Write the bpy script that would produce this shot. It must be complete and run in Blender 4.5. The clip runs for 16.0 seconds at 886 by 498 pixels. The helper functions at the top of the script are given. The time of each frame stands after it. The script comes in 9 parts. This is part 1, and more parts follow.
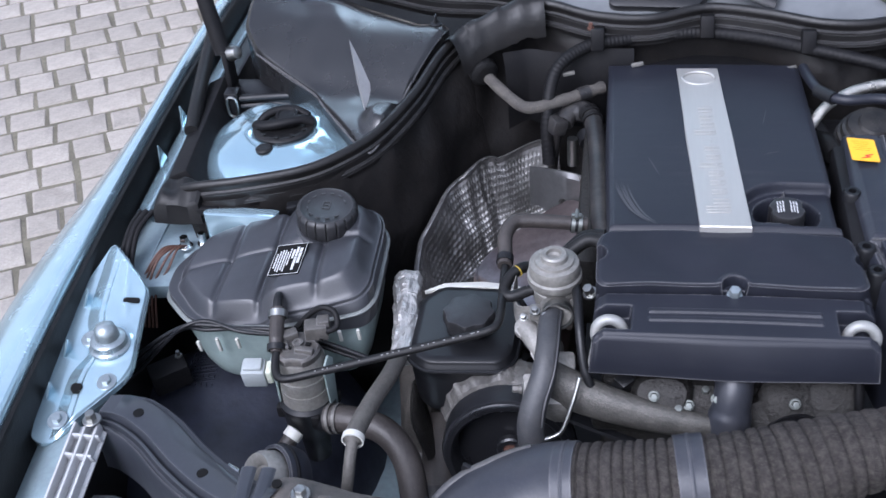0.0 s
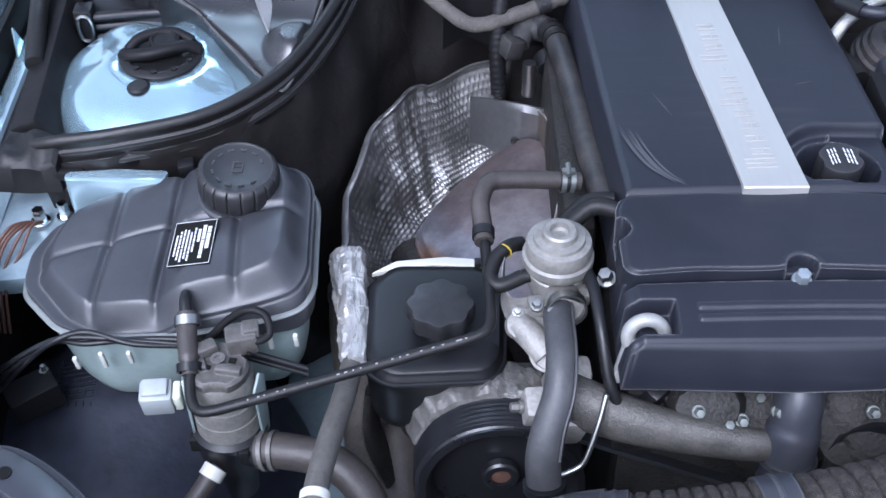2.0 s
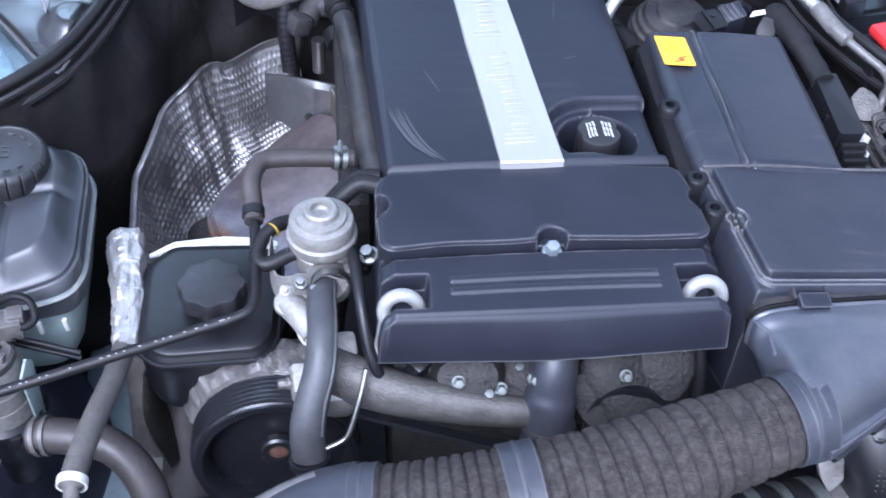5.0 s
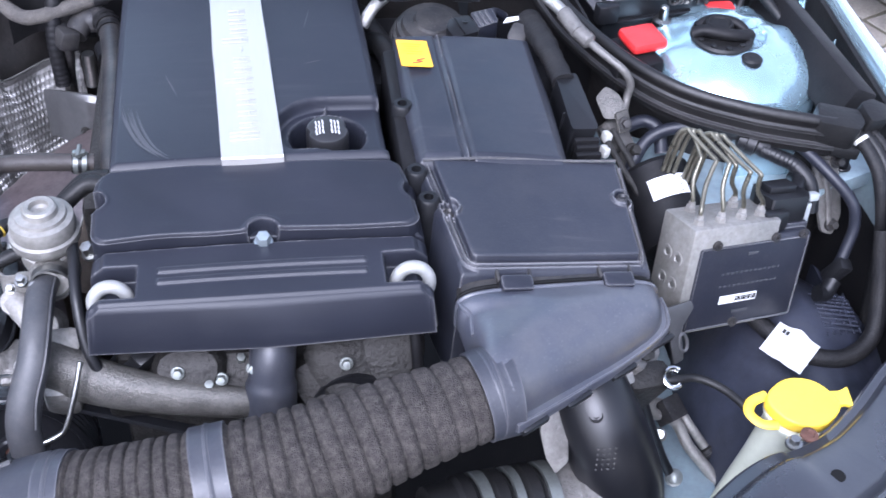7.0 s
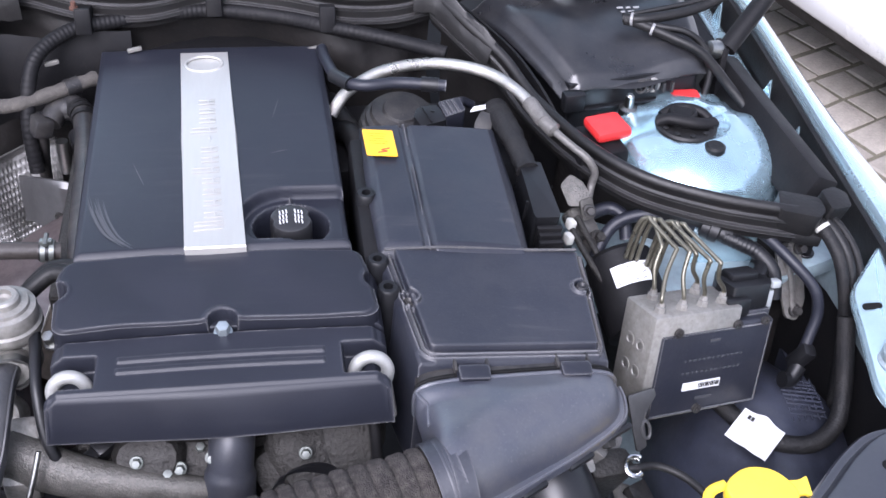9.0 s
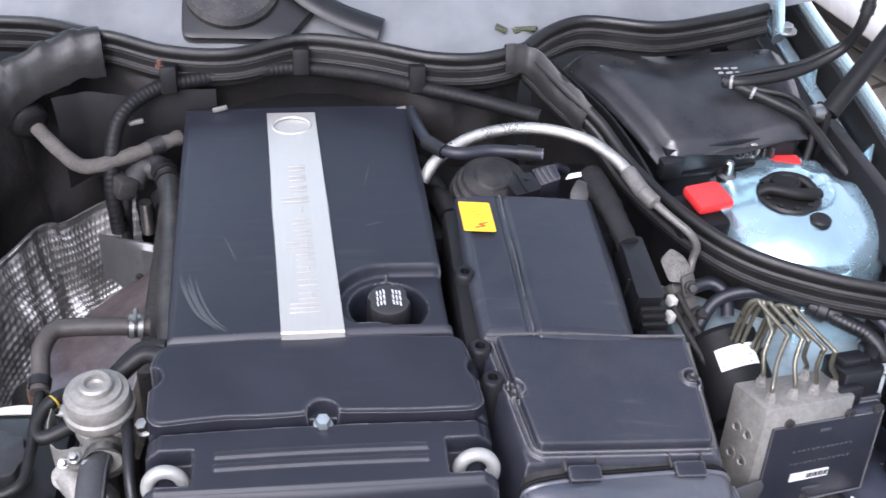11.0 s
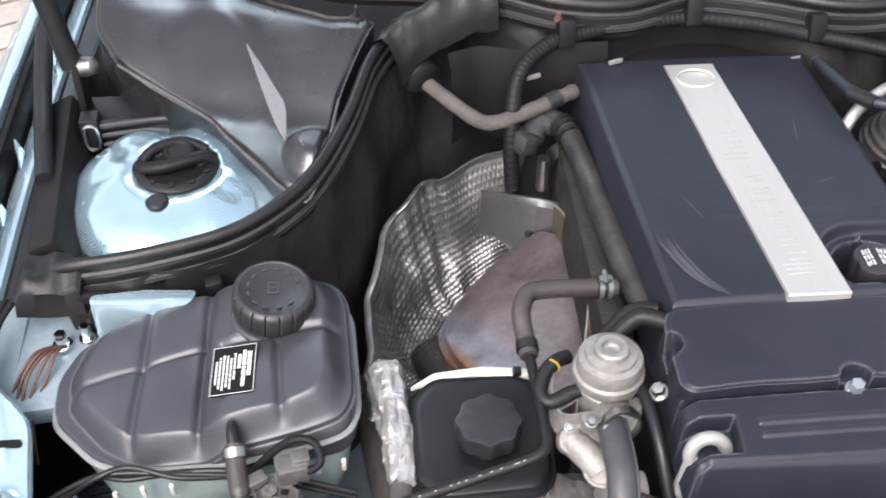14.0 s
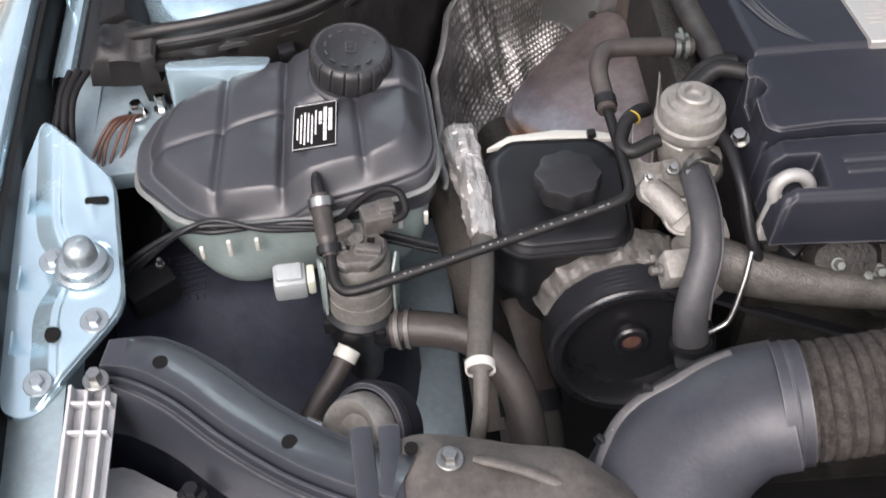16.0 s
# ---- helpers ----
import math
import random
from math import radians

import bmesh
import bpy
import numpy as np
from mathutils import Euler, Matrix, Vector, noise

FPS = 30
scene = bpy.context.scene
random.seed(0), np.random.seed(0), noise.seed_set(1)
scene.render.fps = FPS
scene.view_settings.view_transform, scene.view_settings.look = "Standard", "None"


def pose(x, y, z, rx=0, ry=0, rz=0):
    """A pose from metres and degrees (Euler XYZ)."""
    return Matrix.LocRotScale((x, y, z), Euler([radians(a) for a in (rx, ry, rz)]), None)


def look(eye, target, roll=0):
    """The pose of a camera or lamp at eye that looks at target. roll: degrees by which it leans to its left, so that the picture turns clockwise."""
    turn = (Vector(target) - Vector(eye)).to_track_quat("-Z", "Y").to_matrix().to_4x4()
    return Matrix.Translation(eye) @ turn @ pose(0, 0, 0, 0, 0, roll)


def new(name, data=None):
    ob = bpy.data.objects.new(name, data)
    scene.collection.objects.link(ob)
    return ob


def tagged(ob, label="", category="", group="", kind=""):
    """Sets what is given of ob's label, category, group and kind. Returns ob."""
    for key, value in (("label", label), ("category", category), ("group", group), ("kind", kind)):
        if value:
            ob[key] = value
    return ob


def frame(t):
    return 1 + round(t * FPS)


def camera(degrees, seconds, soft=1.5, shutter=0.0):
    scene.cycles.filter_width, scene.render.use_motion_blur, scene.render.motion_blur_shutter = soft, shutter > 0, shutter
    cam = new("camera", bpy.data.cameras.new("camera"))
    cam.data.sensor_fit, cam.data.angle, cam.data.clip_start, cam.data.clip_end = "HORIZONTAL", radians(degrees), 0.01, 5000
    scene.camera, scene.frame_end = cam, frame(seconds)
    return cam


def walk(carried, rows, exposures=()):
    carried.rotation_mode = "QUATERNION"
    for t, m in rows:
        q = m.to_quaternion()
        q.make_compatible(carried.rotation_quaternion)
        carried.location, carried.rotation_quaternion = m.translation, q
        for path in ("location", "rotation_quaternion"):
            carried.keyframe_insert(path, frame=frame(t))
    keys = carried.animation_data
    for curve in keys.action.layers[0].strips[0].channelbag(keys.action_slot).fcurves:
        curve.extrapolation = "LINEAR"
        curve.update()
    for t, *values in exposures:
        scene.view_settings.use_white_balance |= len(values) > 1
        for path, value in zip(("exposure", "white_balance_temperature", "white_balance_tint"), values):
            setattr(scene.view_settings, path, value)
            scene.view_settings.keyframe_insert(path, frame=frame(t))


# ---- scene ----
cam = camera(40.5, 16.0, shutter=0.4)
PATH = [
    (0, (-0.073, -1.276, 1.719), (-0.388, 0.269, 0.489), -5.8),
    (0.5, (-0.134, -1.166, 1.666), (-0.392, 0.352, 0.389), -7.7),
    (1, (-0.181, -1.078, 1.625), (-0.356, 0.398, 0.287), -5.9),
    (1.5, (-0.228, -1.023, 1.605), (-0.297, 0.427, 0.229), -2.6),
    (2, (-0.25, -0.988, 1.586), (-0.253, 0.451, 0.198), -0.6),
    (2.5, (-0.266, -0.977, 1.594), (-0.2, 0.451, 0.196), 1.4),
    (3, (-0.284, -0.978, 1.605), (-0.135, 0.444, 0.207), 3.8),
    (3.2, (-0.287, -0.978, 1.611), (-0.112, 0.438, 0.21), 4.6),
    (5.3, (-0.107, -1.007, 1.603), (0.064, 0.382, 0.175), 2.6),
    (5.5, (-0.085, -1.016, 1.6), (0.09, 0.377, 0.176), 2.5),
    (6, (-0.03, -1.037, 1.597), (0.163, 0.368, 0.186), 2.7),
    (6.5, (0.009, -1.055, 1.597), (0.239, 0.363, 0.205), 3.4),
    (7, (0.048, -1.069, 1.597), (0.301, 0.37, 0.23), 3.5),
    (7.5, (0.073, -1.079, 1.6), (0.338, 0.381, 0.258), 3.3),
    (8, (0.088, -1.082, 1.608), (0.355, 0.397, 0.288), 3.3),
    (8.2, (0.089, -1.083, 1.609), (0.357, 0.406, 0.301), 3.3),
    (10.3, (0.064, -1.019, 1.635), (0.284, 0.512, 0.366), 3.0),
    (10.5, (0.062, -1.01, 1.636), (0.274, 0.522, 0.368), 2.8),
    (11, (0.03, -0.987, 1.643), (0.232, 0.54, 0.367), 2.9),
    (11.5, (-0.014, -0.969, 1.646), (0.164, 0.554, 0.362), 2.7),
    (12, (-0.079, -0.954, 1.647), (0.079, 0.563, 0.353), 2.8),
    (12.5, (-0.145, -0.941, 1.646), (0.004, 0.568, 0.342), 3.0),
    (13, (-0.228, -0.932, 1.64), (-0.071, 0.57, 0.328), 3.2),
    (13.5, (-0.288, -0.926, 1.641), (-0.153, 0.562, 0.311), 1.9),
    (14, (-0.348, -0.926, 1.638), (-0.226, 0.538, 0.281), 0.5),
    (14.5, (-0.389, -0.938, 1.624), (-0.28, 0.492, 0.229), -0.6),
    (15, (-0.415, -0.962, 1.601), (-0.318, 0.428, 0.167), -1.1),
    (15.5, (-0.422, -0.982, 1.584), (-0.329, 0.373, 0.116), -0.9),
    (16, (-0.414, -1.003, 1.568), (-0.319, 0.321, 0.072), -0.5),
]
walk(cam, [(t, look(eye, target, roll)) for t, eye, target, roll in PATH], [(0, 0.70, 5500, 18), (1.5, 0.92, 5350, 18), (3, 1.14, 5200, 18), (5.5, 1.46, 5100, 20), (6.5, 1.48, 5250, 21), (8, 1.33, 5600, 22), (10.5, 1.15, 5850, 20), (13, 1.50, 6100, 18), (14.5, 1.13, 6500, 18), (16, 0.92, 6600, 18)])

# ---- light ----
world = bpy.data.worlds.new("sky")
scene.world = world
world.use_nodes = True
_wn = world.node_tree.nodes
_sky = _wn.new("ShaderNodeTexSky")
_sky.sky_type = "NISHITA"
_sky.sun_disc = False
_sky.sun_elevation = radians(46)
_sky.sun_rotation = radians(206.6)
_sky.air_density, _sky.dust_density, _sky.ozone_density = 1.6, 4.0, 1.5
_veil = _wn.new("ShaderNodeHueSaturation")  # thin cloud
_veil.inputs["Saturation"].default_value = 0.35
world.node_tree.links.new(_sky.outputs[0], _veil.inputs["Color"])
world.node_tree.links.new(_veil.outputs[0], _wn["Background"].inputs[0])
_wn["Background"].inputs[1].default_value = 0.15
_sun = bpy.data.lights.new("sun", "SUN")
_sun.energy, _sun.angle, _sun.color = 1.75, radians(40), (1.0, 0.97, 0.93)
sun = new("sun", _sun)
sun.matrix_world = look((-0.8, -1.6, 2.0), (0, 0, 0))


# ---- materials ----
def mat(name, color, rough=0.5, metal=0.0, var=0.25, fine=140.0, coarse=9.0, bump=0.15, dust=0.0, dust_color=(0.22, 0.2, 0.17), coat=0.0, spec=0.5, depth=0.002, rvar=0.12, stretch=None, random_tint=0.0, scratch=0.0, edge=0.0):
    m = bpy.data.materials.new(name)
    m.use_nodes = True
    nt = m.node_tree
    n, l = nt.nodes, nt.links
    bsdf = n["Principled BSDF"]
    co = n.new("ShaderNodeTexCoord")
    src = co.outputs["Object"]
    if stretch:
        mp = n.new("ShaderNodeMapping")
        mp.inputs["Scale"].default_value = stretch
        l.new(src, mp.inputs[0])
        src = mp.outputs[0]
    big = n.new("ShaderNodeTexNoise")
    big.inputs["Scale"].default_value, big.inputs["Detail"].default_value, big.inputs["Roughness"].default_value = coarse, 6.0, 0.62
    small = n.new("ShaderNodeTexNoise")
    small.inputs["Scale"].default_value, small.inputs["Detail"].default_value = fine, 4.0
    l.new(src, big.inputs["Vector"])
    l.new(src, small.inputs["Vector"])
    add = n.new("ShaderNodeMath")
    add.operation = "ADD"
    half = n.new("ShaderNodeMath")
    half.operation, half.inputs[1].default_value = "MULTIPLY", 0.5
    l.new(small.outputs[0], half.inputs[0])
    l.new(big.outputs[0], add.inputs[0])
    l.new(half.outputs[0], add.inputs[1])
    ramp = n.new("ShaderNodeMapRange")
    ramp.inputs[1].default_value, ramp.inputs[2].default_value = 0.45, 1.05
    ramp.inputs[3].default_value, ramp.inputs[4].default_value = 1.0 - var, 1.0 + var
    l.new(add.outputs[0], ramp.inputs[0])
    tint = n.new("ShaderNodeVectorMath")
    tint.operation = "SCALE"
    tint.inputs[0].default_value = color
    l.new(ramp.outputs[0], tint.inputs["Scale"])
    col = tint.outputs[0]
    if random_tint:
        info = n.new("ShaderNodeObjectInfo")
        rr = n.new("ShaderNodeMapRange")
        rr.inputs[3].default_value, rr.inputs[4].default_value = 1.0 - random_tint, 1.0 + random_tint
        l.new(info.outputs["Random"], rr.inputs[0])
        t2 = n.new("ShaderNodeVectorMath")
        t2.operation = "SCALE"
        l.new(col, t2.inputs[0])
        l.new(rr.outputs[0], t2.inputs["Scale"])
        col = t2.outputs[0]
    if dust:
        dn = n.new("ShaderNodeTexNoise")
        dn.inputs["Scale"].default_value, dn.inputs["Detail"].default_value, dn.inputs["Roughness"].default_value = coarse * 3.5, 10.0, 0.75
        l.new(src, dn.inputs["Vector"])
        dr = n.new("ShaderNodeMapRange")
        dr.inputs[1].default_value, dr.inputs[2].default_value = 0.42, 0.75
        dr.inputs[3].default_value, dr.inputs[4].default_value = 0.0, dust
        l.new(dn.outputs[0], dr.inputs[0])
        sp = n.new("ShaderNodeTexNoise")
        sp.inputs["Scale"].default_value, sp.inputs["Detail"].default_value = 420.0, 2.0
        l.new(src, sp.inputs["Vector"])
        sr = n.new("ShaderNodeMapRange")
        sr.inputs[1].default_value, sr.inputs[2].default_value = 0.62, 0.74
        sr.inputs[3].default_value, sr.inputs[4].default_value = 0.0, min(0.5, dust * 1.3)
        l.new(sp.outputs[0], sr.inputs[0])
        both = n.new("ShaderNodeMath")
        both.operation = "MAXIMUM"
        l.new(dr.outputs[0], both.inputs[0])
        l.new(sr.outputs[0], both.inputs[1])
        mx = n.new("ShaderNodeMix")
        mx.data_type = "RGBA"
        l.new(both.outputs[0], mx.inputs[0])
        l.new(col, mx.inputs[6])
        mx.inputs[7].default_value = (*dust_color, 1)
        col = mx.outputs[2]
    if scratch:
        # wiped dust streaks, broken up by a large noise
        sm = n.new("ShaderNodeMapping")
        sm.inputs["Rotation"].default_value = (0.0, 0.0, 0.5)
        sm.inputs["Scale"].default_value = (9.0, 90.0, 40.0)
        l.new(co.outputs["Object"], sm.inputs[0])
        sn_ = n.new("ShaderNodeTexNoise")
        sn_.inputs["Scale"].default_value, sn_.inputs["Detail"].default_value = 1.6, 3.0
        l.new(sm.outputs[0], sn_.inputs["Vector"])
        s1 = n.new("ShaderNodeMapRange")
        s1.inputs[1].default_value, s1.inputs[2].default_value = 0.55, 0.80
        s1.inputs[4].default_value = scratch
        l.new(sn_.outputs[0], s1.inputs[0])
        s2 = n.new("ShaderNodeMath")
        s2.operation, s2.use_clamp = "MULTIPLY", True
        s3 = n.new("ShaderNodeMapRange")
        s3.inputs[1].default_value, s3.inputs[2].default_value = 0.42, 0.62
        l.new(big.outputs[0], s3.inputs[0])
        l.new(s1.outputs[0], s2.inputs[0])
        l.new(s3.outputs[0], s2.inputs[1])
        mx = n.new("ShaderNodeMix")
        mx.data_type = "RGBA"
        l.new(s2.outputs[0], mx.inputs[0])
        l.new(col, mx.inputs[6])
        mx.inputs[7].default_value = (*dust_color, 1)
        col = mx.outputs[2]
    if edge:
        # dust and wear along moulded edges, lightened further to paint in their highlights
        bv = n.new("ShaderNodeBevel")
        bv.samples = 4
        bv.inputs["Radius"].default_value = 0.0032
        ge = n.new("ShaderNodeNewGeometry")
        dt = n.new("ShaderNodeVectorMath")
        dt.operation = "DOT_PRODUCT"
        l.new(bv.outputs[0], dt.inputs[0])
        l.new(ge.outputs["Normal"], dt.inputs[1])
        e1_ = n.new("ShaderNodeMapRange")
        e1_.inputs[1].default_value, e1_.inputs[2].default_value = 0.985, 0.80
        e1_.inputs[3].default_value, e1_.inputs[4].default_value = 0.0, 1.0
        l.new(dt.outputs["Value"], e1_.inputs[0])
        e2_ = n.new("ShaderNodeMapRange")
        e2_.inputs[1].default_value, e2_.inputs[2].default_value = 0.35, 0.62
        e2_.inputs[3].default_value, e2_.inputs[4].default_value = 0.4 * edge, edge
        l.new(big.outputs[0], e2_.inputs[0])
        e3_ = n.new("ShaderNodeMath")
        e3_.operation = "MULTIPLY"
        l.new(e1_.outputs[0], e3_.inputs[0])
        l.new(e2_.outputs[0], e3_.inputs[1])
        mx = n.new("ShaderNodeMix")
        mx.data_type = "RGBA"
        l.new(e3_.outputs[0], mx.inputs[0])
        l.new(col, mx.inputs[6])
        mx.inputs[7].default_value = (0.24, 0.235, 0.235, 1)
        col = mx.outputs[2]
    l.new(col, bsdf.inputs["Base Color"])
    rg = n.new("ShaderNodeMapRange")
    rg.inputs[1].default_value, rg.inputs[2].default_value = 0.3, 0.7
    rg.inputs[3].default_value, rg.inputs[4].default_value = max(0.03, rough - rvar), min(1.0, rough + rvar)
    l.new(big.outputs[0], rg.inputs[0])
    l.new(rg.outputs[0], bsdf.inputs["Roughness"])
    bsdf.inputs["Metallic"].default_value = metal
    bsdf.inputs["Specular IOR Level"].default_value = spec
    if coat:
        bsdf.inputs["Coat Weight"].default_value = coat
        bsdf.inputs["Coat Roughness"].default_value = 0.06
    if bump:
        bp = n.new("ShaderNodeBump")
        bp.inputs["Strength"].default_value, bp.inputs["Distance"].default_value = bump, depth
        l.new(small.outputs[0], bp.inputs["Height"])
        l.new(bp.outputs[0], bsdf.inputs["Normal"])
    return m


PLASTIC = mat("black_plastic", (0.0075, 0.0078, 0.0092), 0.40, bump=0.16, fine=420, depth=0.0006, dust=0.05, dust_color=(0.07, 0.066, 0.06), spec=0.36)
PLASTIC_SMOOTH = mat("smooth_black_plastic", (0.0125, 0.0138, 0.0205), 0.45, bump=0.10, fine=900, depth=0.0004, dust=0.035, spec=0.36, dust_color=(0.10, 0.098, 0.094), scratch=0.12, edge=0.7, rvar=0.05)
GLOSSY = mat("satin_black_pipe", (0.0055, 0.0058, 0.0075), 0.34, bump=0.08, fine=300, depth=0.0005, dust=0.04, dust_color=(0.06, 0.056, 0.052), spec=0.5, rvar=0.05)
FUSE_LID = mat("glossy_fuse_lid", (0.0095, 0.0102, 0.0128), 0.34, bump=0.06, fine=40, depth=0.002, dust=0.24, dust_color=(0.075, 0.07, 0.064), spec=0.6, scratch=0.22, edge=0.05)
ZINC_BLUE = mat("pale_zinc", (0.36, 0.41, 0.43), 0.36, metal=0.75, var=0.2, fine=300, bump=0.1, depth=0.0005, dust=0.2, dust_color=(0.2, 0.2, 0.19))
ZINC_DULL = mat("dull_zinc", (0.19, 0.205, 0.195), 0.44, metal=0.7, var=0.25, fine=300, bump=0.15, depth=0.0005, dust=0.3, dust_color=(0.08, 0.075, 0.065))
GLOSSY_DUCT = mat("satin_black_duct", (0.0105, 0.0105, 0.0112), 0.27, bump=0.10, fine=30, depth=0.004, dust=0.12, dust_color=(0.075, 0.071, 0.067), spec=0.75, scratch=0.14, edge=0.35, rvar=0.07)
PULLEY = mat("worn_black_pulley", (0.0115, 0.0118, 0.0140), 0.32, metal=0.2, bump=0.15, fine=200, dust=0.12, dust_color=(0.032, 0.031, 0.032), spec=0.6)
PLASTIC_MATT = mat("matt_black_plastic", (0.0065, 0.0065, 0.0075), 0.55, bump=0.25, fine=300, depth=0.0008, dust=0.03, spec=0.18)
PLASTIC_DUSTY = mat("dusty_black_plastic", (0.014, 0.014, 0.0155), 0.46, bump=0.2, fine=260, depth=0.0008, dust=0.22, spec=0.4)
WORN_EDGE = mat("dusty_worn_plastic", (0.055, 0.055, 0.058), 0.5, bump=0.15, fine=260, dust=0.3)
# pale grey stands in for the sky highlight on the duct crease
CREASE_LIGHT = mat("crease_highlight_plastic", (0.21, 0.21, 0.215), 0.38, var=0.2, bump=0.1, fine=300, dust=0.2, spec=0.8)
DUCT_PLASTIC = mat("duct_plastic", (0.040, 0.0435, 0.058), 0.34, bump=0.10, fine=420, depth=0.0005, coarse=8, dust=0.40, dust_color=(0.125, 0.118, 0.108), spec=0.95, scratch=0.12, edge=0.5, rvar=0.06)
AIR_BOX = mat("dusty_air_box_plastic", (0.0142, 0.0160, 0.0238), 0.42, bump=0.15, fine=500, depth=0.0005, dust=0.09, dust_color=(0.13, 0.12, 0.11), spec=0.5, scratch=0.28, edge=0.8)
TANK_LID = mat("tank_lid_plastic", (0.0300, 0.0315, 0.0370), 0.42, bump=0.12, fine=420, depth=0.0006, dust=0.08, dust_color=(0.10, 0.098, 0.096), spec=0.60, scratch=0.08, edge=0.3, rvar=0.05)
WELD_GREY = mat("grey_weld_rim", (0.20, 0.215, 0.21), 0.45, var=0.2, bump=0.1, dust=0.2)
TANK_BODY = mat("translucent_tank", (0.22, 0.275, 0.265), 0.36, bump=0.05, var=0.18, dust=0.15, dust_color=(0.13, 0.145, 0.135))
RUBBER = mat("black_rubber", (0.0075, 0.0075, 0.008), 0.48, bump=0.2, fine=260, dust=0.03, spec=0.28)
RUBBER_SEAL = mat("seal_rubber", (0.0075, 0.0073, 0.0075), 0.42, bump=0.2, fine=160, dust=0.10, dust_color=(0.06, 0.05, 0.043), spec=0.36, edge=0.35)
HOSE_BROWN = mat("aged_hose_rubber", (0.034, 0.029, 0.0265), 0.55, bump=0.25, fine=220, dust=0.25, dust_color=(0.12, 0.105, 0.095))
HOSE_FUZZ = mat("felted_hose", (0.040, 0.036, 0.034), 0.9, bump=1.0, fine=900, coarse=40, depth=0.004, dust=0.6, dust_color=(0.155, 0.138, 0.122), var=0.6, spec=0.2)
HOSE_GREY = mat("pale_grey_rubber", (0.080, 0.075, 0.068), 0.6, var=0.35, coarse=30, bump=0.3, fine=220, dust=0.4, dust_color=(0.15, 0.14, 0.125), spec=0.3)
PLUG_GREY = mat("dusty_grey_plug", (0.060, 0.056, 0.052), 0.5, var=0.35, coarse=40, bump=0.2, dust=0.4, dust_color=(0.14, 0.13, 0.115), edge=0.6)
CLOTH = mat("cloth_sleeve", (0.055, 0.05, 0.045), 0.9, bump=0.6, fine=500, dust=0.3)
TAPE = mat("taped_loom", (0.0085, 0.0085, 0.0095), 0.6, bump=0.5, fine=300, dust=0.06, spec=0.25)
FRONT_DUCT = mat("dusty_duct_plastic", (0.026, 0.0282, 0.037), 0.46, bump=0.2, fine=260, depth=0.0008, dust=0.16, dust_color=(0.12, 0.113, 0.103), spec=0.5, scratch=0.1, edge=0.4)
INSULATION = mat("firewall_insulation", (0.0115, 0.0108, 0.0108), 0.50, bump=0.45, fine=40, coarse=7, depth=0.006, dust=0.4, dust_color=(0.036, 0.031, 0.028), spec=0.26)
PAINT = mat("pale_blue_metallic_paint", (0.47, 0.635, 0.71), 0.20, metal=0.7, var=0.14, coarse=14, bump=0.04, fine=900, depth=0.0003, coat=0.9, dust=0.04, dust_color=(0.38, 0.40, 0.40))
TOWER_PAINT = mat("pale_blue_tower_paint", (0.39, 0.555, 0.635), 0.22, metal=0.75, var=0.12, coarse=14, bump=0.30, fine=26, depth=0.006, coat=0.9, dust=0.0)
# dull inner paint, its colour darkened for the shade inside the bay
PAINT_DULL = mat("dull_shaded_inner_paint", (0.27, 0.35, 0.385), 0.42, metal=0.3, var=0.22, coarse=14, bump=0.1, coat=0.2, dust=0.3, dust_color=(0.20, 0.20, 0.185))
PAINT_BLACK = mat("dark_painted_steel", (0.026, 0.0285, 0.036), 0.34, metal=0.1, var=0.2, bump=0.08, fine=200, depth=0.0006, dust=0.12, dust_color=(0.07, 0.068, 0.066), coat=0.35, edge=0.35)
ALU = mat("brushed_aluminium", (0.50, 0.49, 0.465), 0.42, metal=0.6, var=0.06, fine=260, bump=0.10, depth=0.0003, stretch=(1, 0.08, 1), rvar=0.06)
CAST = mat("cast_aluminium", (0.135, 0.13, 0.122), 0.52, metal=0.4, var=0.45, fine=240, coarse=26, bump=0.6, depth=0.0016, dust=0.5, dust_color=(0.06, 0.052, 0.044))
CAST_BRIGHT = mat("pale_cast_aluminium", (0.27, 0.262, 0.245), 0.58, metal=0.3, var=0.4, fine=260, coarse=34, bump=0.5, depth=0.0012, dust=0.55, dust_color=(0.12, 0.108, 0.094), edge=0.3)
FLANGE_STEEL = mat("stained_flange_steel", (0.105, 0.088, 0.072), 0.55, metal=0.4, var=0.4, coarse=24, bump=0.3, dust=0.5, dust_color=(0.05, 0.042, 0.035))
VALVE_CAST = mat("dull_silver_casting", (0.265, 0.257, 0.238), 0.50, metal=0.5, var=0.36, fine=220, coarse=22, bump=0.35, depth=0.001, dust=0.5, dust_color=(0.15, 0.135, 0.11), edge=0.25)
# dirty castings, taken near black to include the shade under the covers
CAST_DARK = mat("dirty_shaded_cast_metal", (0.026, 0.0245, 0.0225), 0.6, metal=0.4, var=0.6, fine=260, coarse=30, bump=0.8, depth=0.002, dust=0.6, dust_color=(0.0125, 0.011, 0.010))
AIR_PIPE = mat("dusty_moulded_pipe", (0.034, 0.0352, 0.039), 0.50, bump=0.3, fine=200, depth=0.001, coarse=20, dust=0.4, dust_color=(0.095, 0.09, 0.085), spec=0.5)
FADED_CAP = mat("faded_black_cap", (0.015, 0.015, 0.0165), 0.45, bump=0.25, fine=420, depth=0.0008, dust=0.10, dust_color=(0.06, 0.058, 0.055), spec=0.5, edge=0.2)
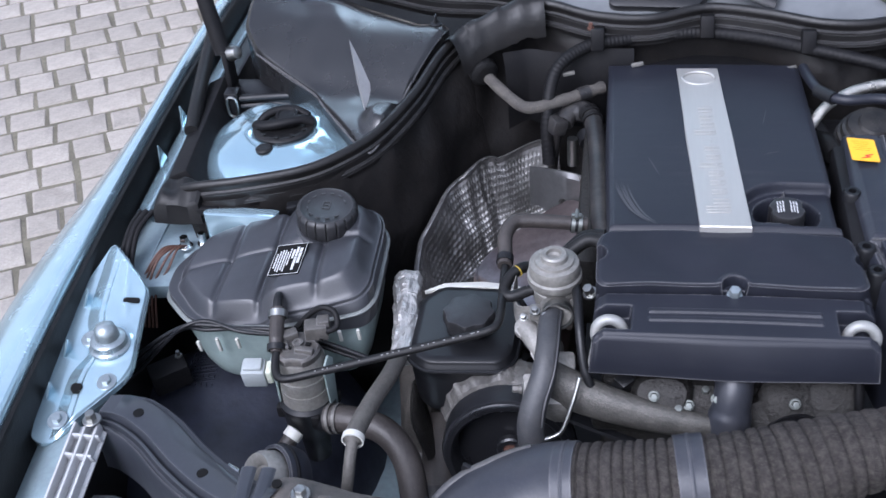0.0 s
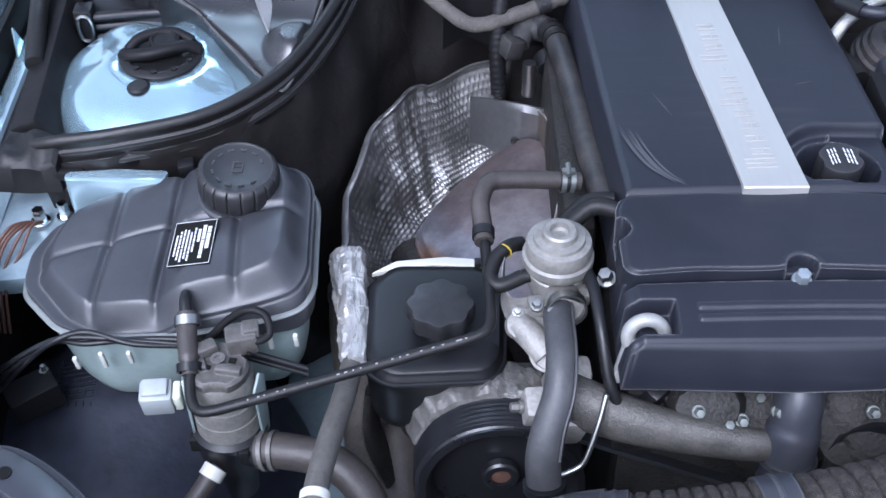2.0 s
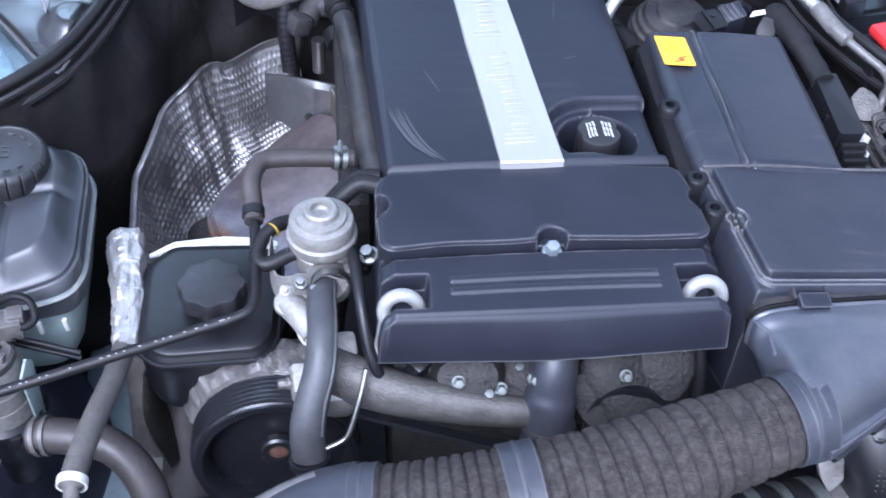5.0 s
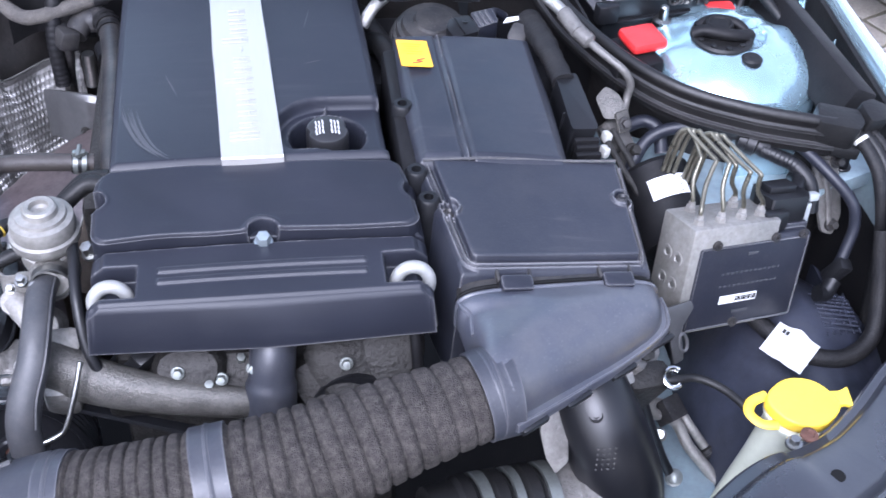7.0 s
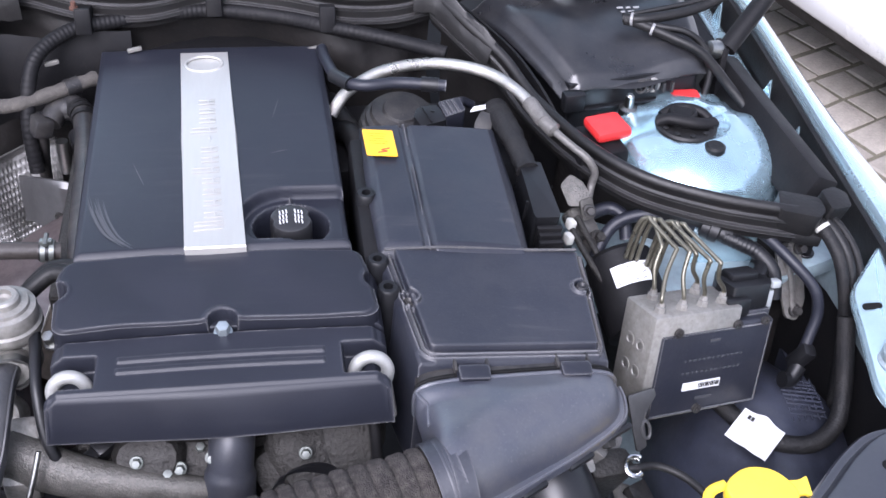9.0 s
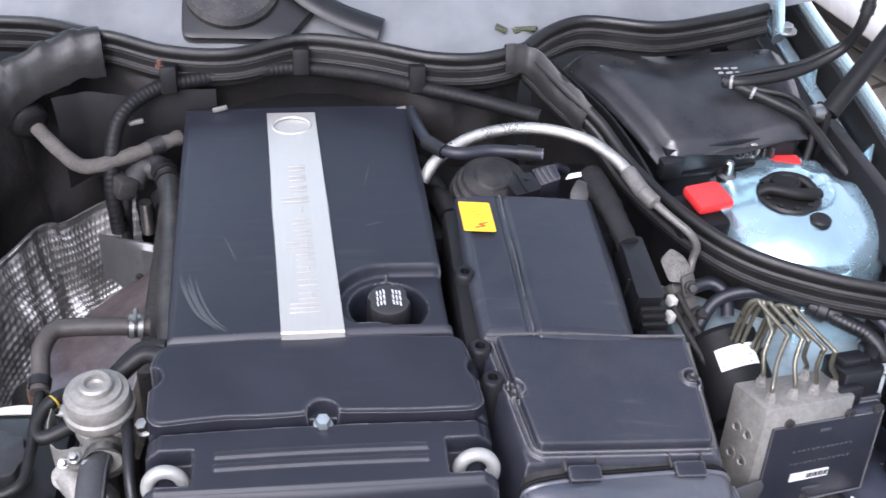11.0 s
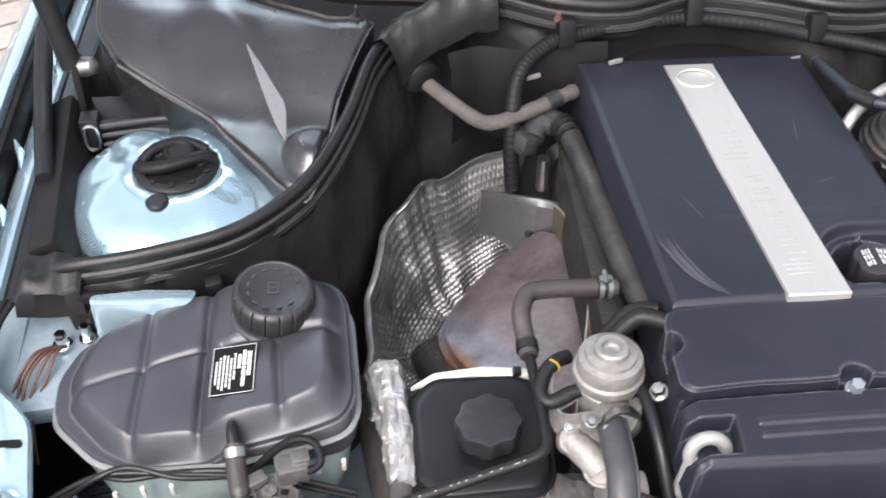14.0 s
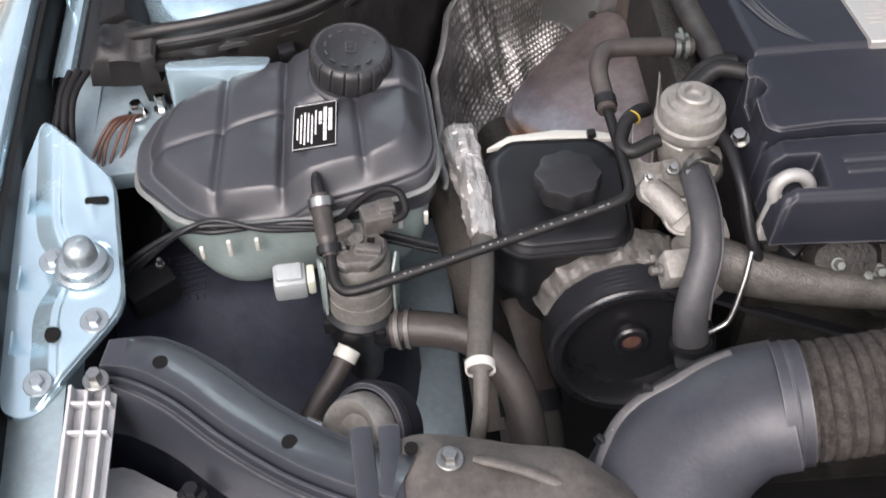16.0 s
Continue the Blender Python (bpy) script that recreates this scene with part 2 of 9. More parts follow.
CAST_MID = mat("grimy_cast_aluminium", (0.082, 0.079, 0.073), 0.52, metal=0.4, var=0.5, fine=520, coarse=48, bump=0.8, depth=0.0012, dust=0.7, dust_color=(0.16, 0.150, 0.132))
BRAID = mat("braided_silver_hose", (0.42, 0.41, 0.385), 0.32, metal=0.9, var=0.35, fine=750, coarse=30, bump=0.9, depth=0.0015, dust=0.35, dust_color=(0.16, 0.145, 0.12))
STEEL = mat("zinc_plated_steel", (0.32, 0.325, 0.315), 0.36, metal=1.0, var=0.25, bump=0.1, fine=300, depth=0.0005, dust=0.25)
PIPE_OLIVE = mat("olive_coated_pipe", (0.135, 0.128, 0.098), 0.34, metal=0.7, var=0.3, coarse=40, bump=0.1, dust=0.3, dust_color=(0.20, 0.19, 0.16))
RING_GREY = mat("grey_coated_steel", (0.29, 0.292, 0.28), 0.45, metal=0.2, var=0.25, bump=0.2, dust=0.3, dust_color=(0.17, 0.16, 0.14))
CHROME = mat("bright_zinc", (0.62, 0.63, 0.63), 0.22, metal=1.0, var=0.12, bump=0.05, fine=300, depth=0.0004, dust=0.12)
SHIELD = mat("embossed_heat_shield", (0.32, 0.315, 0.31), 0.50, metal=0.9, var=0.34, coarse=12, bump=0.10, dust=0.55, dust_color=(0.10, 0.092, 0.088))
CAT_SHIELD = mat("heat_tinted_steel", (0.20, 0.165, 0.162), 0.42, metal=0.75, var=0.25, fine=120, coarse=26, bump=0.25, depth=0.0012, dust=0.55, dust_color=(0.070, 0.054, 0.054))  # stained by heat
_nt = CAT_SHIELD.node_tree
_tc = _nt.nodes.new("ShaderNodeTexCoord")
_dot = _nt.nodes.new("ShaderNodeVectorMath")
_dot.operation = "DOT_PRODUCT"
_dot.inputs[1].default_value = (0.82, 0.45, 0.0)
_nt.links.new(_tc.outputs["Object"], _dot.inputs[0])
_wob = _nt.nodes.new("ShaderNodeTexNoise")
_wob.inputs["Scale"].default_value = 18.0
_nt.links.new(_tc.outputs["Object"], _wob.inputs["Vector"])
_sum = _nt.nodes.new("ShaderNodeMath")
_sum.operation = "MULTIPLY_ADD"
_sum.inputs[1].default_value = 0.03
_nt.links.new(_wob.outputs[0], _sum.inputs[0])
_nt.links.new(_dot.outputs["Value"], _sum.inputs[2])
_rng = _nt.nodes.new("ShaderNodeMapRange")
_rng.inputs[1].default_value, _rng.inputs[2].default_value = -0.075, 0.0
_nt.links.new(_sum.outputs[0], _rng.inputs[0])
_rmp = _nt.nodes.new("ShaderNodeValToRGB")
_rmp.color_ramp.elements[0].color, _rmp.color_ramp.elements[1].color = (0.72, 0.48, 0.38, 1), (1.0, 1.0, 1.0, 1)
for _p, _c in ((0.12, (1.6, 1.15, 0.75, 1)), (0.26, (1.45, 1.75, 1.95, 1)), (0.48, (1.15, 1.32, 1.5, 1)), (0.75, (1.0, 0.98, 1.02, 1))):
    _rmp.color_ramp.elements.new(_p).color = _c
_nt.links.new(_rng.outputs[0], _rmp.inputs[0])
_mul = _nt.nodes.new("ShaderNodeVectorMath")
_mul.operation = "MULTIPLY"
_base = _nt.nodes["Principled BSDF"].inputs["Base Color"]
_nt.links.new(_base.links[0].from_socket, _mul.inputs[0])
_nt.links.new(_rmp.outputs[0], _mul.inputs[1])
_nt.links.new(_mul.outputs[0], _base)
BRACKET = mat("dark_steel_plate", (0.10, 0.10, 0.102), 0.42, metal=0.6, var=0.2, bump=0.15, dust=0.15, dust_color=(0.05, 0.045, 0.04))
FOIL = mat("foil_sleeve", (0.46, 0.45, 0.435), 0.45, metal=0.6, var=0.3, coarse=30, bump=0.9, fine=110, depth=0.006, dust=0.4, dust_color=(0.2, 0.18, 0.16), stretch=(1, 0.18, 1))
WHITE = mat("white_plastic", (0.50, 0.50, 0.46), 0.5, var=0.1, bump=0.1, dust=0.25, dust_color=(0.36, 0.33, 0.29))
YELLOW = mat("yellow_plastic", (0.80, 0.55, 0.035), 0.42, var=0.08, bump=0.08, dust=0.1)
MUSTARD = mat("dull_yellow_paint", (0.42, 0.30, 0.03), 0.5, var=0.2, bump=0.05, dust=0.2)
ORANGE = mat("orange_label", (0.88, 0.45, 0.02), 0.45, var=0.04, bump=0.03)
ORANGE_DARK = mat("dark_orange_print", (0.62, 0.27, 0.015), 0.5, var=0.05, bump=0.0)
RED = mat("red_plastic", (0.56, 0.026, 0.026), 0.45, var=0.08, bump=0.05, dust=0.05)
PRINT_WHITE = mat("white_print", (0.62, 0.63, 0.63), 0.6, var=0.08, bump=0.0, dust=0.2)
# black print; also laid on as the dark of holes, slots and gaps
PRINT_GAP_BLACK = mat("black_print_and_gaps", (0.006, 0.006, 0.006), 0.75, var=0.05, bump=0.0, spec=0.15)
BROWN_WIRE = mat("brown_wire", (0.075, 0.034, 0.022), 0.5, var=0.3, bump=0.05)
RUST = mat("rusty_steel", (0.11, 0.055, 0.04), 0.75, metal=0.4, var=0.4, coarse=60, bump=0.4)
MILKY = mat("milky_plastic", (0.50, 0.52, 0.43), 0.4, var=0.1, bump=0.05, dust=0.15)
CLOUDY = mat("cloudy_grey_plastic", (0.30, 0.325, 0.33), 0.4, var=0.15, bump=0.05, dust=0.2)
GREEN = mat("green_plastic", (0.05, 0.36, 0.08), 0.4, bump=0.05)
LAMP_GREY = mat("headlamp_housing", (0.42, 0.43, 0.44), 0.5, var=0.15, bump=0.15, dust=0.35)
LINER = mat("wheel_arch_liner", (0.0255, 0.0290, 0.0435), 0.40, var=0.6, bump=0.3, fine=60, coarse=7, depth=0.003, dust=0.35, dust_color=(0.058, 0.060, 0.072), spec=0.5)
# grey base colour stands in for the sky reflected in the glass
GLASS = mat("sky_grey_windscreen", (0.12, 0.125, 0.13), 0.20, var=0.35, fine=14, coarse=3.5, bump=0.0, spec=0.6, coat=0.3, rvar=0.05)
PRINT_GREY = mat("grey_print", (0.22, 0.22, 0.22), 0.6)
SUPPORT = mat("dusty_radiator_support", (0.070, 0.064, 0.059), 0.5, metal=0.2, var=0.35, coarse=14, bump=0.3, dust=0.55, dust_color=(0.19, 0.168, 0.145), edge=0.4)
PRINT_FAINT = mat("faint_grey_print", (0.05, 0.052, 0.058), 0.6, var=0.1, bump=0.0)
WATER = mat("water_drop", (0.10, 0.11, 0.13), 0.08, bump=0, spec=0.8)
LITTER = mat("leaf_litter", (0.05, 0.06, 0.03), 0.9, var=0.5)
BELT = mat("belt_rubber", (0.016, 0.0168, 0.020), 0.40, bump=0.1, dust=0.10, dust_color=(0.05, 0.049, 0.05), spec=0.55)
PAVER = mat("concrete_paver", (0.315, 0.285, 0.25), 0.85, var=0.32, fine=130, coarse=18, bump=0.5, depth=0.003, random_tint=0.16, dust=0.4, dust_color=(0.22, 0.20, 0.17))
JOINT = mat("sandy_joint", (0.135, 0.122, 0.09), 0.95, var=0.45, fine=90, bump=0.6, depth=0.004)
WHITE_PAINT = mat("white_car_paint", (0.80, 0.80, 0.80), 0.25, var=0.03, bump=0.0, coat=0.8)


# ---- mesh tools ----
class Geo:
    """Gathers vertices and faces of one mesh."""

    def __init__(self):
        self.v, self.f = [], []

    def add(self, verts, faces, m=None):
        k = len(self.v)
        self.v += [tuple(m @ Vector(p)) if m is not None else tuple(p) for p in verts]
        self.f += [tuple(i + k for i in f) for f in faces]
        return self

    def bm(self, b, m=None):
        b.verts.index_update()
        self.add([v.co[:] for v in b.verts], [[v.index for v in f.verts] for f in b.faces], m)
        b.free()
        return self

    def box(self, c, size, bev=0.003, m=None, seg=2):
        b = bmesh.new()
        bmesh.ops.create_cube(b, size=1.0)
        bmesh.ops.scale(b, vec=size, verts=b.verts)
        if bev:
            bmesh.ops.bevel(b, geom=b.edges[:], offset=bev, segments=seg, profile=0.5, affect="EDGES")
        mm = Matrix.Translation(c) @ (m if m is not None else Matrix.Identity(4))
        return self.bm(b, mm)

    def prism(self, outline, z0, z1, bev=0.003, m=None, seg=2, taper=1.0):
        b = bmesh.new()
        cx = sum(p[0] for p in outline) / len(outline)
        cy = sum(p[1] for p in outline) / len(outline)
        low = [b.verts.new((cx + (x - cx) * taper, cy + (y - cy) * taper, z0)) for x, y in outline]
        top = [b.verts.new((x, y, z1)) for x, y in outline]
        k = len(outline)
        b.faces.new(top)
        b.faces.new(low[::-1])
        for i in range(k):
            b.faces.new((low[i], low[(i + 1) % k], top[(i + 1) % k], top[i]))
        bmesh.ops.recalc_face_normals(b, faces=b.faces[:])
        if bev:
            bmesh.ops.bevel(b, geom=b.edges[:], offset=bev, segments=seg, profile=0.5, affect="EDGES", clamp_overlap=True)
        return self.bm(b, m)

    def lathe(self, profile, c=(0, 0, 0), axis=(0, 0, 1), n=32, wave=None):
        turn = Vector((0, 0, 1)).rotation_difference(Vector(axis).normalized()).to_matrix().to_4x4()
        m = Matrix.Translation(c) @ turn
        verts, faces = [], []
        for j, (r, z) in enumerate(profile):
            for i in range(n):
                a = 2 * math.pi * i / n
                rr = r * (wave(a, j) if wave else 1.0)
                verts.append((rr * math.cos(a), rr * math.sin(a), z))
        for j in range(len(profile) - 1):
            for i in range(n):
                i2 = (i + 1) % n
                faces.append((j * n + i, j * n + i2, (j + 1) * n + i2, (j + 1) * n + i))
        if profile[0][0] > 1e-6:
            faces.append(tuple(range(n))[::-1])
        if profile[-1][0] > 1e-6:
            faces.append(tuple((len(profile) - 1) * n + i for i in range(n)))
        return self.add(verts, faces, m)

    def loft(self, rings, caps=True):
        n = len(rings[0])
        verts = [p for r in rings for p in r]
        faces = []
        for j in range(len(rings) - 1):
            for i in range(n):
                i2 = (i + 1) % n
                faces.append((j * n + i, j * n + i2, (j + 1) * n + i2, (j + 1) * n + i))
        if caps:
            faces.append(tuple(range(n))[::-1])
            faces.append(tuple((len(rings) - 1) * n + i for i in range(n)))
        return self.add(verts, faces)

    def tube(self, pts, r, n=12, res=6, radius=None, squash=None, closed=False):
        """A round tube along a smooth line through pts. radius(u): factor along it; squash: (across, up) factors."""
        line = smooth(pts, res, closed)
        rings, up = [], None
        k = len(line)
        for i, p in enumerate(line):
            a, b2 = line[i - 1 if closed else max(i - 1, 0)], line[(i + 1) % k if closed else min(i + 1, k - 1)]
            d = (b2 - a).normalized()
            if up is None:
                up = Vector((0, 0, 1)) if abs(d.z) < 0.9 else Vector((0, 1, 0))
            side = d.cross(up)
            if side.length < 1e-5:
                side = d.orthogonal()
            side.normalize()
            up = side.cross(d).normalized()
            f = r * (radius(i / max(1, k - 1)) if radius else 1.0)
            sx, sz = squash if squash else (1, 1)
            rings.append([p + side * (f * sx * math.cos(2 * math.pi * q / n)) + up * (f * sz * math.sin(2 * math.pi * q / n)) for q in range(n)])
        if closed:
            rings.append(rings[0])
        return self.loft(rings, caps=not closed)

    def plate(self, c4, nx, ny, height, skirt=0.03, rim=0.004):
        """A sheet over the quad c4 (front-left, front-right, back-right, back-left) with height(x, y, u, v) added, and a skirt below."""
        a, b, c, d = [Vector(p) for p in c4]
        verts, faces = [], []
        for j in range(ny + 1):
            v = j / ny
            for i in range(nx + 1):
                u = i / nx
                p = a * ((1 - u) * (1 - v)) + b * (u * (1 - v)) + c * (u * v) + d * ((1 - u) * v)
                z = p.z + height(p.x, p.y, u, v)
                verts.append((p.x, p.y, z))
        w = nx + 1
        for j in range(ny):
            for i in range(nx):
                faces.append((j * w + i, j * w + i + 1, (j + 1) * w + i + 1, (j + 1) * w + i))
        ring = [i for i in range(w)] + [j * w + nx for j in range(1, ny + 1)] + [ny * w + i for i in range(nx - 1, -1, -1)] + [j * w for j in range(ny - 1, 0, -1)]
        cen = (a + b + c + d) / 4
        k0 = len(verts)
        for q in ring:
            x, y, z = verts[q]
            o = Vector((x - cen.x, y - cen.y, 0)).normalized() * rim
            verts.append((x + o.x, y + o.y, z - rim))
        k1 = len(verts)
        for q in ring:
            x, y, z = verts[q]
            o = Vector((x - cen.x, y - cen.y, 0)).normalized() * (rim + skirt * 0.06)
            verts.append((x + o.x, y + o.y, min(z - rim - 0.002, (a.z + b.z + c.z + d.z) / 4 - skirt)))
        m = len(ring)
        for i in range(m):
            i2 = (i + 1) % m
            faces.append((ring[i2], ring[i], k0 + i, k0 + i2))
            faces.append((k0 + i2, k0 + i, k1 + i, k1 + i2))
        faces.append(tuple(k1 + i for i in range(m))[::-1])
        return self.add(verts, faces)

    def dome(self, outline, height, rings=24, n=120, z_low=None, taper=0.95):
        """A sheet over a star-shaped outline with height(x, y, s), s from 0 in the middle to 1 at the rim, and walls down to z_low."""
        line = resample(outline, n)
        cx, cy = sum(p[0] for p in line) / n, sum(p[1] for p in line) / n
        verts, faces = [(cx, cy, height(cx, cy, 0.0))], []
        for j in range(1, rings + 1):
            s = 1 - (1 - j / rings) ** 1.3
            for x, y in line:
                px, py = cx + (x - cx) * s, cy + (y - cy) * s
                verts.append((px, py, height(px, py, s)))
        for i in range(n):
            faces.append((0, 1 + i, 1 + (i + 1) % n))
        for j in range(rings - 1):
            for i in range(n):
                i2 = (i + 1) % n
                faces.append((1 + j * n + i, 1 + (j + 1) * n + i, 1 + (j + 1) * n + i2, 1 + j * n + i2))
        if z_low is not None:
            k, base = len(verts), 1 + (rings - 1) * n
            for x, y in line:
                verts.append((cx + (x - cx) * taper, cy + (y - cy) * taper, z_low))
            for i in range(n):
                i2 = (i + 1) % n
                faces.append((base + i, k + i, k + i2, base + i2))
            faces.append(tuple(k + i for i in range(n)))
        return self.add(verts, faces)


def smooth(pts, res=6, closed=False):
    p = [Vector(q) for q in pts]
    k = len(p)
    if k < 3:
        return [p[0].lerp(p[1], i / res) for i in range(res + 1)]
    out = []
    for i in range(k if closed else k - 1):
        if closed:
            a, b, c, d = p[i - 1], p[i], p[(i + 1) % k], p[(i + 2) % k]
        else:
            a, b, c, d = p[max(i - 1, 0)], p[i], p[i + 1], p[min(i + 2, k - 1)]
        for q in range(res):
            t = q / res
            out.append(0.5 * (2 * b + (c - a) * t + (2 * a - 5 * b + 4 * c - d) * t * t + (3 * b - a - 3 * c + d) * t * t * t))
    if not closed:
        out.append(p[-1])
    return out


def resample(outline, n):
    pts = [Vector((x, y)) for x, y in outline]
    k = len(pts)
    lens = [(pts[(i + 1) % k] - pts[i]).length for i in range(k)]
    total, out, i, acc = sum(lens), [], 0, 0.0
    for q in range(n):
        s = total * q / n
        while acc + lens[i] < s:
            acc += lens[i]
            i += 1
        p = pts[i].lerp(pts[(i + 1) % k], (s - acc) / lens[i])
        out.append((p.x, p.y))
    return out


def rounded(outline, r, seg=4):
    """The outline with its corners cut round."""
    k, out = len(outline), []
    for i in range(k):
        a, b, c = Vector(outline[i - 1]), Vector(outline[i]), Vector(outline[(i + 1) % k])
        d1, d2 = (a - b), (c - b)
        q = min(r, d1.length * 0.45, d2.length * 0.45)
        p1, p2 = b + d1.normalized() * q, b + d2.normalized() * q
        for s in range(seg + 1):
            t = s / seg
            p = p1 * (1 - t) ** 2 + b * (2 * t * (1 - t)) + p2 * t * t
            out.append((p.x, p.y))
    return out


def step(e0, e1, x):
    t = min(1.0, max(0.0, (x - e0) / (e1 - e0)))
    return t * t * (3 - 2 * t)


def thing(name, label, category, at, group="", kind=""):
    ob = new(name)
    ob.empty_display_size = 0.02
    ob.location = at
    return tagged(ob, label, category, group, kind)


def top_of(ob):
    while ob.parent:
        ob = ob.parent
    return ob


def to_mesh(name, geo, material, origin, sharp=38):
    o = Vector(origin)
    me = bpy.data.meshes.new(name)
    me.from_pydata([tuple(Vector(p) - o) for p in geo.v], [], geo.f)
    me.materials.append(material)
    b = bmesh.new()
    b.from_mesh(me)
    bmesh.ops.recalc_face_normals(b, faces=b.faces[:])
    b.to_mesh(me)
    b.free()
    me.polygons.foreach_set("use_smooth", [True] * len(me.polygons))
    me.set_sharp_from_angle(angle=radians(sharp))
    me.update()
    return me


def part(name, geo, material, parent, label="", sharp=38):
    """One mesh under a thing, or under one of its parts; geo is in world coordinates."""
    ob = new(name, to_mesh(name, geo, material, top_of(parent).location, sharp))
    ob.parent = parent
    return tagged(ob, label)


def solid(name, geo, material, label="", category="", at=None, group="", kind=""):
    """A thing of one mesh."""
    if at is None:
        at = (sum(p[0] for p in geo.v) / len(geo.v), sum(p[1] for p in geo.v) / len(geo.v), min(p[2] for p in geo.v))
    ob = new(name, to_mesh(name, geo, material, at))
    ob.location = at
    return tagged(ob, label, category, group, kind)


def hexbolt(c, r=0.008, axis=(0, 0, 1), washer=1.6, h=0.007):
    """Geometry of a hex bolt head with its washer."""
    g = Geo()
    ax = Vector(axis).normalized()
    g.lathe([(r * washer, 0), (r * washer, 0.0018), (r * washer * 0.93, 0.0026)], c, axis, 20)
    g.lathe([(r, 0), (r, h * 0.85), (r * 0.86, h), (r * 0.5, h * 1.02)], Vector(c) + ax * 0.002, axis, 6)
    return g


def ring_band(c, axis, r, w, t=0.0015, n=28):
    """A flat clamp band round an axis."""
    g = Geo()
    g.lathe([(r, -w / 2), (r + t, -w / 2), (r + t, w / 2), (r, w / 2), (r, -w / 2)], c, axis, n)
    return g


# ---- ground ----
g = Geo()
g.box((0, 0, -0.0545), (400, 400, 0.1), 0)
solid("ground", g, JOINT, "flat ground of sand and earth under the paving", "ground", (0, 0, -0.06), kind="structure")


# ---- car body ----
car = thing("car", "pale blue metallic car with its bonnet raised", "car", (0, 0, 0))


def sweep(line, section, side, narrow=None):
    """Sweeps a section of (out, up) offsets along a line that runs front to back; side: -1 left, 1 right."""
    rings = []
    pts = smooth(line, 8)
    for i, p in enumerate(pts):
        d = (pts[min(i + 1, len(pts) - 1)] - pts[max(i - 1, 0)])
        out = Vector((d.y, -d.x, 0)).normalized() * (1 if side > 0 else -1)
        f = narrow(p.y) if narrow else 1.0
        rings.append([p + out * (o * f) + Vector((0, 0, u)) for o, u in section])
    g = Geo()
    n = len(section)
    verts = [p for r in rings for p in r]
    faces = [(j * n + i, j * n + i + 1, (j + 1) * n + i + 1, (j + 1) * n + i) for j in range(len(rings) - 1) for i in range(n - 1)]
    return g.add(verts, faces)


FENDER = [(-0.002, -0.05), (0.0, -0.012), (0.001, -0.004), (0.005, 0.0), (0.014, 0.0005), (0.035, -0.004), (0.07, -0.02), (0.10, -0.06), (0.118, -0.14), (0.125, -0.30), (0.12, -0.55)]
GAP_WALL = [(0.0, -0.012), (-0.003, -0.010), (-0.007, -0.012), (-0.009, -0.018), (-0.008, -0.075), (-0.012, -0.085)]
RAIL = [(-0.009, -0.078), (-0.016, -0.074), (-0.030, -0.062), (-0.042, -0.056), (-0.060, -0.054), (-0.062, -0.075), (-0.062, -0.095)]
RAIL_WALL = [(-0.060, -0.092), (-0.064, -0.10), (-0.066, -0.32)]
LEFT_EDGE = [(-0.722, -0.68, 0.822), (-0.733, -0.45, 0.838), (-0.738, -0.25, 0.850), (-0.738, 0.0, 0.862), (-0.728, 0.2, 0.880), (-0.71, 0.4, 0.90), (-0.69, 0.6, 0.92)]
RIGHT_EDGE = [(0.688, -0.68, 0.822), (0.697, -0.45, 0.838), (0.703, -0.25, 0.850), (0.70, 0.0, 0.862), (0.69, 0.2, 0.880), (0.672, 0.4, 0.90), (0.655, 0.6, 0.92)]
for edge, side in ((LEFT_EDGE, -1), (RIGHT_EDGE, 1)):
    part("fender", sweep(edge, FENDER, side, lambda y: 1.0 - 0.55 * step(-0.35, 0.15, y)), PAINT, car, "pale blue metallic front wing")
    part("wing_gap", sweep(edge, GAP_WALL, side), RUBBER, car, "black wall of the gap along the wing")
    slim = (lambda y: 0.55 + 0.45 * step(-0.18, -0.04, y)) if side > 0 else None
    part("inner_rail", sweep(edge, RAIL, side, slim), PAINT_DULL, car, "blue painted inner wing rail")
    part("rail_wall", sweep(edge, RAIL_WALL, side, slim), PLASTIC_MATT, car, "dark wall below the wing rail")
    back = [(x, y, z) for x, y, z in smooth(edge, 6) if -0.11 < y < 0.5][::4]
    part("rail_lip", sweep(back, [(-0.010, -0.062), (-0.013, -0.048), (-0.018, -0.045), (-0.030, -0.046), (-0.038, -0.056)], side), PAINT, car, "pale blue lip of the wing rail")
    part("rail_trim", sweep(back, [(-0.034, -0.054), (-0.037, -0.042), (-0.041, -0.040), (-0.058, -0.044), (-0.061, -0.036), (-0.065, -0.036), (-0.067, -0.048), (-0.086, -0.070), (-0.090, -0.16)], side), PLASTIC, car, "black plastic trim along the rail")
    for x, y, z in smooth(edge, 20):
        k = (y + 0.05) / 0.085
        if -0.04 < y < 0.34 and abs(k - round(k)) < 0.035:
            g = Geo()
            g.prism([(-0.013, 0.0), (0.0, 0.032), (0.013, 0.0)], -0.001, 0.001, 0, Matrix.Translation((x - 0.016 * side, y, z - 0.046)) @ pose(0, 0, 0, 90, 0, 90) @ pose(0, 0, 0, 0, 0, 8))
            part("spike_tab", g, PAINT, car, "pressed triangular tab")

# undertray and sides close the bay below
g = Geo()
g.box((0, -0.1, 0.22), (1.5, 1.3, 0.02), 0)
part("undertray", g, PLASTIC_MATT, car, "black plastic undertray")
g = Geo()
g.box((0, -0.80, 0.45), (1.3, 0.06, 0.5), 0.02)
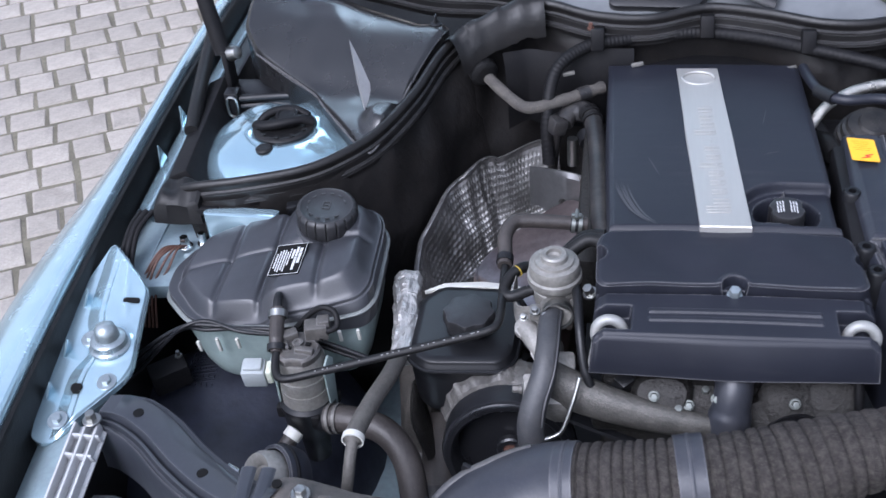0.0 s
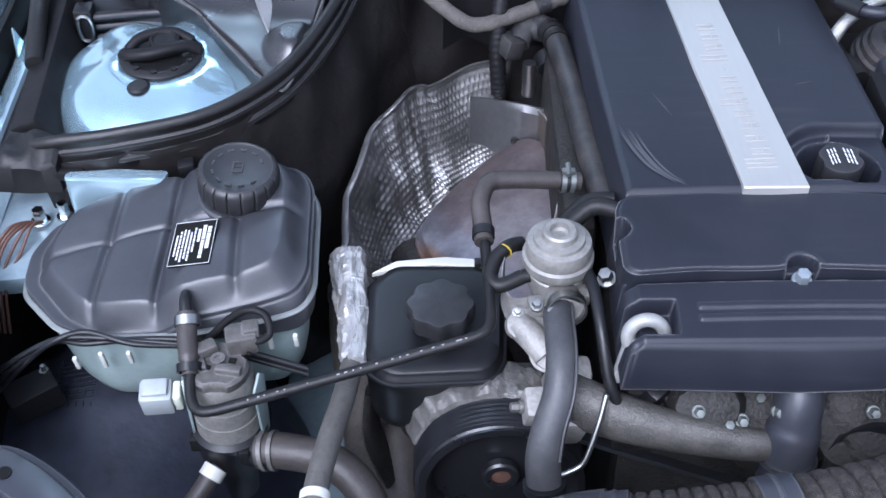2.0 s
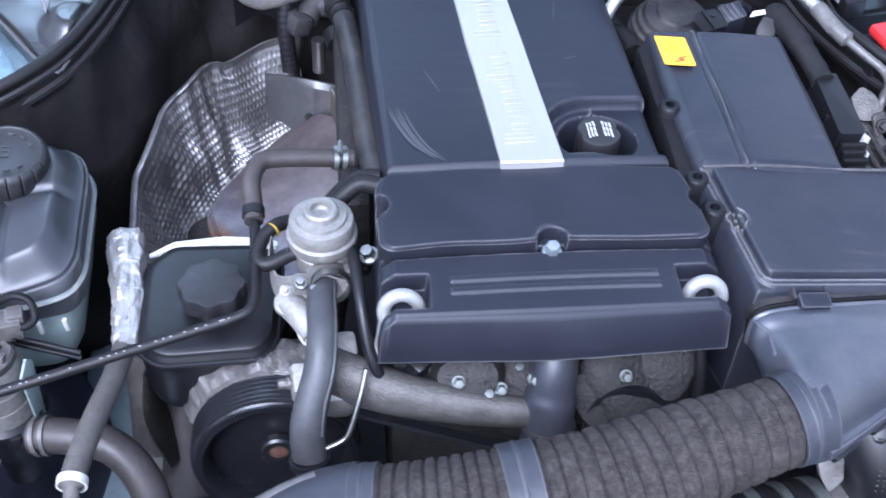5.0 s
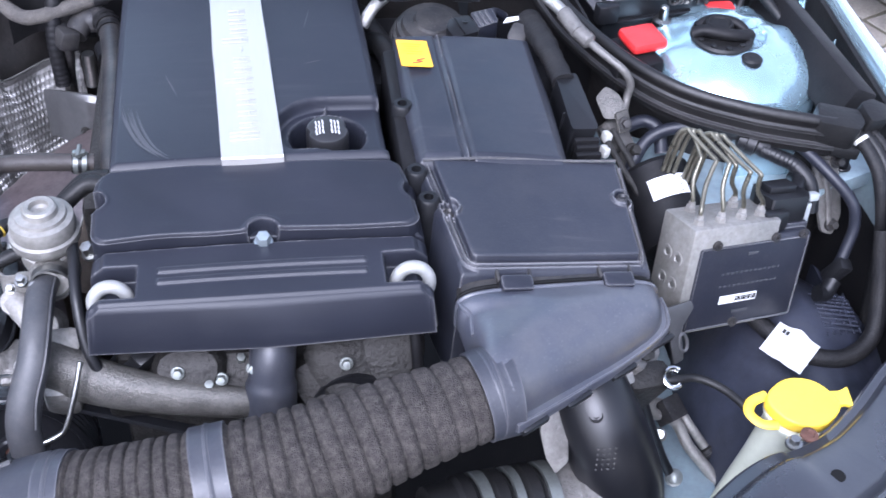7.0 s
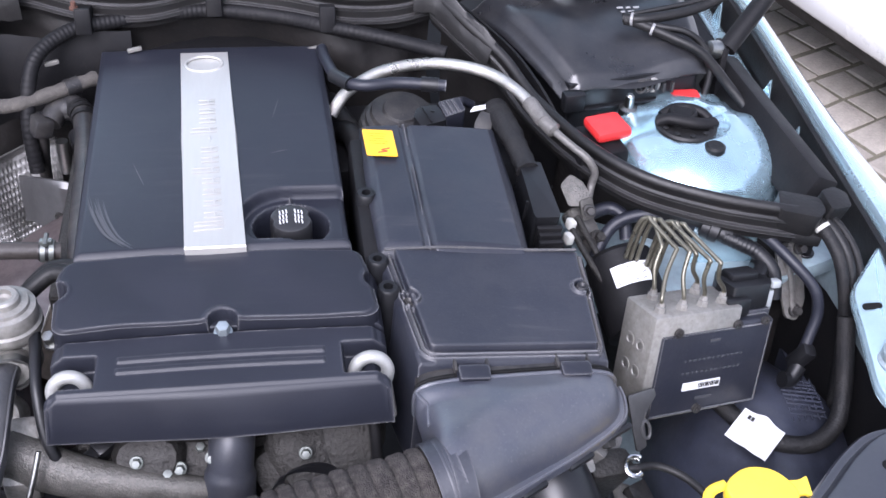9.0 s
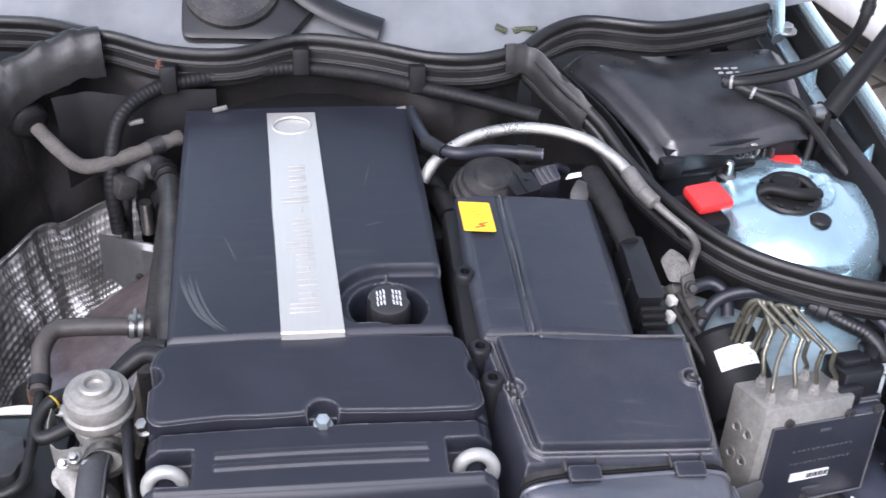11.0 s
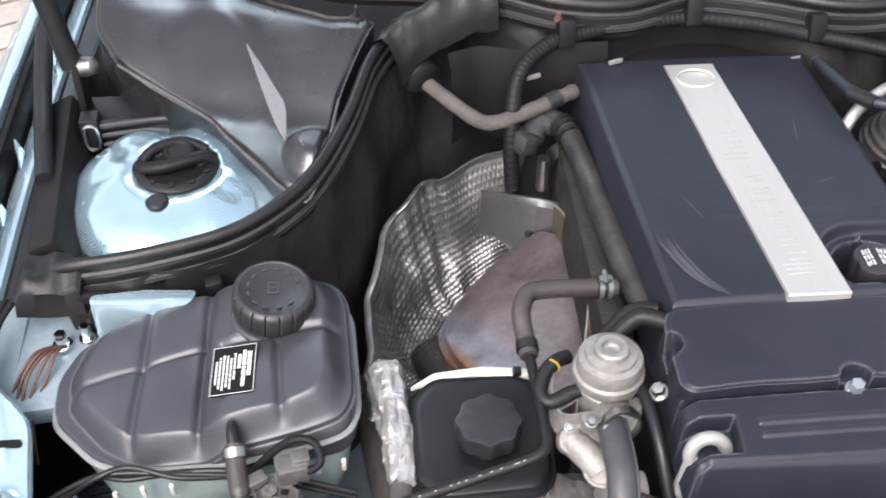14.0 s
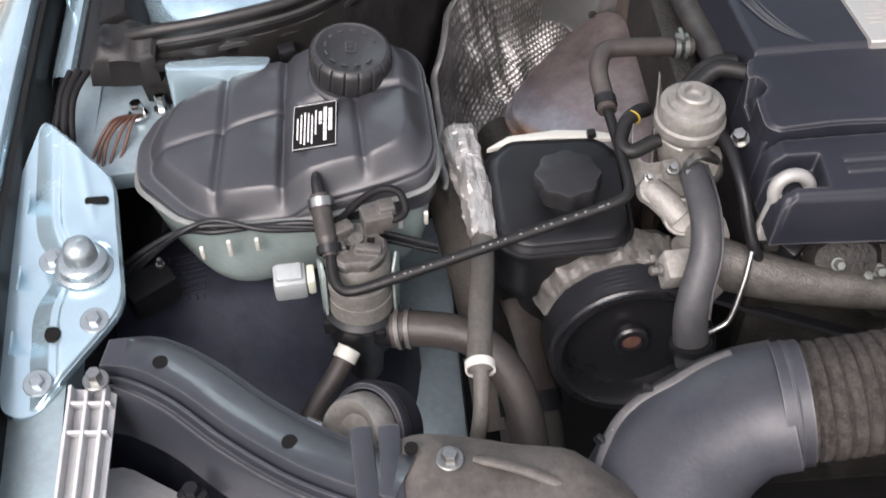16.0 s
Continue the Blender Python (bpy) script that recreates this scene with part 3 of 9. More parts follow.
part("front_panel", g, PAINT_BLACK, car, "black front panel behind the bumper")
for x in (-0.70, 0.665):
    g = Geo()
    g.box((x, -0.1, 0.41), (0.02, 1.3, 0.46), 0.004)
    part("inner_wing", g, LINER, car, "dark inner wing wall")


# strut towers
def tower(c, flip):
    cx, cy, top = c
    shift, size = (0.0, 1.0) if flip > 0 else (0.014, 0.89)
    g = Geo()
    prof = [(0.135, -0.30), (0.128, -0.12), (0.120, -0.055), (0.116, -0.043), (0.112, -0.034), (0.106, -0.025), (0.098, -0.018), (0.092, -0.014), (0.086, -0.011), (0.078, -0.008), (0.070, -0.005), (0.062, -0.003), (0.055, -0.0015), (0.044, -0.001), (0.041, -0.003), (0.002, -0.003)]
    n = 72
    verts, faces = [], []
    for j, (r, z) in enumerate(prof):
        for i in range(n):
            a = 2 * math.pi * i / n
            dent = (0.010 * math.exp(-(((r - 0.090) / 0.020) ** 2)) * max(0, math.sin(4 * a + 0.9 * flip)) ** 1.5 + 0.0035 * noise.noise(Vector((3 * math.cos(a), 3 * math.sin(a), r * 18 + flip))) + 0.003 * math.exp(-(((r - 0.066) / 0.008) ** 2))) * (0.4 + 0.6 * step(-0.3, 0.3, math.sin(a)))
            verts.append((cx + shift + size * r * math.cos(a), cy + size * r * 1.02 * math.sin(a), top + z - dent))
    for j in range(len(prof) - 1):
        for i in range(n):
            i2 = (i + 1) % n
            faces.append((j * n + i, j * n + i2, (j + 1) * n + i2, (j + 1) * n + i))
    g.add(verts, faces)
    t = part("strut_tower", g, TOWER_PAINT, car, "domed pale blue strut tower")
    q = 0.93 if flip > 0 else 0.77
    my = cy if flip > 0 else cy - 0.010
    m = Geo()
    m.lathe([(r_ * q, z_) for r_, z_ in ((0.045, -0.02), (0.045, 0.0005), (0.042, 0.003), (0.036, 0.0035), (0.032, 0.0005), (0.020, 0.0005), (0.0, 0.0015))], (cx, my, top), n=48)
    part("strut_mount", m, RUBBER, t, "black rubber strut mount")
    w = Geo()
    w.lathe([(0.0165, 0.0), (0.0165, 0.010), (0.0150, 0.0135), (0.0125, 0.0145), (0.0105, 0.0128), (0.0, 0.0132)], (cx + q * 0.004 * flip, my + q * 0.010, top), n=28)
    w.tube([(cx - q * 0.040 * flip, my - q * 0.002, top + q * 0.0022), (cx - q * 0.028 * flip, my - q * 0.010, top + q * 0.0065), (cx - q * 0.008 * flip, my - q * 0.012, top + q * 0.0101), (cx + q * 0.014 * flip, my - q * 0.006, top + q * 0.0122), (cx + q * 0.030 * flip, my + q * 0.001, top + q * 0.0108), (cx + q * 0.042 * flip, my + q * 0.004, top + q * 0.0043)], 0.0066, 14, 8, squash=(1.15, 1.0))
    w.tube([(cx - q * 0.036 * flip, my + q * 0.006, top + q * 0.0029), (cx - q * 0.026 * flip, my + q * 0.016, top + q * 0.0094), (cx - q * 0.010 * flip, my + q * 0.024, top + q * 0.0115), (cx + q * 0.012 * flip, my + q * 0.028, top + q * 0.0101), (cx + q * 0.032 * flip, my + q * 0.022, top + q * 0.0029)], 0.0058, 14, 8)
    part("mount_cap", w, PLASTIC_MATT, t, "black plastic mount cap with curved ridges")
    for k in range(5):
        b = Geo()
        a = radians(200 + 34 * k)
        b.lathe([(0.0035, 0.0), (0.0035, 0.002), (0.0, 0.003)], (cx + 0.037 * q * math.cos(a), my + 0.037 * q * math.sin(a), top + 0.003), n=10)
        part("mount_pip", b, RUBBER, t)
    p = Geo()
    px_, py_ = (cx - 0.014, cy - 0.052) if flip > 0 else (cx + 0.021, cy - 0.052)
    p.lathe([(0.0115, -0.006), (0.0115, 0.001), (0.009, 0.003), (0.0045, 0.0025), (0.0, 0.0030)], (px_, py_, top - 0.002), n=24)
    part("rubber_plug", p, RUBBER, t, "small black rubber plug")
    s = Geo()
    s.lathe([(0.011, -0.01), (0.011, 0.0), (0.006, 0.002), (0.005, 0.016), (0.003, 0.018), (0, 0.018)], (cx + 0.052 * flip, cy + 0.040, top - 0.008), n=16)
    part("tower_stud", s, STEEL, t, "zinc stud and nut")
    return t


tower((-0.537, 0.03, 0.882), 1)
tower((0.530, 0.005, 0.882), -1)

# seal line round the bay
SEAL_LEFT = [(-0.640, -0.100, 0.872), (-0.613, -0.105, 0.880), (-0.556, -0.103, 0.887), (-0.480, -0.085, 0.893), (-0.429, -0.052, 0.90), (-0.395, -0.008, 0.905), (-0.362, 0.065, 0.915), (-0.338, 0.135, 0.93), (-0.308, 0.180, 0.945)]
SEAL_COWL = [(-0.300, 0.165, 0.945), (-0.250, 0.190, 0.962), (-0.203, 0.205, 0.970), (-0.133, 0.181, 0.964), (-0.061, 0.175, 0.962), (0.015, 0.197, 0.966), (0.088, 0.183, 0.965), (0.158, 0.158, 0.963), (0.215, 0.155, 0.963), (0.265, 0.172, 0.965)]
SEAL_RIGHT = [(0.268, 0.165, 0.962), (0.300, 0.120, 0.945), (0.335, 0.080, 0.925), (0.362, 0.025, 0.905), (0.400, -0.055, 0.90), (0.449, -0.112, 0.895), (0.515, -0.146, 0.89), (0.578, -0.163, 0.885), (0.610, -0.165, 0.88)]
SEAL_REAR = [(0.265, 0.172, 0.965), (0.300, 0.205, 0.968), (0.345, 0.222, 0.97), (0.425, 0.205, 0.97), (0.50, 0.222, 0.97), (0.57, 0.255, 0.965)]
SEAL_REAR_LEFT = [(-0.203, 0.205, 0.970), (-0.27, 0.243, 0.965), (-0.36, 0.265, 0.96), (-0.45, 0.315, 0.955), (-0.56, 0.375, 0.95), (-0.64, 0.42, 0.95)]


SEAL_SECTION = [(-0.007, -0.03), (-0.0075, -0.003), (-0.005, 0.003), (-0.001, 0.0055), (0.003, 0.0045), (0.0055, 0.0005), (0.0058, -0.003), (0.0042, -0.005), (0.0045, -0.009), (0.0066, -0.0105), (0.0068, -0.0135), (0.0050, -0.015), (0.0053, -0.0235), (0.0085, -0.025), (0.0092, -0.029), (0.0070, -0.031), (0.0068, -0.037)]
def seal(line, side=1):
    """A bulb on a stepped foot."""
    return sweep(line, SEAL_SECTION, side)


for line, lab, sd in ((SEAL_LEFT, "black rubber bonnet seal in front of the strut tower", 1), (SEAL_COWL, "wavy black rubber seal along the bulkhead", 1), (SEAL_RIGHT, "black rubber bonnet seal beside the strut tower", 1), (SEAL_REAR, "black rubber seal over the fuse box bay", 1), (SEAL_REAR_LEFT, "black rubber seal under the windscreen", -1)):
    part("bonnet_seal", seal(line, sd), RUBBER_SEAL, car, lab, 50)


def curtain(line, drop, lean, rows=10, rough=0.004):
    """A wall that hangs below a line, uneven like pressed felt."""
    pts = smooth(line, 8)
    verts, faces = [], []
    n = len(pts)
    for j in range(rows + 1):
        v = j / rows
        for p in pts:
            q = Vector((p.x + lean[0] * v, p.y + lean[1] * v, p.z - 0.02 - drop * v))
            k = rough * (noise.noise(q * 14) * 2 + 1.2 * abs(noise.noise(Vector((q.x * 22, q.y * 22, q.z * 7)))))
            verts.append((q.x + k * 0.6, q.y - k, q.z))
    for j in range(rows):
        for i in range(n - 1):
            faces.append((j * n + i, j * n + i + 1, (j + 1) * n + i + 1, (j + 1) * n + i))
    return Geo().add(verts, faces)


part("bulkhead_lining", curtain([(x, y - 0.008, z) for x, y, z in SEAL_LEFT], 0.5, (0.075, -0.02), 36, 0.006), INSULATION, car, "black felt lining below the left seal")
part("bulkhead_lining", curtain([(x, y + 0.004, z) for x, y, z in SEAL_COWL], 0.5, (0.0, -0.03), 36, 0.011), INSULATION, car, "black felt bulkhead lining behind the engine")
part("bulkhead_lining", curtain([(x + 0.012, y + 0.010, z) for x, y, z in SEAL_RIGHT], 0.5, (-0.0, 0.02)), INSULATION, car, "black felt lining below the right seal")

# corner pieces draped over the joints of the seals
DRAPE = [(-0.030, -0.05), (-0.026, -0.006), (-0.012, 0.008), (0.002, 0.013), (0.014, 0.009), (0.022, 0.000), (0.030, -0.012), (0.036, -0.032), (0.039, -0.056)]
for line in ([(-0.326, 0.143, 0.935), (-0.312, 0.160, 0.942), (-0.285, 0.178, 0.952), (-0.240, 0.195, 0.965), (-0.203, 0.203, 0.970)], [(0.240, 0.163, 0.964), (0.272, 0.160, 0.960), (0.300, 0.125, 0.945), (0.328, 0.092, 0.928)]):
    big, fold = (0.66, 0.65) if line[0][0] < 0 else (0.36, 0.35)
    g = sweep(line, [(o * big, u * (0.8 if u > 0 else big)) for o, u in DRAPE], 1)
    g.v = [(x, y, z + fold * (0.010 * noise.noise(Vector((x, y, z)) * 45) + 0.009 * abs(noise.noise(Vector((x * 90, y * 30, z * 20)))))) for x, y, z in g.v]
    part("seal_corner", g, RUBBER_SEAL, car, "moulded black rubber corner piece", 60)
for line in ([(-0.255, 0.150, 0.90), (-0.225, 0.165, 0.905), (-0.20, 0.165, 0.90)], [(-0.20, 0.165, 0.90), (-0.15, 0.16, 0.90), (-0.08, 0.165, 0.905)]):
    g = sweep(line, [(0.0, 0.02), (0.006, 0.004), (0.012, -0.03), (0.010, -0.09)], 1)
    g.v = [(x, y, z + 0.008 * noise.noise(Vector((x, y, z)) * 22)) for x, y, z in g.v]
    part("lining_flap", g, PLASTIC_MATT, car, "loose black felt flap on the bulkhead", 60)

# rear shelf under the windscreen, and the glass
g = Geo()
g.box((0, 0.46, 0.72), (1.3, 0.5, 0.02), 0.004)
part("cowl_floor", g, PLASTIC_MATT, car, "black cowl floor")
g = Geo()
n = 64
verts, faces = [], []
FOOT = SEAL_REAR_LEFT[::-1] + SEAL_COWL[2:] + SEAL_REAR[1:] + [(0.66, 0.30, 0.955)]


def foot(x):
    """Place of the glass edge just behind the seals."""
    for (x0, y0, z0), (x1, y1, z1) in zip(FOOT, FOOT[1:]):
        if x <= x1 or x1 == FOOT[-1][0]:
            t = min(1.0, max(0.0, (x - x0) / (x1 - x0)))
            return y0 + (y1 - y0) * t + 0.012, z0 + (z1 - z0) * t - 0.012


for j in range(9):
    for i in range(n + 1):
        u, v = i / n * 2 - 1, j / 8
        fy, fz = foot(u * 0.66)
        k = min(1.0, v * 3)
        fy, fz = fy * (1 - k) + (0.215 + 0.07 * u * u) * k, fz * (1 - k) + (0.953 - 0.01 * u * u) * k
        verts.append((u * 0.66, fy + v * 0.75, fz + v * 0.43))
for j in range(8):
    for i in range(n):
        a = j * (n + 1) + i
        faces.append((a, a + 1, a + n + 2, a + n + 1))
g.add(verts, faces)
part("windscreen", g, GLASS, car, "wet windscreen with the sky's grey put into its colour")
# wiper motor cover on the glass
SCREEN_TILT = pose(0, 0, 0, 29.8, 0, 0)
WM = Matrix.Translation((-0.055, 0.215, 0.962)) @ SCREEN_TILT
g = Geo()
g.prism(rounded([(-0.06, -0.012), (0.055, -0.016), (0.10, 0.04), (0.10, 0.16), (-0.06, 0.16)], 0.012), 0.0, 0.014, 0.003, WM)
wc = part("wiper_cover", g, PLASTIC, car, "black cover of the wiper drive")
g = Geo()
g.lathe([(0.055, 0.0), (0.055, 0.008), (0.050, 0.013), (0.0, 0.014)], WM @ Vector((-0.005, 0.052, 0.014)), WM.to_3x3() @ Vector((0, 0, 1)), 40)
part("wiper_cap", g, PLASTIC_DUSTY, wc, "dusty round cap")
g = Geo()
g.tube([WM @ Vector(p) for p in ((0.045, 0.09, 0.02), (0.07, 0.045, 0.02), (0.11, 0.015, 0.018), (0.16, -0.005, 0.014))], 0.011, 10, squash=(1.5, 0.6))
part("wiper_arm", g, PLASTIC, wc, "black wiper arm")
rnd = random.Random(5)
for k in range(16):
    x, v = rnd.uniform(0.10, 0.42), rnd.uniform(0.06, 0.13)
    g = Geo()
    q = Vector((x, 0.205 + 0.07 * (x / 0.66) ** 2 + v * 0.75, 0.9515 + v * 0.43 - 0.01 * (x / 0.66) ** 2))
    g.lathe([(0.0045, 0), (0.0035, 0.0012), (0, 0.0018)], q, (0, -0.5, 0.87), 12)
    part("water_drop", g, WATER, car)
g = Geo()
for k in range(5):
    g.box((0.215 + 0.014 * k, 0.213 + 0.004 * (k % 2), 0.963 + 0.002 * (k % 3)), (0.026, 0.014, 0.004), 0.001, pose(0, 0, 0, 20, 8 * (k % 3), 40 * k))
part("leaf_litter", g, LITTER, car, "dead leaf litter at the foot of the glass")
# the raised bonnet behind the bay
BM = Matrix.Translation((-0.02, 0.64, 1.04)) @ pose(0, 0, 0, 88, 0, 0)
g = Geo()
g.prism(rounded([(-0.66, 0.0), (0.66, 0.0), (0.70, 0.5), (0.66, 0.98), (-0.66, 0.98), (-0.70, 0.5)], 0.08), -0.03, 0.0, 0.008, BM)
bn = part("bonnet", g, PAINT, car, "raised pale blue bonnet")
g = Geo()
g.prism(rounded([(-0.54, 0.42), (0.54, 0.42), (0.54, 0.6), (0.50, 0.90), (-0.50, 0.90), (-0.54, 0.6)], 0.08), 0.001, 0.02, 0.008, BM)
part("bonnet_lining", g, INSULATION, bn, "dark felt bonnet lining")

# flanges beside the wings with their bolts
FLANGE = [(-0.716, -0.165), (-0.671, -0.215), (-0.645, -0.244), (-0.630, -0.360), (-0.634, -0.378), (-0.690, -0.456), (-0.705, -0.462), (-0.722, -0.455), (-0.730, -0.40), (-0.735, -0.25)]


def wing_flange(m):
    tilt = m @ Matrix.Translation((-0.66, -0.30, 0.822)) @ pose(0, 0, 0, 10, 0, 0) @ Matrix.Translation((0.66, 0.30, 0))

    def plate_h(x, y, s):
        fold = -0.687 - 0.07 * (y + 0.33) + 0.016 * math.exp(-(((y + 0.33) / 0.028) ** 2))
        z = -0.55 * max(0.0, fold - x) - 0.0025 * math.exp(-(((x - fold) / 0.0028) ** 2)) - 0.004 * step(0.965, 1.0, s)
        z += 0.0025 * (1 - step(0.022, 0.030, math.hypot(x + 0.663, y + 0.335)))
        z += 0.002 * math.exp(-(((x + 0.676 + 0.25 * (y + 0.22)) / 0.004) ** 2)) * step(-0.30, -0.27, y)
        return z + 0.0012 * noise.noise(Vector((x, y, 0)) * 25)

    g = Geo()
    g.dome(rounded(FLANGE, 0.012, 3), plate_h, 60, 160, -0.012, 1.0)
    g.v = [tuple(tilt @ Vector(p)) for p in g.v]
    fl = part("wing_flange", g, PAINT, car, "pale blue bolted flange of the inner wing", 60)
    for x, y in ((-0.652, -0.384), (-0.690, -0.325), (-0.692, -0.437)):
        part("flange_bolt", hexbolt(tilt @ Vector((x, y, -0.002)), 0.0058, tilt.to_3x3() @ Vector((0, 0, 1)), 2.0, 0.0055), ZINC_BLUE, fl, "zinc hex bolt with washer")
    c = tilt @ Vector((-0.663, -0.335, 0))
    g = Geo()
    g.lathe([(0.024, 0), (0.024, 0.003), (0.021, 0.005), (0.0205, 0.012), (0.0185, 0.014), (0.0140, 0.015), (0.0135, 0.022), (0.0115, 0.029), (0.006, 0.033), (0, 0.034)], c, n=28)
    part("bonnet_stop", g, ZINC_BLUE, fl, "chromed adjustable bonnet stop")
    for x, y, lx, ly in ((-0.658, -0.268, 0.010, 0.0035), (-0.684, -0.395, 0.006, 0.006)):
        g = Geo()
        g.prism(rounded([(x - lx, y - ly), (x + lx, y - ly), (x + lx, y + ly), (x - lx, y + ly)], 0.005), -0.003, 0.0022, 0, tilt)
        part("slot", g, PRINT_GAP_BLACK, fl, "dark punched slot")
    for y in (-0.26, -0.335, -0.395):
        g = Geo()
        g.prism([(0, -0.012), (0.030, 0.0), (0, 0.012)], 0, 0.002, 0, tilt @ Matrix.Translation((-0.722, y, -0.018)) @ pose(0, 0, 0, 0, -70, 0))
        part("spike_tab", g, PAINT, fl, "pressed triangular tab")
    return fl


wing_flange(Matrix.Identity(4))
wing_flange(Matrix.Translation((0.0, 0.012, 0)) @ Matrix.Diagonal((-1, 1, 1, 1)))

g = Geo()
g.prism(rounded([(-0.606, -0.134), (-0.515, -0.140), (-0.508, -0.122), (-0.555, -0.118), (-0.606, -0.122)], 0.006, 3), 0.80, 0.856, 0.004)
part("shelf", g, PAINT, car, "pale blue ledge behind the tank")

g = Geo()
g.prism(rounded([(0.500, -0.150), (0.575, -0.152), (0.583, -0.122), (0.520, -0.118)], 0.006, 3), 0.80, 0.848, 0.004)
part("shelf", g, PAINT, car, "pale blue ledge below the seal")

# blue shelves behind the tank and the brake unit
for pts, z, lab in (([(-0.70, -0.215), (-0.625, -0.205), (-0.56, -0.16), (-0.44, -0.135), (-0.43, -0.08), (-0.70, -0.08)], 0.800, "blue painted shelf behind the tank"), ([(0.39, -0.20), (0.575, -0.195), (0.625, -0.170), (0.70, -0.140), (0.70, -0.10), (0.55, -0.12), (0.45, -0.09), (0.38, -0.05)], 0.805, "blue painted shelf beside the brake unit")):
    g = Geo()
    g.prism(rounded(pts, 0.01, 3), z - 0.02, z, 0.004)
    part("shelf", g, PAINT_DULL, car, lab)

# front cross panel: a pressed section along a bent line
XLINE = [(-0.640, -0.420, 0.808), (-0.608, -0.428, 0.813), (-0.570, -0.453, 0.815), (-0.525, -0.496, 0.820), (-0.478, -0.536, 0.830), (-0.435, -0.564, 0.842), (-0.412, -0.576, 0.848)]
XSEC = [(-0.050, -0.07), (-0.050, -0.012), (-0.047, -0.009), (-0.039, -0.009), (-0.036, -0.006), (-0.033, 0.0), (-0.030, 0.002), (0.022, 0.002), (0.025, -0.001), (0.028, -0.008), (0.031, -0.009), (0.034, -0.003), (0.039, -0.002), (0.042, -0.009), (0.046, -0.010), (0.049, -0.006), (0.053, -0.010), (0.055, -0.07)]
for fl in (1, -1):
    pts = smooth([(x * fl + (0.0 if fl > 0 else 0.022), y + (0.0 if fl > 0 else 0.004), z) for x, y, z in XLINE + ([] if fl > 0 else [(-0.375, -0.602, 0.850), (-0.32, -0.65, 0.850)])], 10)
    rings = []
    for i, p in enumerate(pts):
        d = pts[min(i + 1, len(pts) - 1)] - pts[max(i - 1, 0)]
        nrm = Vector((-d.y, d.x, 0)).normalized() * fl
        u = i / (len(pts) - 1)
        wd = 0.48 + 0.12 * step(0.0, 0.2, u) + (0.08 * step(0.7, 1.0, u) if fl > 0 else 0.20 * step(0.0, 0.2, u) + 0.22 * step(0.45, 0.9, u))
        rings.append([p + nrm * (o * wd * -1) + Vector((0, 0, h)) for o, h in XSEC])
    k = len(XSEC)
    verts = [q for r in rings for q in r]
    faces = [(j * k + i, j * k + i + 1, (j + 1) * k + i + 1, (j + 1) * k + i) for j in range(len(rings) - 1) for i in range(k - 1)]
    faces.append(tuple(range(k)))
    xm = part("front_cross_panel", Geo().add(verts, faces), PAINT_BLACK, car, "black painted front panel with a pressed rim", 50)
    for q in (0.24, 0.62):
        p = pts[int(q * (len(pts) - 1))]
        g = Geo()
        g.lathe([(0.006, 0.0022), (0.006, 0.003), (0, 0.003)], p, n=16)
        part("panel_hole", g, PRINT_GAP_BLACK, xm, "dark hole")
    if fl < 0:
        continue
    g = Geo()
    sx, off = fl, 0.0
    for a, b in (((-0.440, -0.528), (-0.434, -0.62)), ((-0.420, -0.528), (-0.418, -0.62))):
        g.tube([(a[0] * sx + off, a[1], 0.8445), (b[0] * sx + off, b[1], 0.8475)], 0.006, 12, squash=(1.3, 0.45))
    part("pressed_ridge", g, PAINT_BLACK, xm)
    sup = [(-0.432, -0.538), (-0.398, -0.534), (-0.350, -0.538), (-0.29, -0.556), (-0.225, -0.598), (-0.14, -0.62), (-0.14, -0.74), (-0.432, -0.68)]
    g = Geo()
    g.dome([(x * sx + off, y) for x, y in sup], lambda x, y, s: 0.850 - 0.012 * s ** 4 + 0.004 * math.sin(x * 60) - 0.10 * max(0, -y - 0.62) - 0.25 * max(0, abs(x - off) * -1 + 0.30), 24, 90, 0.70, 1.0)
    rs = part("radiator_support", g, SUPPORT, car, "dusty brown radiator support")
    part("support_bolt", hexbolt((-0.379 * sx + off, -0.562, 0.850), 0.0062), STEEL, rs, "zinc hex bolt")
    g = Geo()
    g.tube([(-0.362, -0.560, 0.8455), (-0.340, -0.569, 0.8490), (-0.312, -0.583, 0.8490), (-0.272, -0.605, 0.8430)], 0.0042, 10, 6, squash=(1.0, 0.7), radius=lambda u: 0.6 + 0.4 * step(0.0, 0.2, u))
    part("pressed_rib", g, SUPPORT, rs, "pressed rib")
    g = Geo()
    g.lathe([(0.005, 0.0), (0.005, 0.002), (0, 0.002)], (-0.405 * sx + off, -0.551, 0.8495), n=16)
    part("support_hole", g, PRINT_GAP_BLACK, rs, "dark hole")

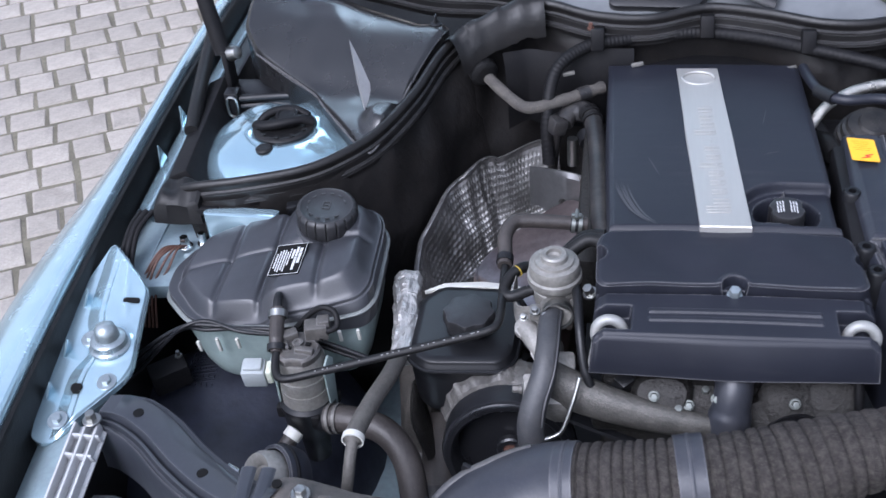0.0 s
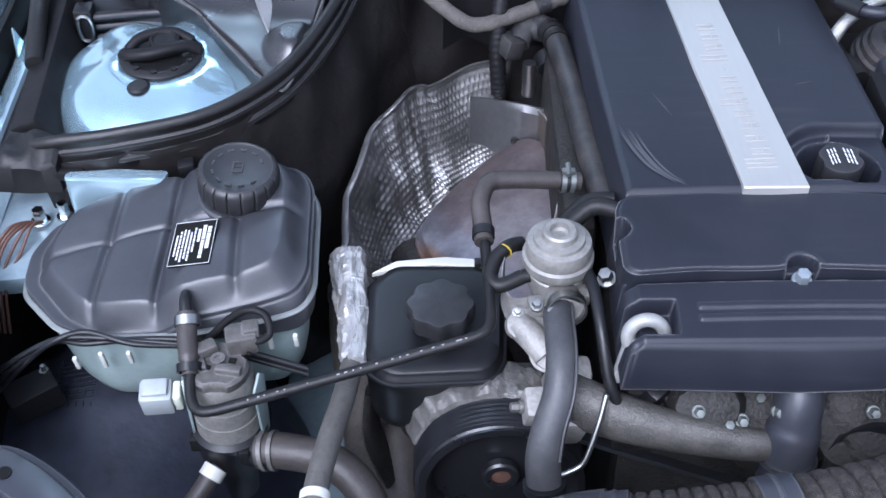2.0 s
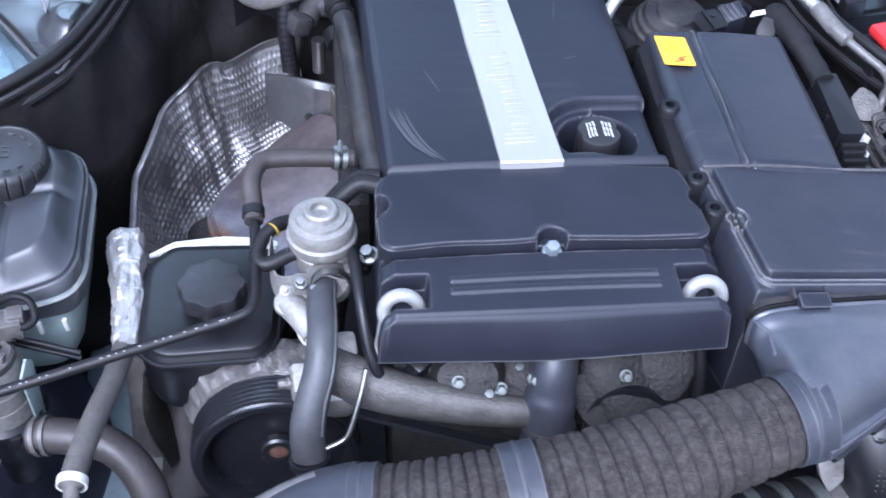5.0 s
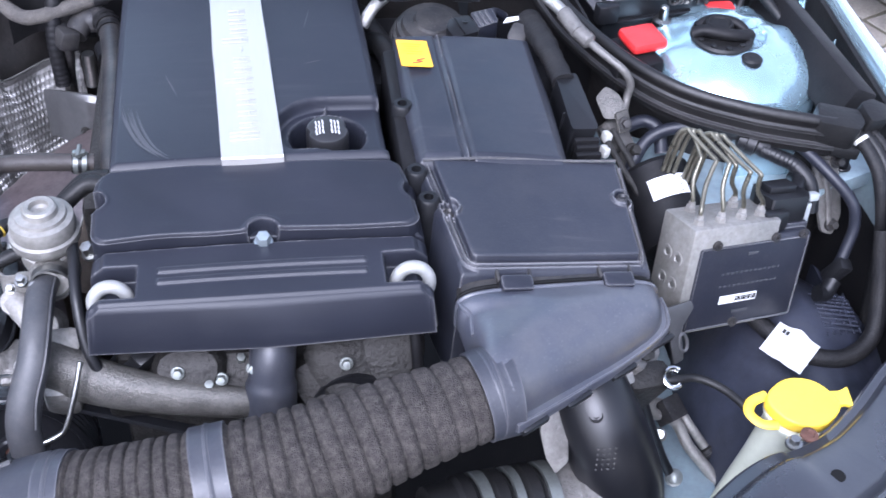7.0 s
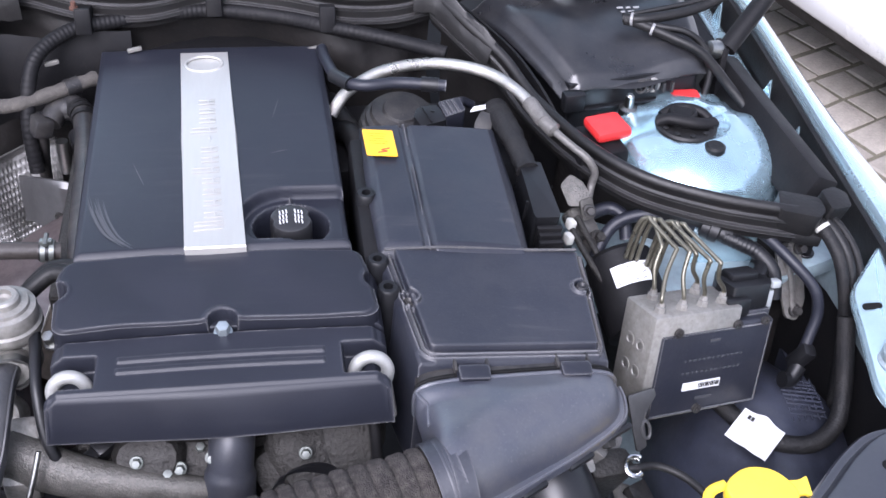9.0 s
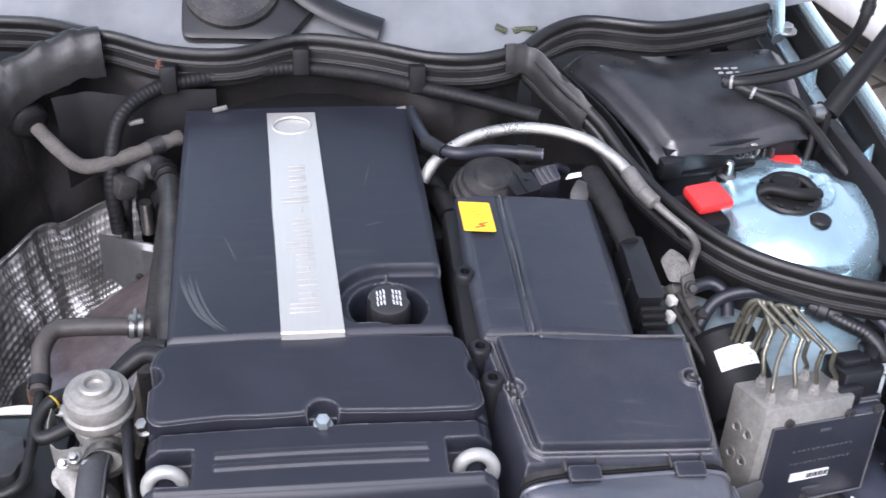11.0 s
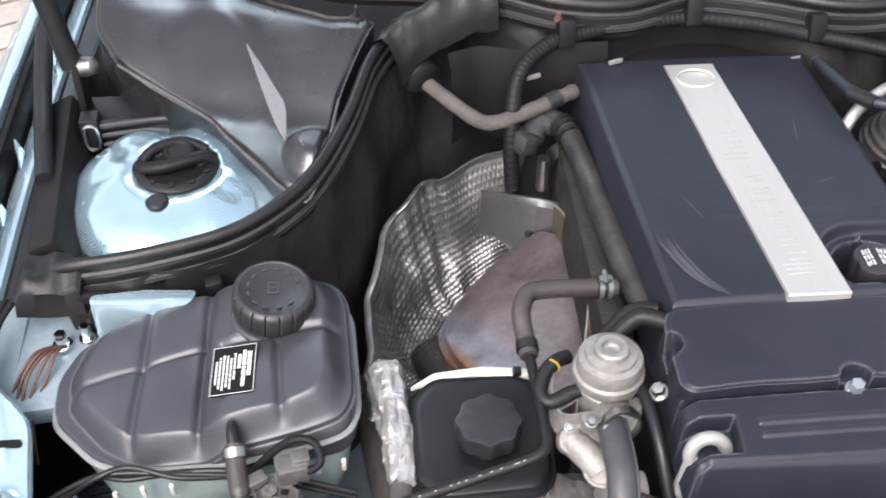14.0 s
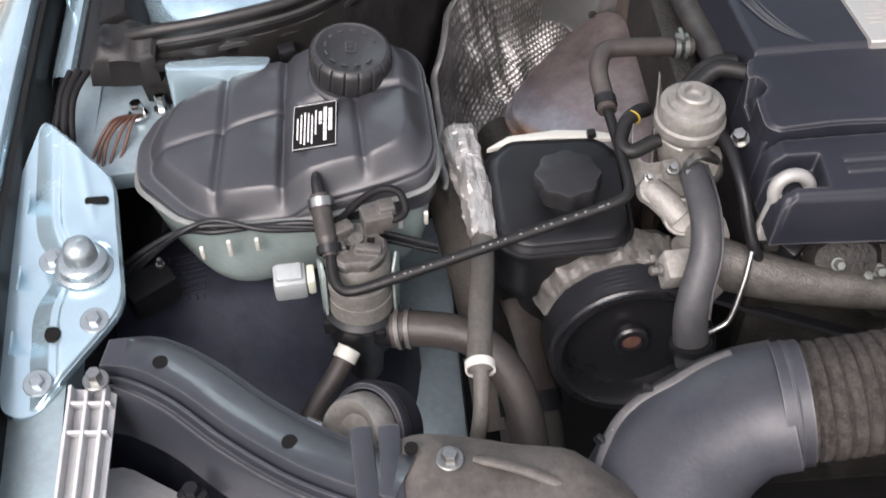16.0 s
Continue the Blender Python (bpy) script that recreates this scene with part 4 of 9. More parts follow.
# wheel arch liners and chassis rails
for cx, cy, rx in ((-0.575, -0.265, 0.195), (0.588, -0.275, 0.130)):
    g = Geo()
    out = [(cx + rx * math.cos(a) * (1 + 0.1 * math.cos(2 * a)), cy + 0.25 * math.sin(a)) for a in [2 * math.pi * k / 40 for k in range(40)]]
    g.dome(out, lambda x, y, s: 0.695 - 0.11 * s * s - 0.12 * s ** 6 + 0.006 * math.sin((y - cy) * 40), 24, 80, 0.3, 1.0)
    li = part("wheel_arch_liner", g, LINER, car, "dark wheel arch liner")
    for i in range(9):
        g = Geo()
        sx = 1 if cx > 0 else -1
        yy, xx = 0.048 - i * 0.006, 0.03
        ss = math.hypot(xx / 0.17, yy / 0.25)
        g.box((cx + xx * sx, cy + yy, 0.6965 - 0.11 * ss * ss + 0.006 * math.sin(yy * 40)), (0.040, 0.0020, 0.0026), 0.0006, pose(0, 0, 0, -8, 4 * sx, -10 * sx))
        if i % 2 == 0:
            for q in range(6):
                g.box((cx + (xx - 0.018 + 0.0072 * q) * sx, cy + yy - 0.003, 0.6965 - 0.11 * ss * ss + 0.006 * math.sin(yy * 40)), (0.0016, 0.009, 0.0022), 0.0004, pose(0, 0, 0, -8, 4 * sx, -10 * sx))
        part("grid_rib", g, LINER, li)
for x in (-0.385, 0.437):
    g = Geo()
    g.box((x, -0.30, 0.50 if x < 0 else 0.515), (0.085, 0.75, 0.10), 0.008)
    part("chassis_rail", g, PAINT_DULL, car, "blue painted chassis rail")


# ---- engine ----
def cover_z(y):
    return 0.936 - 0.075 * (y + 0.25)


engine = thing("engine", "dirty cast aluminium four-cylinder engine in the bay", "engine", (0.02, -0.1, 0.40))
g = Geo()
g.box((0.022, -0.10, 0.64), (0.24, 0.52, 0.46), 0.02)
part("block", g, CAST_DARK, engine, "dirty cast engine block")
g = Geo()
g.box((0.02, -0.355, 0.74), (0.25, 0.03, 0.17), 0.01)
g.box((-0.07, -0.37, 0.79), (0.09, 0.03, 0.05), 0.008)
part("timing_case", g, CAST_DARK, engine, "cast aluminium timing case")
g = Geo()
g.tube([(-0.158, -0.366, 0.820), (-0.11, -0.386, 0.815), (-0.06, -0.398, 0.809), (0.0, -0.406, 0.803), (0.03, -0.40, 0.798)], 0.0165, 18, radius=lambda u: 1.55 - 0.85 * u, squash=(0.8, 1.0))
part("coolant_rail", g, CAST_MID, engine, "rough cast coolant rail")
for i, (x, y, z) in enumerate([(-0.05, -0.392, 0.83), (-0.015, -0.395, 0.822), (0.012, -0.395, 0.833), (0.09, -0.39, 0.825), (-0.02, -0.40, 0.80)]):
    part("case_bolt", hexbolt((x, y, z), 0.0042, (0, -0.8, 0.6), 1.4, 0.008), ZINC_DULL, engine, "zinc hex bolt")
for i, (x, y, z, s) in enumerate([(-0.04, -0.38, 0.815, 0.03), (0.0, -0.378, 0.80, 0.036), (0.10, -0.375, 0.80, 0.045), (0.13, -0.37, 0.81, 0.03), (0.07, -0.38, 0.79, 0.03)]):
    g = Geo()
    g.lathe([(s, -0.02), (s, 0.01), (s * 0.8, 0.018), (s * 0.4, 0.020), (0, 0.020)], (x, y, z), (0.1 * (i % 3 - 1), -0.75, 0.65), 20, lambda a, j: 1 + 0.12 * math.sin(3 * a))
    part("casting_boss", g, CAST_DARK, engine, "rough casting boss")

fg = thing("bolted_flange", "cast aluminium flange with three zinc bolts under the cover", "flange", (-0.027, -0.38, 0.80))
FT = Matrix.Translation((-0.027, -0.384, 0.819)) @ pose(0, 0, 0, 22, 0, 0)
g = Geo()
g.prism(rounded([(-0.046, 0.030), (0.036, 0.032), (0.042, -0.004), (0.034, -0.016), (0.006, -0.026), (-0.006, -0.022), (-0.046, 0.004)], 0.008), -0.014, 0.0, 0.003, FT)
g.lathe([(0.014, -0.004), (0.011, 0.005), (0.0, 0.007)], FT @ Vector((-0.004, 0.012, 0)), (0, -0.4, 0.9), 20)
part("plate", g, CAST_DARK, fg)
for x, y in ((-0.032, 0.010), (0.029, 0.008), (0.002, -0.014)):
    part("flange_bolt", hexbolt(FT @ Vector((x, y, 0)), 0.0045, (0, -0.4, 0.9), 1.4, 0.009), ZINC_DULL, fg, "zinc hex bolt")

# rear engine cover
ec = thing("engine_cover", "matt black plastic engine cover with a silver strip", "engine cover", (0.02, -0.25, 0.86))
CX, CY = 0.088, -0.200


def cover_h(x, y, u, v):
    e = min(u * 0.24, (1 - u) * 0.24, v * 0.40, (1 - v) * 0.40)
    z = -0.002 * (1 - step(0.0, 0.005, e)) - 0.0012 * (1 - step(0.0, 0.003, v * 0.40))
    z += 0.002 * math.sin(math.pi * u)
    # pocket round the oil filler
    d = math.hypot(x - CX, (y - CY) * 1.0)
    rear = step(-0.151, -0.156, y) * step(-0.240, -0.235, y) * step(0.086, 0.090, x)
    well = 1 - step(0.0330, 0.0375, d)
    shoulder = 1 - step(0.0435, 0.0485, math.hypot(max(0.0, CX - x), y - CY)) if x < CX else 0
    pocket = max(well, rear * 0.55, shoulder * 0.55 if y > CY - 0.036 else 0)
    return z - 0.024 * pocket - 0.034 * (1 - step(0.0300, 0.0325, d))


g = Geo()
g.plate([(-0.100, -0.2475, cover_z(-0.25)), (0.139, -0.2465, cover_z(-0.25)), (0.131, 0.150, cover_z(0.15)), (-0.112, 0.150, cover_z(0.15))], 190, 260, cover_h, 0.085, 0.0022)
shell = part("shell", g, PLASTIC_SMOOTH, ec, "matt black moulded cover", 75)
g = Geo()
g.plate([(-0.0055, -0.2495, cover_z(-0.25) + 0.0055), (0.0475, -0.2495, cover_z(-0.25) + 0.0055), (0.028, 0.130, cover_z(0.13) + 0.004), (-0.024, 0.130, cover_z(0.13) + 0.004)], 8, 40, lambda x, y, u, v: 0.0, 0.006, 0.0012)
strip = part("trim_strip", g, ALU, ec, "brushed silver trim strip")
# raised mark and a row of plain raised strokes on the strip
for k in range(13):
    y = -0.222 + k * 0.0192
    v = (y + 0.256) / 0.386
    cxm = 0.021 - 0.019 * v
    tall = k in (0, 5, 9)
    hgt = 0.026 if tall else 0.0165
    shift = -0.0045 if tall else 0.0
    b = Geo()
    if k == 8:
        b.box((cxm + 0.001, y + 0.004, cover_z(y) + 0.0060), (0.0020, 0.008, 0.0008), 0.0003, pose(0, 0, 0, -4.3, 0, 3))
    else:
        for q in ((0, 0.0062, 0.0124) if k == 0 else (0, 0.0080)):
            b.box((cxm + shift, y - 0.001 + q, cover_z(y + q) + 0.0060), (hgt, 0.0019, 0.0008), 0.0003, pose(0, 0, 0, -4.3, 0, 3))
        if k:
            b.box((cxm + 0.002, y + 0.003, cover_z(y + 0.003) + 0.0060), (0.0016, 0.0070, 0.0008), 0.0003, pose(0, 0, 0, -4.3, 0, 3))
    part("raised_stroke", b, ALU, strip)
g = Geo()
g.tube([(0.003 + 0.020 * math.cos(a), 0.100 + 0.016 * math.sin(a), cover_z(0.10) + 0.005) for a in [2 * math.pi * k / 24 for k in range(24)]], 0.0016, 8, 2, closed=True)
part("raised_ring", g, ALU, strip, "raised ring mark")

cap = thing("oil_filler_cap", "black oil filler cap with white print in its well", "filler cap", (CX, CY, 0.90))

g = Geo()
g.lathe([(0.0190, -0.035), (0.0198, 0.002), (0.0198, 0.0165), (0.0185, 0.0195), (0.016, 0.0205), (0.0, 0.0205)], (CX, CY, 0.911), (0, -0.05, 1), 60, lambda a, j: 1 - 0.16 * max(0, math.cos(2 * a - 0.35)) ** 8)
part("cap_body", g, FADED_CAP, cap)
for sx in (-1, 1):
    for k in range(3):
        for j in range(3):
            b = Geo()
            b.box((CX + sx * (0.0040 + 0.0030 * k), CY + 0.0075 - 0.0072 * j - 0.001 * k, 0.9318 + 0.00036 * j), (0.0011, 0.0056 - 0.0008 * ((j + k) % 2), 0.0005), 0, pose(0, 0, 0, 3, 0, 8))
            part("print_bar", b, PRINT_WHITE, cap, "white print")
rnd = random.Random(8)
for k in range(14):
    o, t0 = rnd.uniform(0.0, 0.016), rnd.uniform(0.0, 0.25)
    b = Geo()
    b.tube([(x + o, y - 0.4 * o, cover_z(y) + 0.0018) for x, y in ((-0.100 + 0.02 * t0, -0.150 - 0.1 * t0), (-0.090, -0.190), (-0.078, -0.218), (-0.062 + 0.02 * t0, -0.238))], 0.0004 + 0.0004 * rnd.random(), 6, 6, radius=lambda u: 0.15 + math.sin(math.pi * u), squash=(1.0, 0.12))
    part("scuff_mark", b, PRINT_FAINT, ec, "pale scuff")
for path_ in (((-0.060, -0.10), (-0.052, -0.125), (-0.047, -0.14)), ((0.075, -0.02), (0.082, 0.02)), ((0.072, -0.09), (0.090, -0.084))):
    b = Geo()
    b.tube([(x, y, cover_z(y) + 0.0018) for x, y in path_], 0.0004, 8, 8, radius=lambda u: 0.15 + math.sin(math.pi * u), squash=(1.0, 0.12))
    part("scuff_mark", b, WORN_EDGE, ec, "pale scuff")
# front engine cover
fc = thing("front_engine_cover", "matt black plastic cover over the timing chain", "engine cover", (0.02, -0.33, 0.83))


def front_h(x, y, u, v):
    yy = -0.396 + v * 0.140
    e = min(u * 0.26, (1 - u) * 0.26)
    z = -0.005 * (1 - step(0.0, 0.007, e)) - 0.0025 * (1 - step(0.0, 0.004, v * 0.14))
    lip = -0.3350 + 0.0030 * math.cos((u - 0.5) * 3.0)
    z -= 0.0110 + 0.011 * (1 - step(0.0018, 0.0034, abs(y - lip)))
    # ribs and eye notches
    if 0.19 < u < 0.82:
        for ry in (-0.362, -0.374):
            z += 0.0020 * (1 - step(0.0020, 0.0040, abs(yy - ry - 0.003 * math.cos((u - 0.5) * 3))))
    for nu, side in ((0.0, 1), (1.0, -1)):
        du = abs(u - nu) * 0.26
        inn = (1 - step(0.030, 0.033, du)) * (1 - step(-0.3545, -0.352, yy)) * step(-0.388, -0.386, yy)
        z -= 0.017 * inn
    return z


def upper_h(x, y, s):
    z = 0.9338 + 0.045 * (y + 0.26) - 0.0034 * step(0.955, 1.0, s) ** 2 + 0.0008 * math.sin(60 * (x + y))
    d = math.hypot(x - 0.027, y + 0.3325)
    z += 0.0010 * math.exp(-(((d - 0.0150) / 0.0018) ** 2)) - 0.020 * (1 - step(0.0110, 0.0128, d))
    for nx, ny in ((-0.113, -0.2880), (0.159, -0.2900)):
        d = math.hypot(x - nx, y - ny)
        z += 0.0008 * math.exp(-(((d - 0.0135) / 0.0018) ** 2)) - 0.026 * (1 - step(0.0095, 0.0115, d))
    return z


g = Geo()
g.plate([(-0.108, -0.396, 0.928), (0.157, -0.396, 0.928), (0.155, -0.2600, 0.9340), (-0.104, -0.2600, 0.9340)], 230, 250, front_h, 0.064, 0.005)
part("shell", g, PLASTIC_SMOOTH, fc, "matt black moulded front cover", 75)
UPPER = [(-0.106, -0.2505), (-0.04, -0.2485), (0.03, -0.2480), (0.09, -0.2490), (0.146, -0.2525), (0.152, -0.275), (0.158, -0.327), (0.150, -0.3345), (0.09, -0.3320), (0.022, -0.3310), (-0.05, -0.3325), (-0.104, -0.3355), (-0.1115, -0.328), (-0.1125, -0.268)]
g = Geo()
g.dome(rounded(UPPER, 0.007, 3), upper_h, 110, 420, 0.900, 1.0)
part("upper_panel", g, PLASTIC_SMOOTH, fc, "smooth raised panel of the front cover", 50)
part("cover_bolt", hexbolt((0.027, -0.3345, 0.9175), 0.0062, (0, -0.2, 1), 1.3, 0.009), ZINC_BLUE, fc, "shiny hex bolt in a notch")
for cx, cz in ((-0.096, 0.899), (0.147, 0.901)):
    e = thing("lifting_eye", "grey coated steel lifting eye in the cover notch", "lifting eye", (cx, -0.37, 0.88), "lifting eyes")
    g = Geo()
    g.tube([(cx + 0.0140 * math.cos(a), -0.372 + 0.004 * math.sin(a), cz - 0.002 + 0.0140 * math.sin(a)) for a in [2 * math.pi * k / 20 for k in range(20)]], 0.0056, 16, 3, closed=True)
    part("eye", g, RING_GREY, e)
    g = Geo()
    sd = -1 if cx < 0 else 1
    g.box((cx + 0.013 * sd, -0.373, 0.872), (0.013, 0.010, 0.052), 0.003, pose(0, 0, 0, 0, -8 * sd, 0))
    part("tab", g, RING_GREY, e)
part("side_bolt", hexbolt((-0.118, -0.302, 0.888), 0.006, (-0.3, -0.3, 1), 1.4, 0.01), STEEL, engine, "zinc bolt beside the cover")

# air filter box
ab = thing("air_filter_box", "black plastic air filter box beside the engine", "air filter box", (0.26, -0.2, 0.78))
g = Geo()


def lid_h(x, y, u, v):
    z = -0.004 * (1 - step(0.0, 0.006, min(u * 0.14, (1 - u) * 0.14, v * 0.2, (1 - v) * 0.2)))
    gx = abs((u - 0.30 - 0.02 * (1 - v)) * 0.14)
    z += 0.0022 * (1 - step(0.0009, 0.0022, gx)) - 0.003 * (1 - step(0.0022, 0.0032, abs(gx - 0.003)))
    return z + 0.003 * math.sin(math.pi * u)


g.plate([(0.168, -0.250, 0.932), (0.302, -0.246, 0.9145), (0.303, -0.037, 0.911), (0.167, -0.050, 0.930)], 90, 70, lid_h, 0.13, 0.006)
part("rear_lid", g, AIR_BOX, ab, "rear lid with a raised seam", 75)


def panel_h(x, y, u, v):
    dl, dr, dv, R = u * 0.165, (1 - u) * 0.37, v * 0.125, 0.016
    d = min(dl, dr, dv)
    for side in (dl, dr):
        if side < R and dv < R:
            d = R - math.hypot(R - side, R - dv)
    d = max(d, 0.0)
    z = -0.0085 + 0.0085 * step(0.0103, 0.0122, d)
    z += 0.0040 * math.exp(-(((d - 0.0022) / 0.0016) ** 2)) + 0.0042 * math.exp(-(((d - 0.0068) / 0.0012) ** 2))
    for bu, bv in ((0.055, 0.545), (0.955, 0.630)):
        q = math.hypot((u - bu) * 0.17, (v - bv) * 0.125)
        z += 0.0035 * (step(0.0065, 0.0078, q) * (1 - step(0.0090, 0.0105, q))) - 0.003 * (1 - step(0.006, 0.007, q))
    return z - 0.0012 * math.sin(math.pi * u) * math.sin(math.pi * v)


PANEL = [(0.1875, -0.3795, 0.9215), (0.3500, -0.3655, 0.8980), (0.3560, -0.238, 0.9035), (0.1650, -0.252, 0.9310)]
g = Geo()
g.plate(PANEL, 220, 160, panel_h, 0.12, 0.003)
part("front_panel", g, AIR_BOX, ab, "front panel with a double rim", 75)


def panel_at(u, v):
    a, b, c, d = [Vector(p) for p in PANEL]
    p = a * ((1 - u) * (1 - v)) + b * (u * (1 - v)) + c * (u * v) + d * ((1 - u) * v)
    return Vector((p.x, p.y, p.z + panel_h(p.x, p.y, u, v) + 0.0001))


g = Geo()
g.tube([(0.169, -0.2505, 0.9295), (0.23, -0.246, 0.924), (0.30, -0.2415, 0.9125), (0.35, -0.238, 0.9065)], 0.0014, 8)
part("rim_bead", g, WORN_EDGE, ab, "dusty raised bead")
for x, y, z in [panel_at(bu_, bv_) for bu_, bv_ in ((0.055, 0.545), (0.955, 0.630))]:
    g = Geo()
    g.lathe([(0.0055, 0), (0.0055, 0.004), (0.004, 0.005), (0.002, 0.003), (0, 0.003)], (x, y, z), n=18)
    part("panel_screw", g, PLASTIC_DUSTY, ab)
for x, y in ((0.160, -0.165), (0.162, -0.262), (0.168, -0.30)):
    g = Geo()
    g.lathe([(0.010, -0.06), (0.010, 0.0), (0.008, 0.003), (0.0045, 0.003), (0.0045, -0.004), (0, -0.004)], (x, y, 0.926), n=18)
    part("screw_boss", g, PLASTIC, ab, "rounded screw boss")
g = Geo()
g.box((0.160, -0.165, 0.86), (0.020, 0.21, 0.12), 0.006)
part("side_rib", g, PLASTIC_MATT, ab)
# warning label with bars instead of small print
WT = Matrix.Translation((0.1795, -0.092, 0.9342)) @ pose(0, 0, 0, 0.5, 7, 2)
g = Geo()
g.prism(rounded([(-0.0155, -0.022), (0.0155, -0.022), (0.0155, 0.022), (-0.0155, 0.022)], 0.002), -0.0004, 0.0004, 0, WT)
lb = part("warning_label", g, ORANGE, ab, "orange warning label with a red flash")
for (x0, y0, x1, y1, w) in ((0.009, -0.009, 0.000, -0.0125, 0.0014), (0.000, -0.0125, 0.006, -0.0145, 0.0014), (0.006, -0.0145, -0.004, -0.0175, 0.0014)):
    b = Geo()
    b.box((0, 0, 0), (math.hypot(x1 - x0, y1 - y0), w, 0.0004), 0, WT @ Matrix.Translation(((x0 + x1) / 2, (y0 + y1) / 2, 0.0007)) @ pose(0, 0, 0, 0, 0, math.degrees(math.atan2(y1 - y0, x1 - x0))))
    part("flash", b, RED, lb, "red flash")
for k in range(5):
    b = Geo()
    b.box((0, 0, 0), (0.020 - 0.004 * (k % 3), 0.0007, 0.0003), 0, WT @ Matrix.Translation((-0.001, 0.015 - 0.0042 * k, 0.0007)))
    part("print_bar", b, ORANGE_DARK, lb, "faint print line")
# intake elbow from the air box
iel = thing("intake_elbow", "black plastic intake elbow with a dusty flange", "intake duct", (0.28, -0.42, 0.78))
OUTER_RAIL = smooth([(0.3560, -0.372, 0.862), (0.3580, -0.392, 0.861), (0.3500, -0.415, 0.862), (0.312, -0.445, 0.865), (0.268, -0.472, 0.869), (0.228, -0.498, 0.876), (0.203, -0.513, 0.879)], 8)
INNER_RAIL = smooth([(0.182, -0.394, 0.882), (0.180, -0.404, 0.882), (0.181, -0.416, 0.881), (0.184, -0.430, 0.880), (0.188, -0.444, 0.880)], 8)
def along(line, t):
    f = t * (len(line) - 1)
    i = min(int(f), len(line) - 2)
    return Vector(line[i]).lerp(Vector(line[i + 1]), f - i)


def elbow_ring(t, n=64):
    """Ring of the duct between the wide mouth and the round hose end, hung on the two rails."""
    a_, b_ = along(INNER_RAIL, t), along(OUTER_RAIL, t)
    c, side = (a_ + b_) / 2, (b_ - a_) / 2
    up, power = 0.0255 + 0.0110 * step(0.0, 1.0, t) + 0.010 * math.sin(math.pi * t), 2.0 + 2.6 * (1 - step(0.0, 0.45, t))
    low = 0.8 + 0.2 * step(0.6, 1.0, t)
    ring = []
    for k in range(n):
        a = 2 * math.pi * k / n
        ca, sa = math.cos(a), math.sin(a)
        r = (abs(ca) ** power + abs(sa) ** power) ** (-1 / power)
        hollow = 0.003 * math.exp(-(((ca + 0.45) / 0.35) ** 2)) * math.sin(math.pi * t) * (sa > 0)
        ring.append(c + side * (r * ca) + Vector((0, 0, up * r * sa * (1 if sa > 0 else low) - hollow)))
    return ring


RINGS = [elbow_ring(k / 36) for k in range(37)]
g = Geo()
g.loft(RINGS)
part("elbow", g, DUCT_PLASTIC, iel, "smooth dusty black elbow", 60)
OUT_ = [(RINGS[q][0] - (RINGS[q][0] + RINGS[q][32]) / 2).normalized() for q in range(37)]
rows_ = []
for q in range(2, 35):
    p, o = RINGS[q][0], OUT_[q]
    rows_.append([p + o * a + Vector((0, 0, h)) for a, h in ((-0.004, 0.002), (0.0, 0.0042), (0.0045, 0.0040), (0.0058, 0.0056), (0.0072, 0.0056), (0.0080, 0.0042), (0.0080, -0.003), (0.0045, -0.004), (-0.004, -0.002))])
g = Geo()
g.loft(rows_)
part("flange", g, DUCT_PLASTIC, iel, "moulded flange with a raised lip", 30)
g = Geo()
g.tube([RINGS[q][64 // 2 - 5] for q in range(1, 30, 3)], 0.0018, 8, 3)
part("flange", g, DUCT_PLASTIC, iel, "moulded seam")
rim = [RINGS[1][k] for k in range(64)]
mid_ = sum((Vector(p) for p in rim), Vector()) / 64
# rolled rim, and a black ring drawn for the shaded gap behind it
for scale, dy, size, mt in ((1.012, -0.002, 0.0024, DUCT_PLASTIC), (1.0, 0.0035, 0.0022, PRINT_GAP_BLACK)):
    g = Geo()
    g.tube([mid_ + (p - mid_) * scale + Vector((0, dy, 0.0)) for p in rim[::2]], size, 8, 2, closed=True)
    part("rim", g, mt, iel, "rolled rim" if mt is DUCT_PLASTIC else "black line painted for the gap")
for q in (13, 19, 25, 31):
    g = Geo()
    p = RINGS[q][0] + OUT_[q] * 0.008 + Vector((0, 0, -0.004))
    g.box(p, (0.026, 0.005, 0.007), 0.0015, pose(0, 0, 0, 15, 0, 30))
    part("flange_clip", g, PLASTIC, iel, "black flange clip")
for x, y, z in ((0.2305, -0.3865, 0.9075), (0.3200, -0.3780, 0.8955)):
    at = Matrix.Translation((x, y, z)) @ pose(0, 0, 0, 12, 8, 5)
    g = Geo()
    g.prism(rounded([(-0.0135, -0.0095), (0.0135, -0.0095), (0.0135, 0.0045), (-0.0135, 0.0045)], 0.003), -0.006, 0.0030, 0.0016, at)
    part("clip", g, PLASTIC_SMOOTH, iel, "black spring clip")
    for ox in (-0.0155, 0.0125):
        b = Geo()
        b.box((0, 0, 0), (0.003, 0.014, 0.006), 0.0012, at @ Matrix.Translation((ox + 0.0015, 0.008, -0.003)))
        part("clip_hinge", b, PLASTIC_DUSTY, iel)
# spigot of the air box inside the rim
g = Geo()
g.loft([[mid_ + (p - mid_) * f_ + Vector((0, dy, dz)) for p in rim] for f_, dy, dz in ((0.97, -0.004, 0.0), (0.985, 0.003, 0.0005), (0.99, 0.012, 0.0015), (0.975, 0.026, 0.002), (0.95, 0.030, 0.0))])
part("collar", g, PLASTIC_DUSTY, iel, "dusty collar", 60)
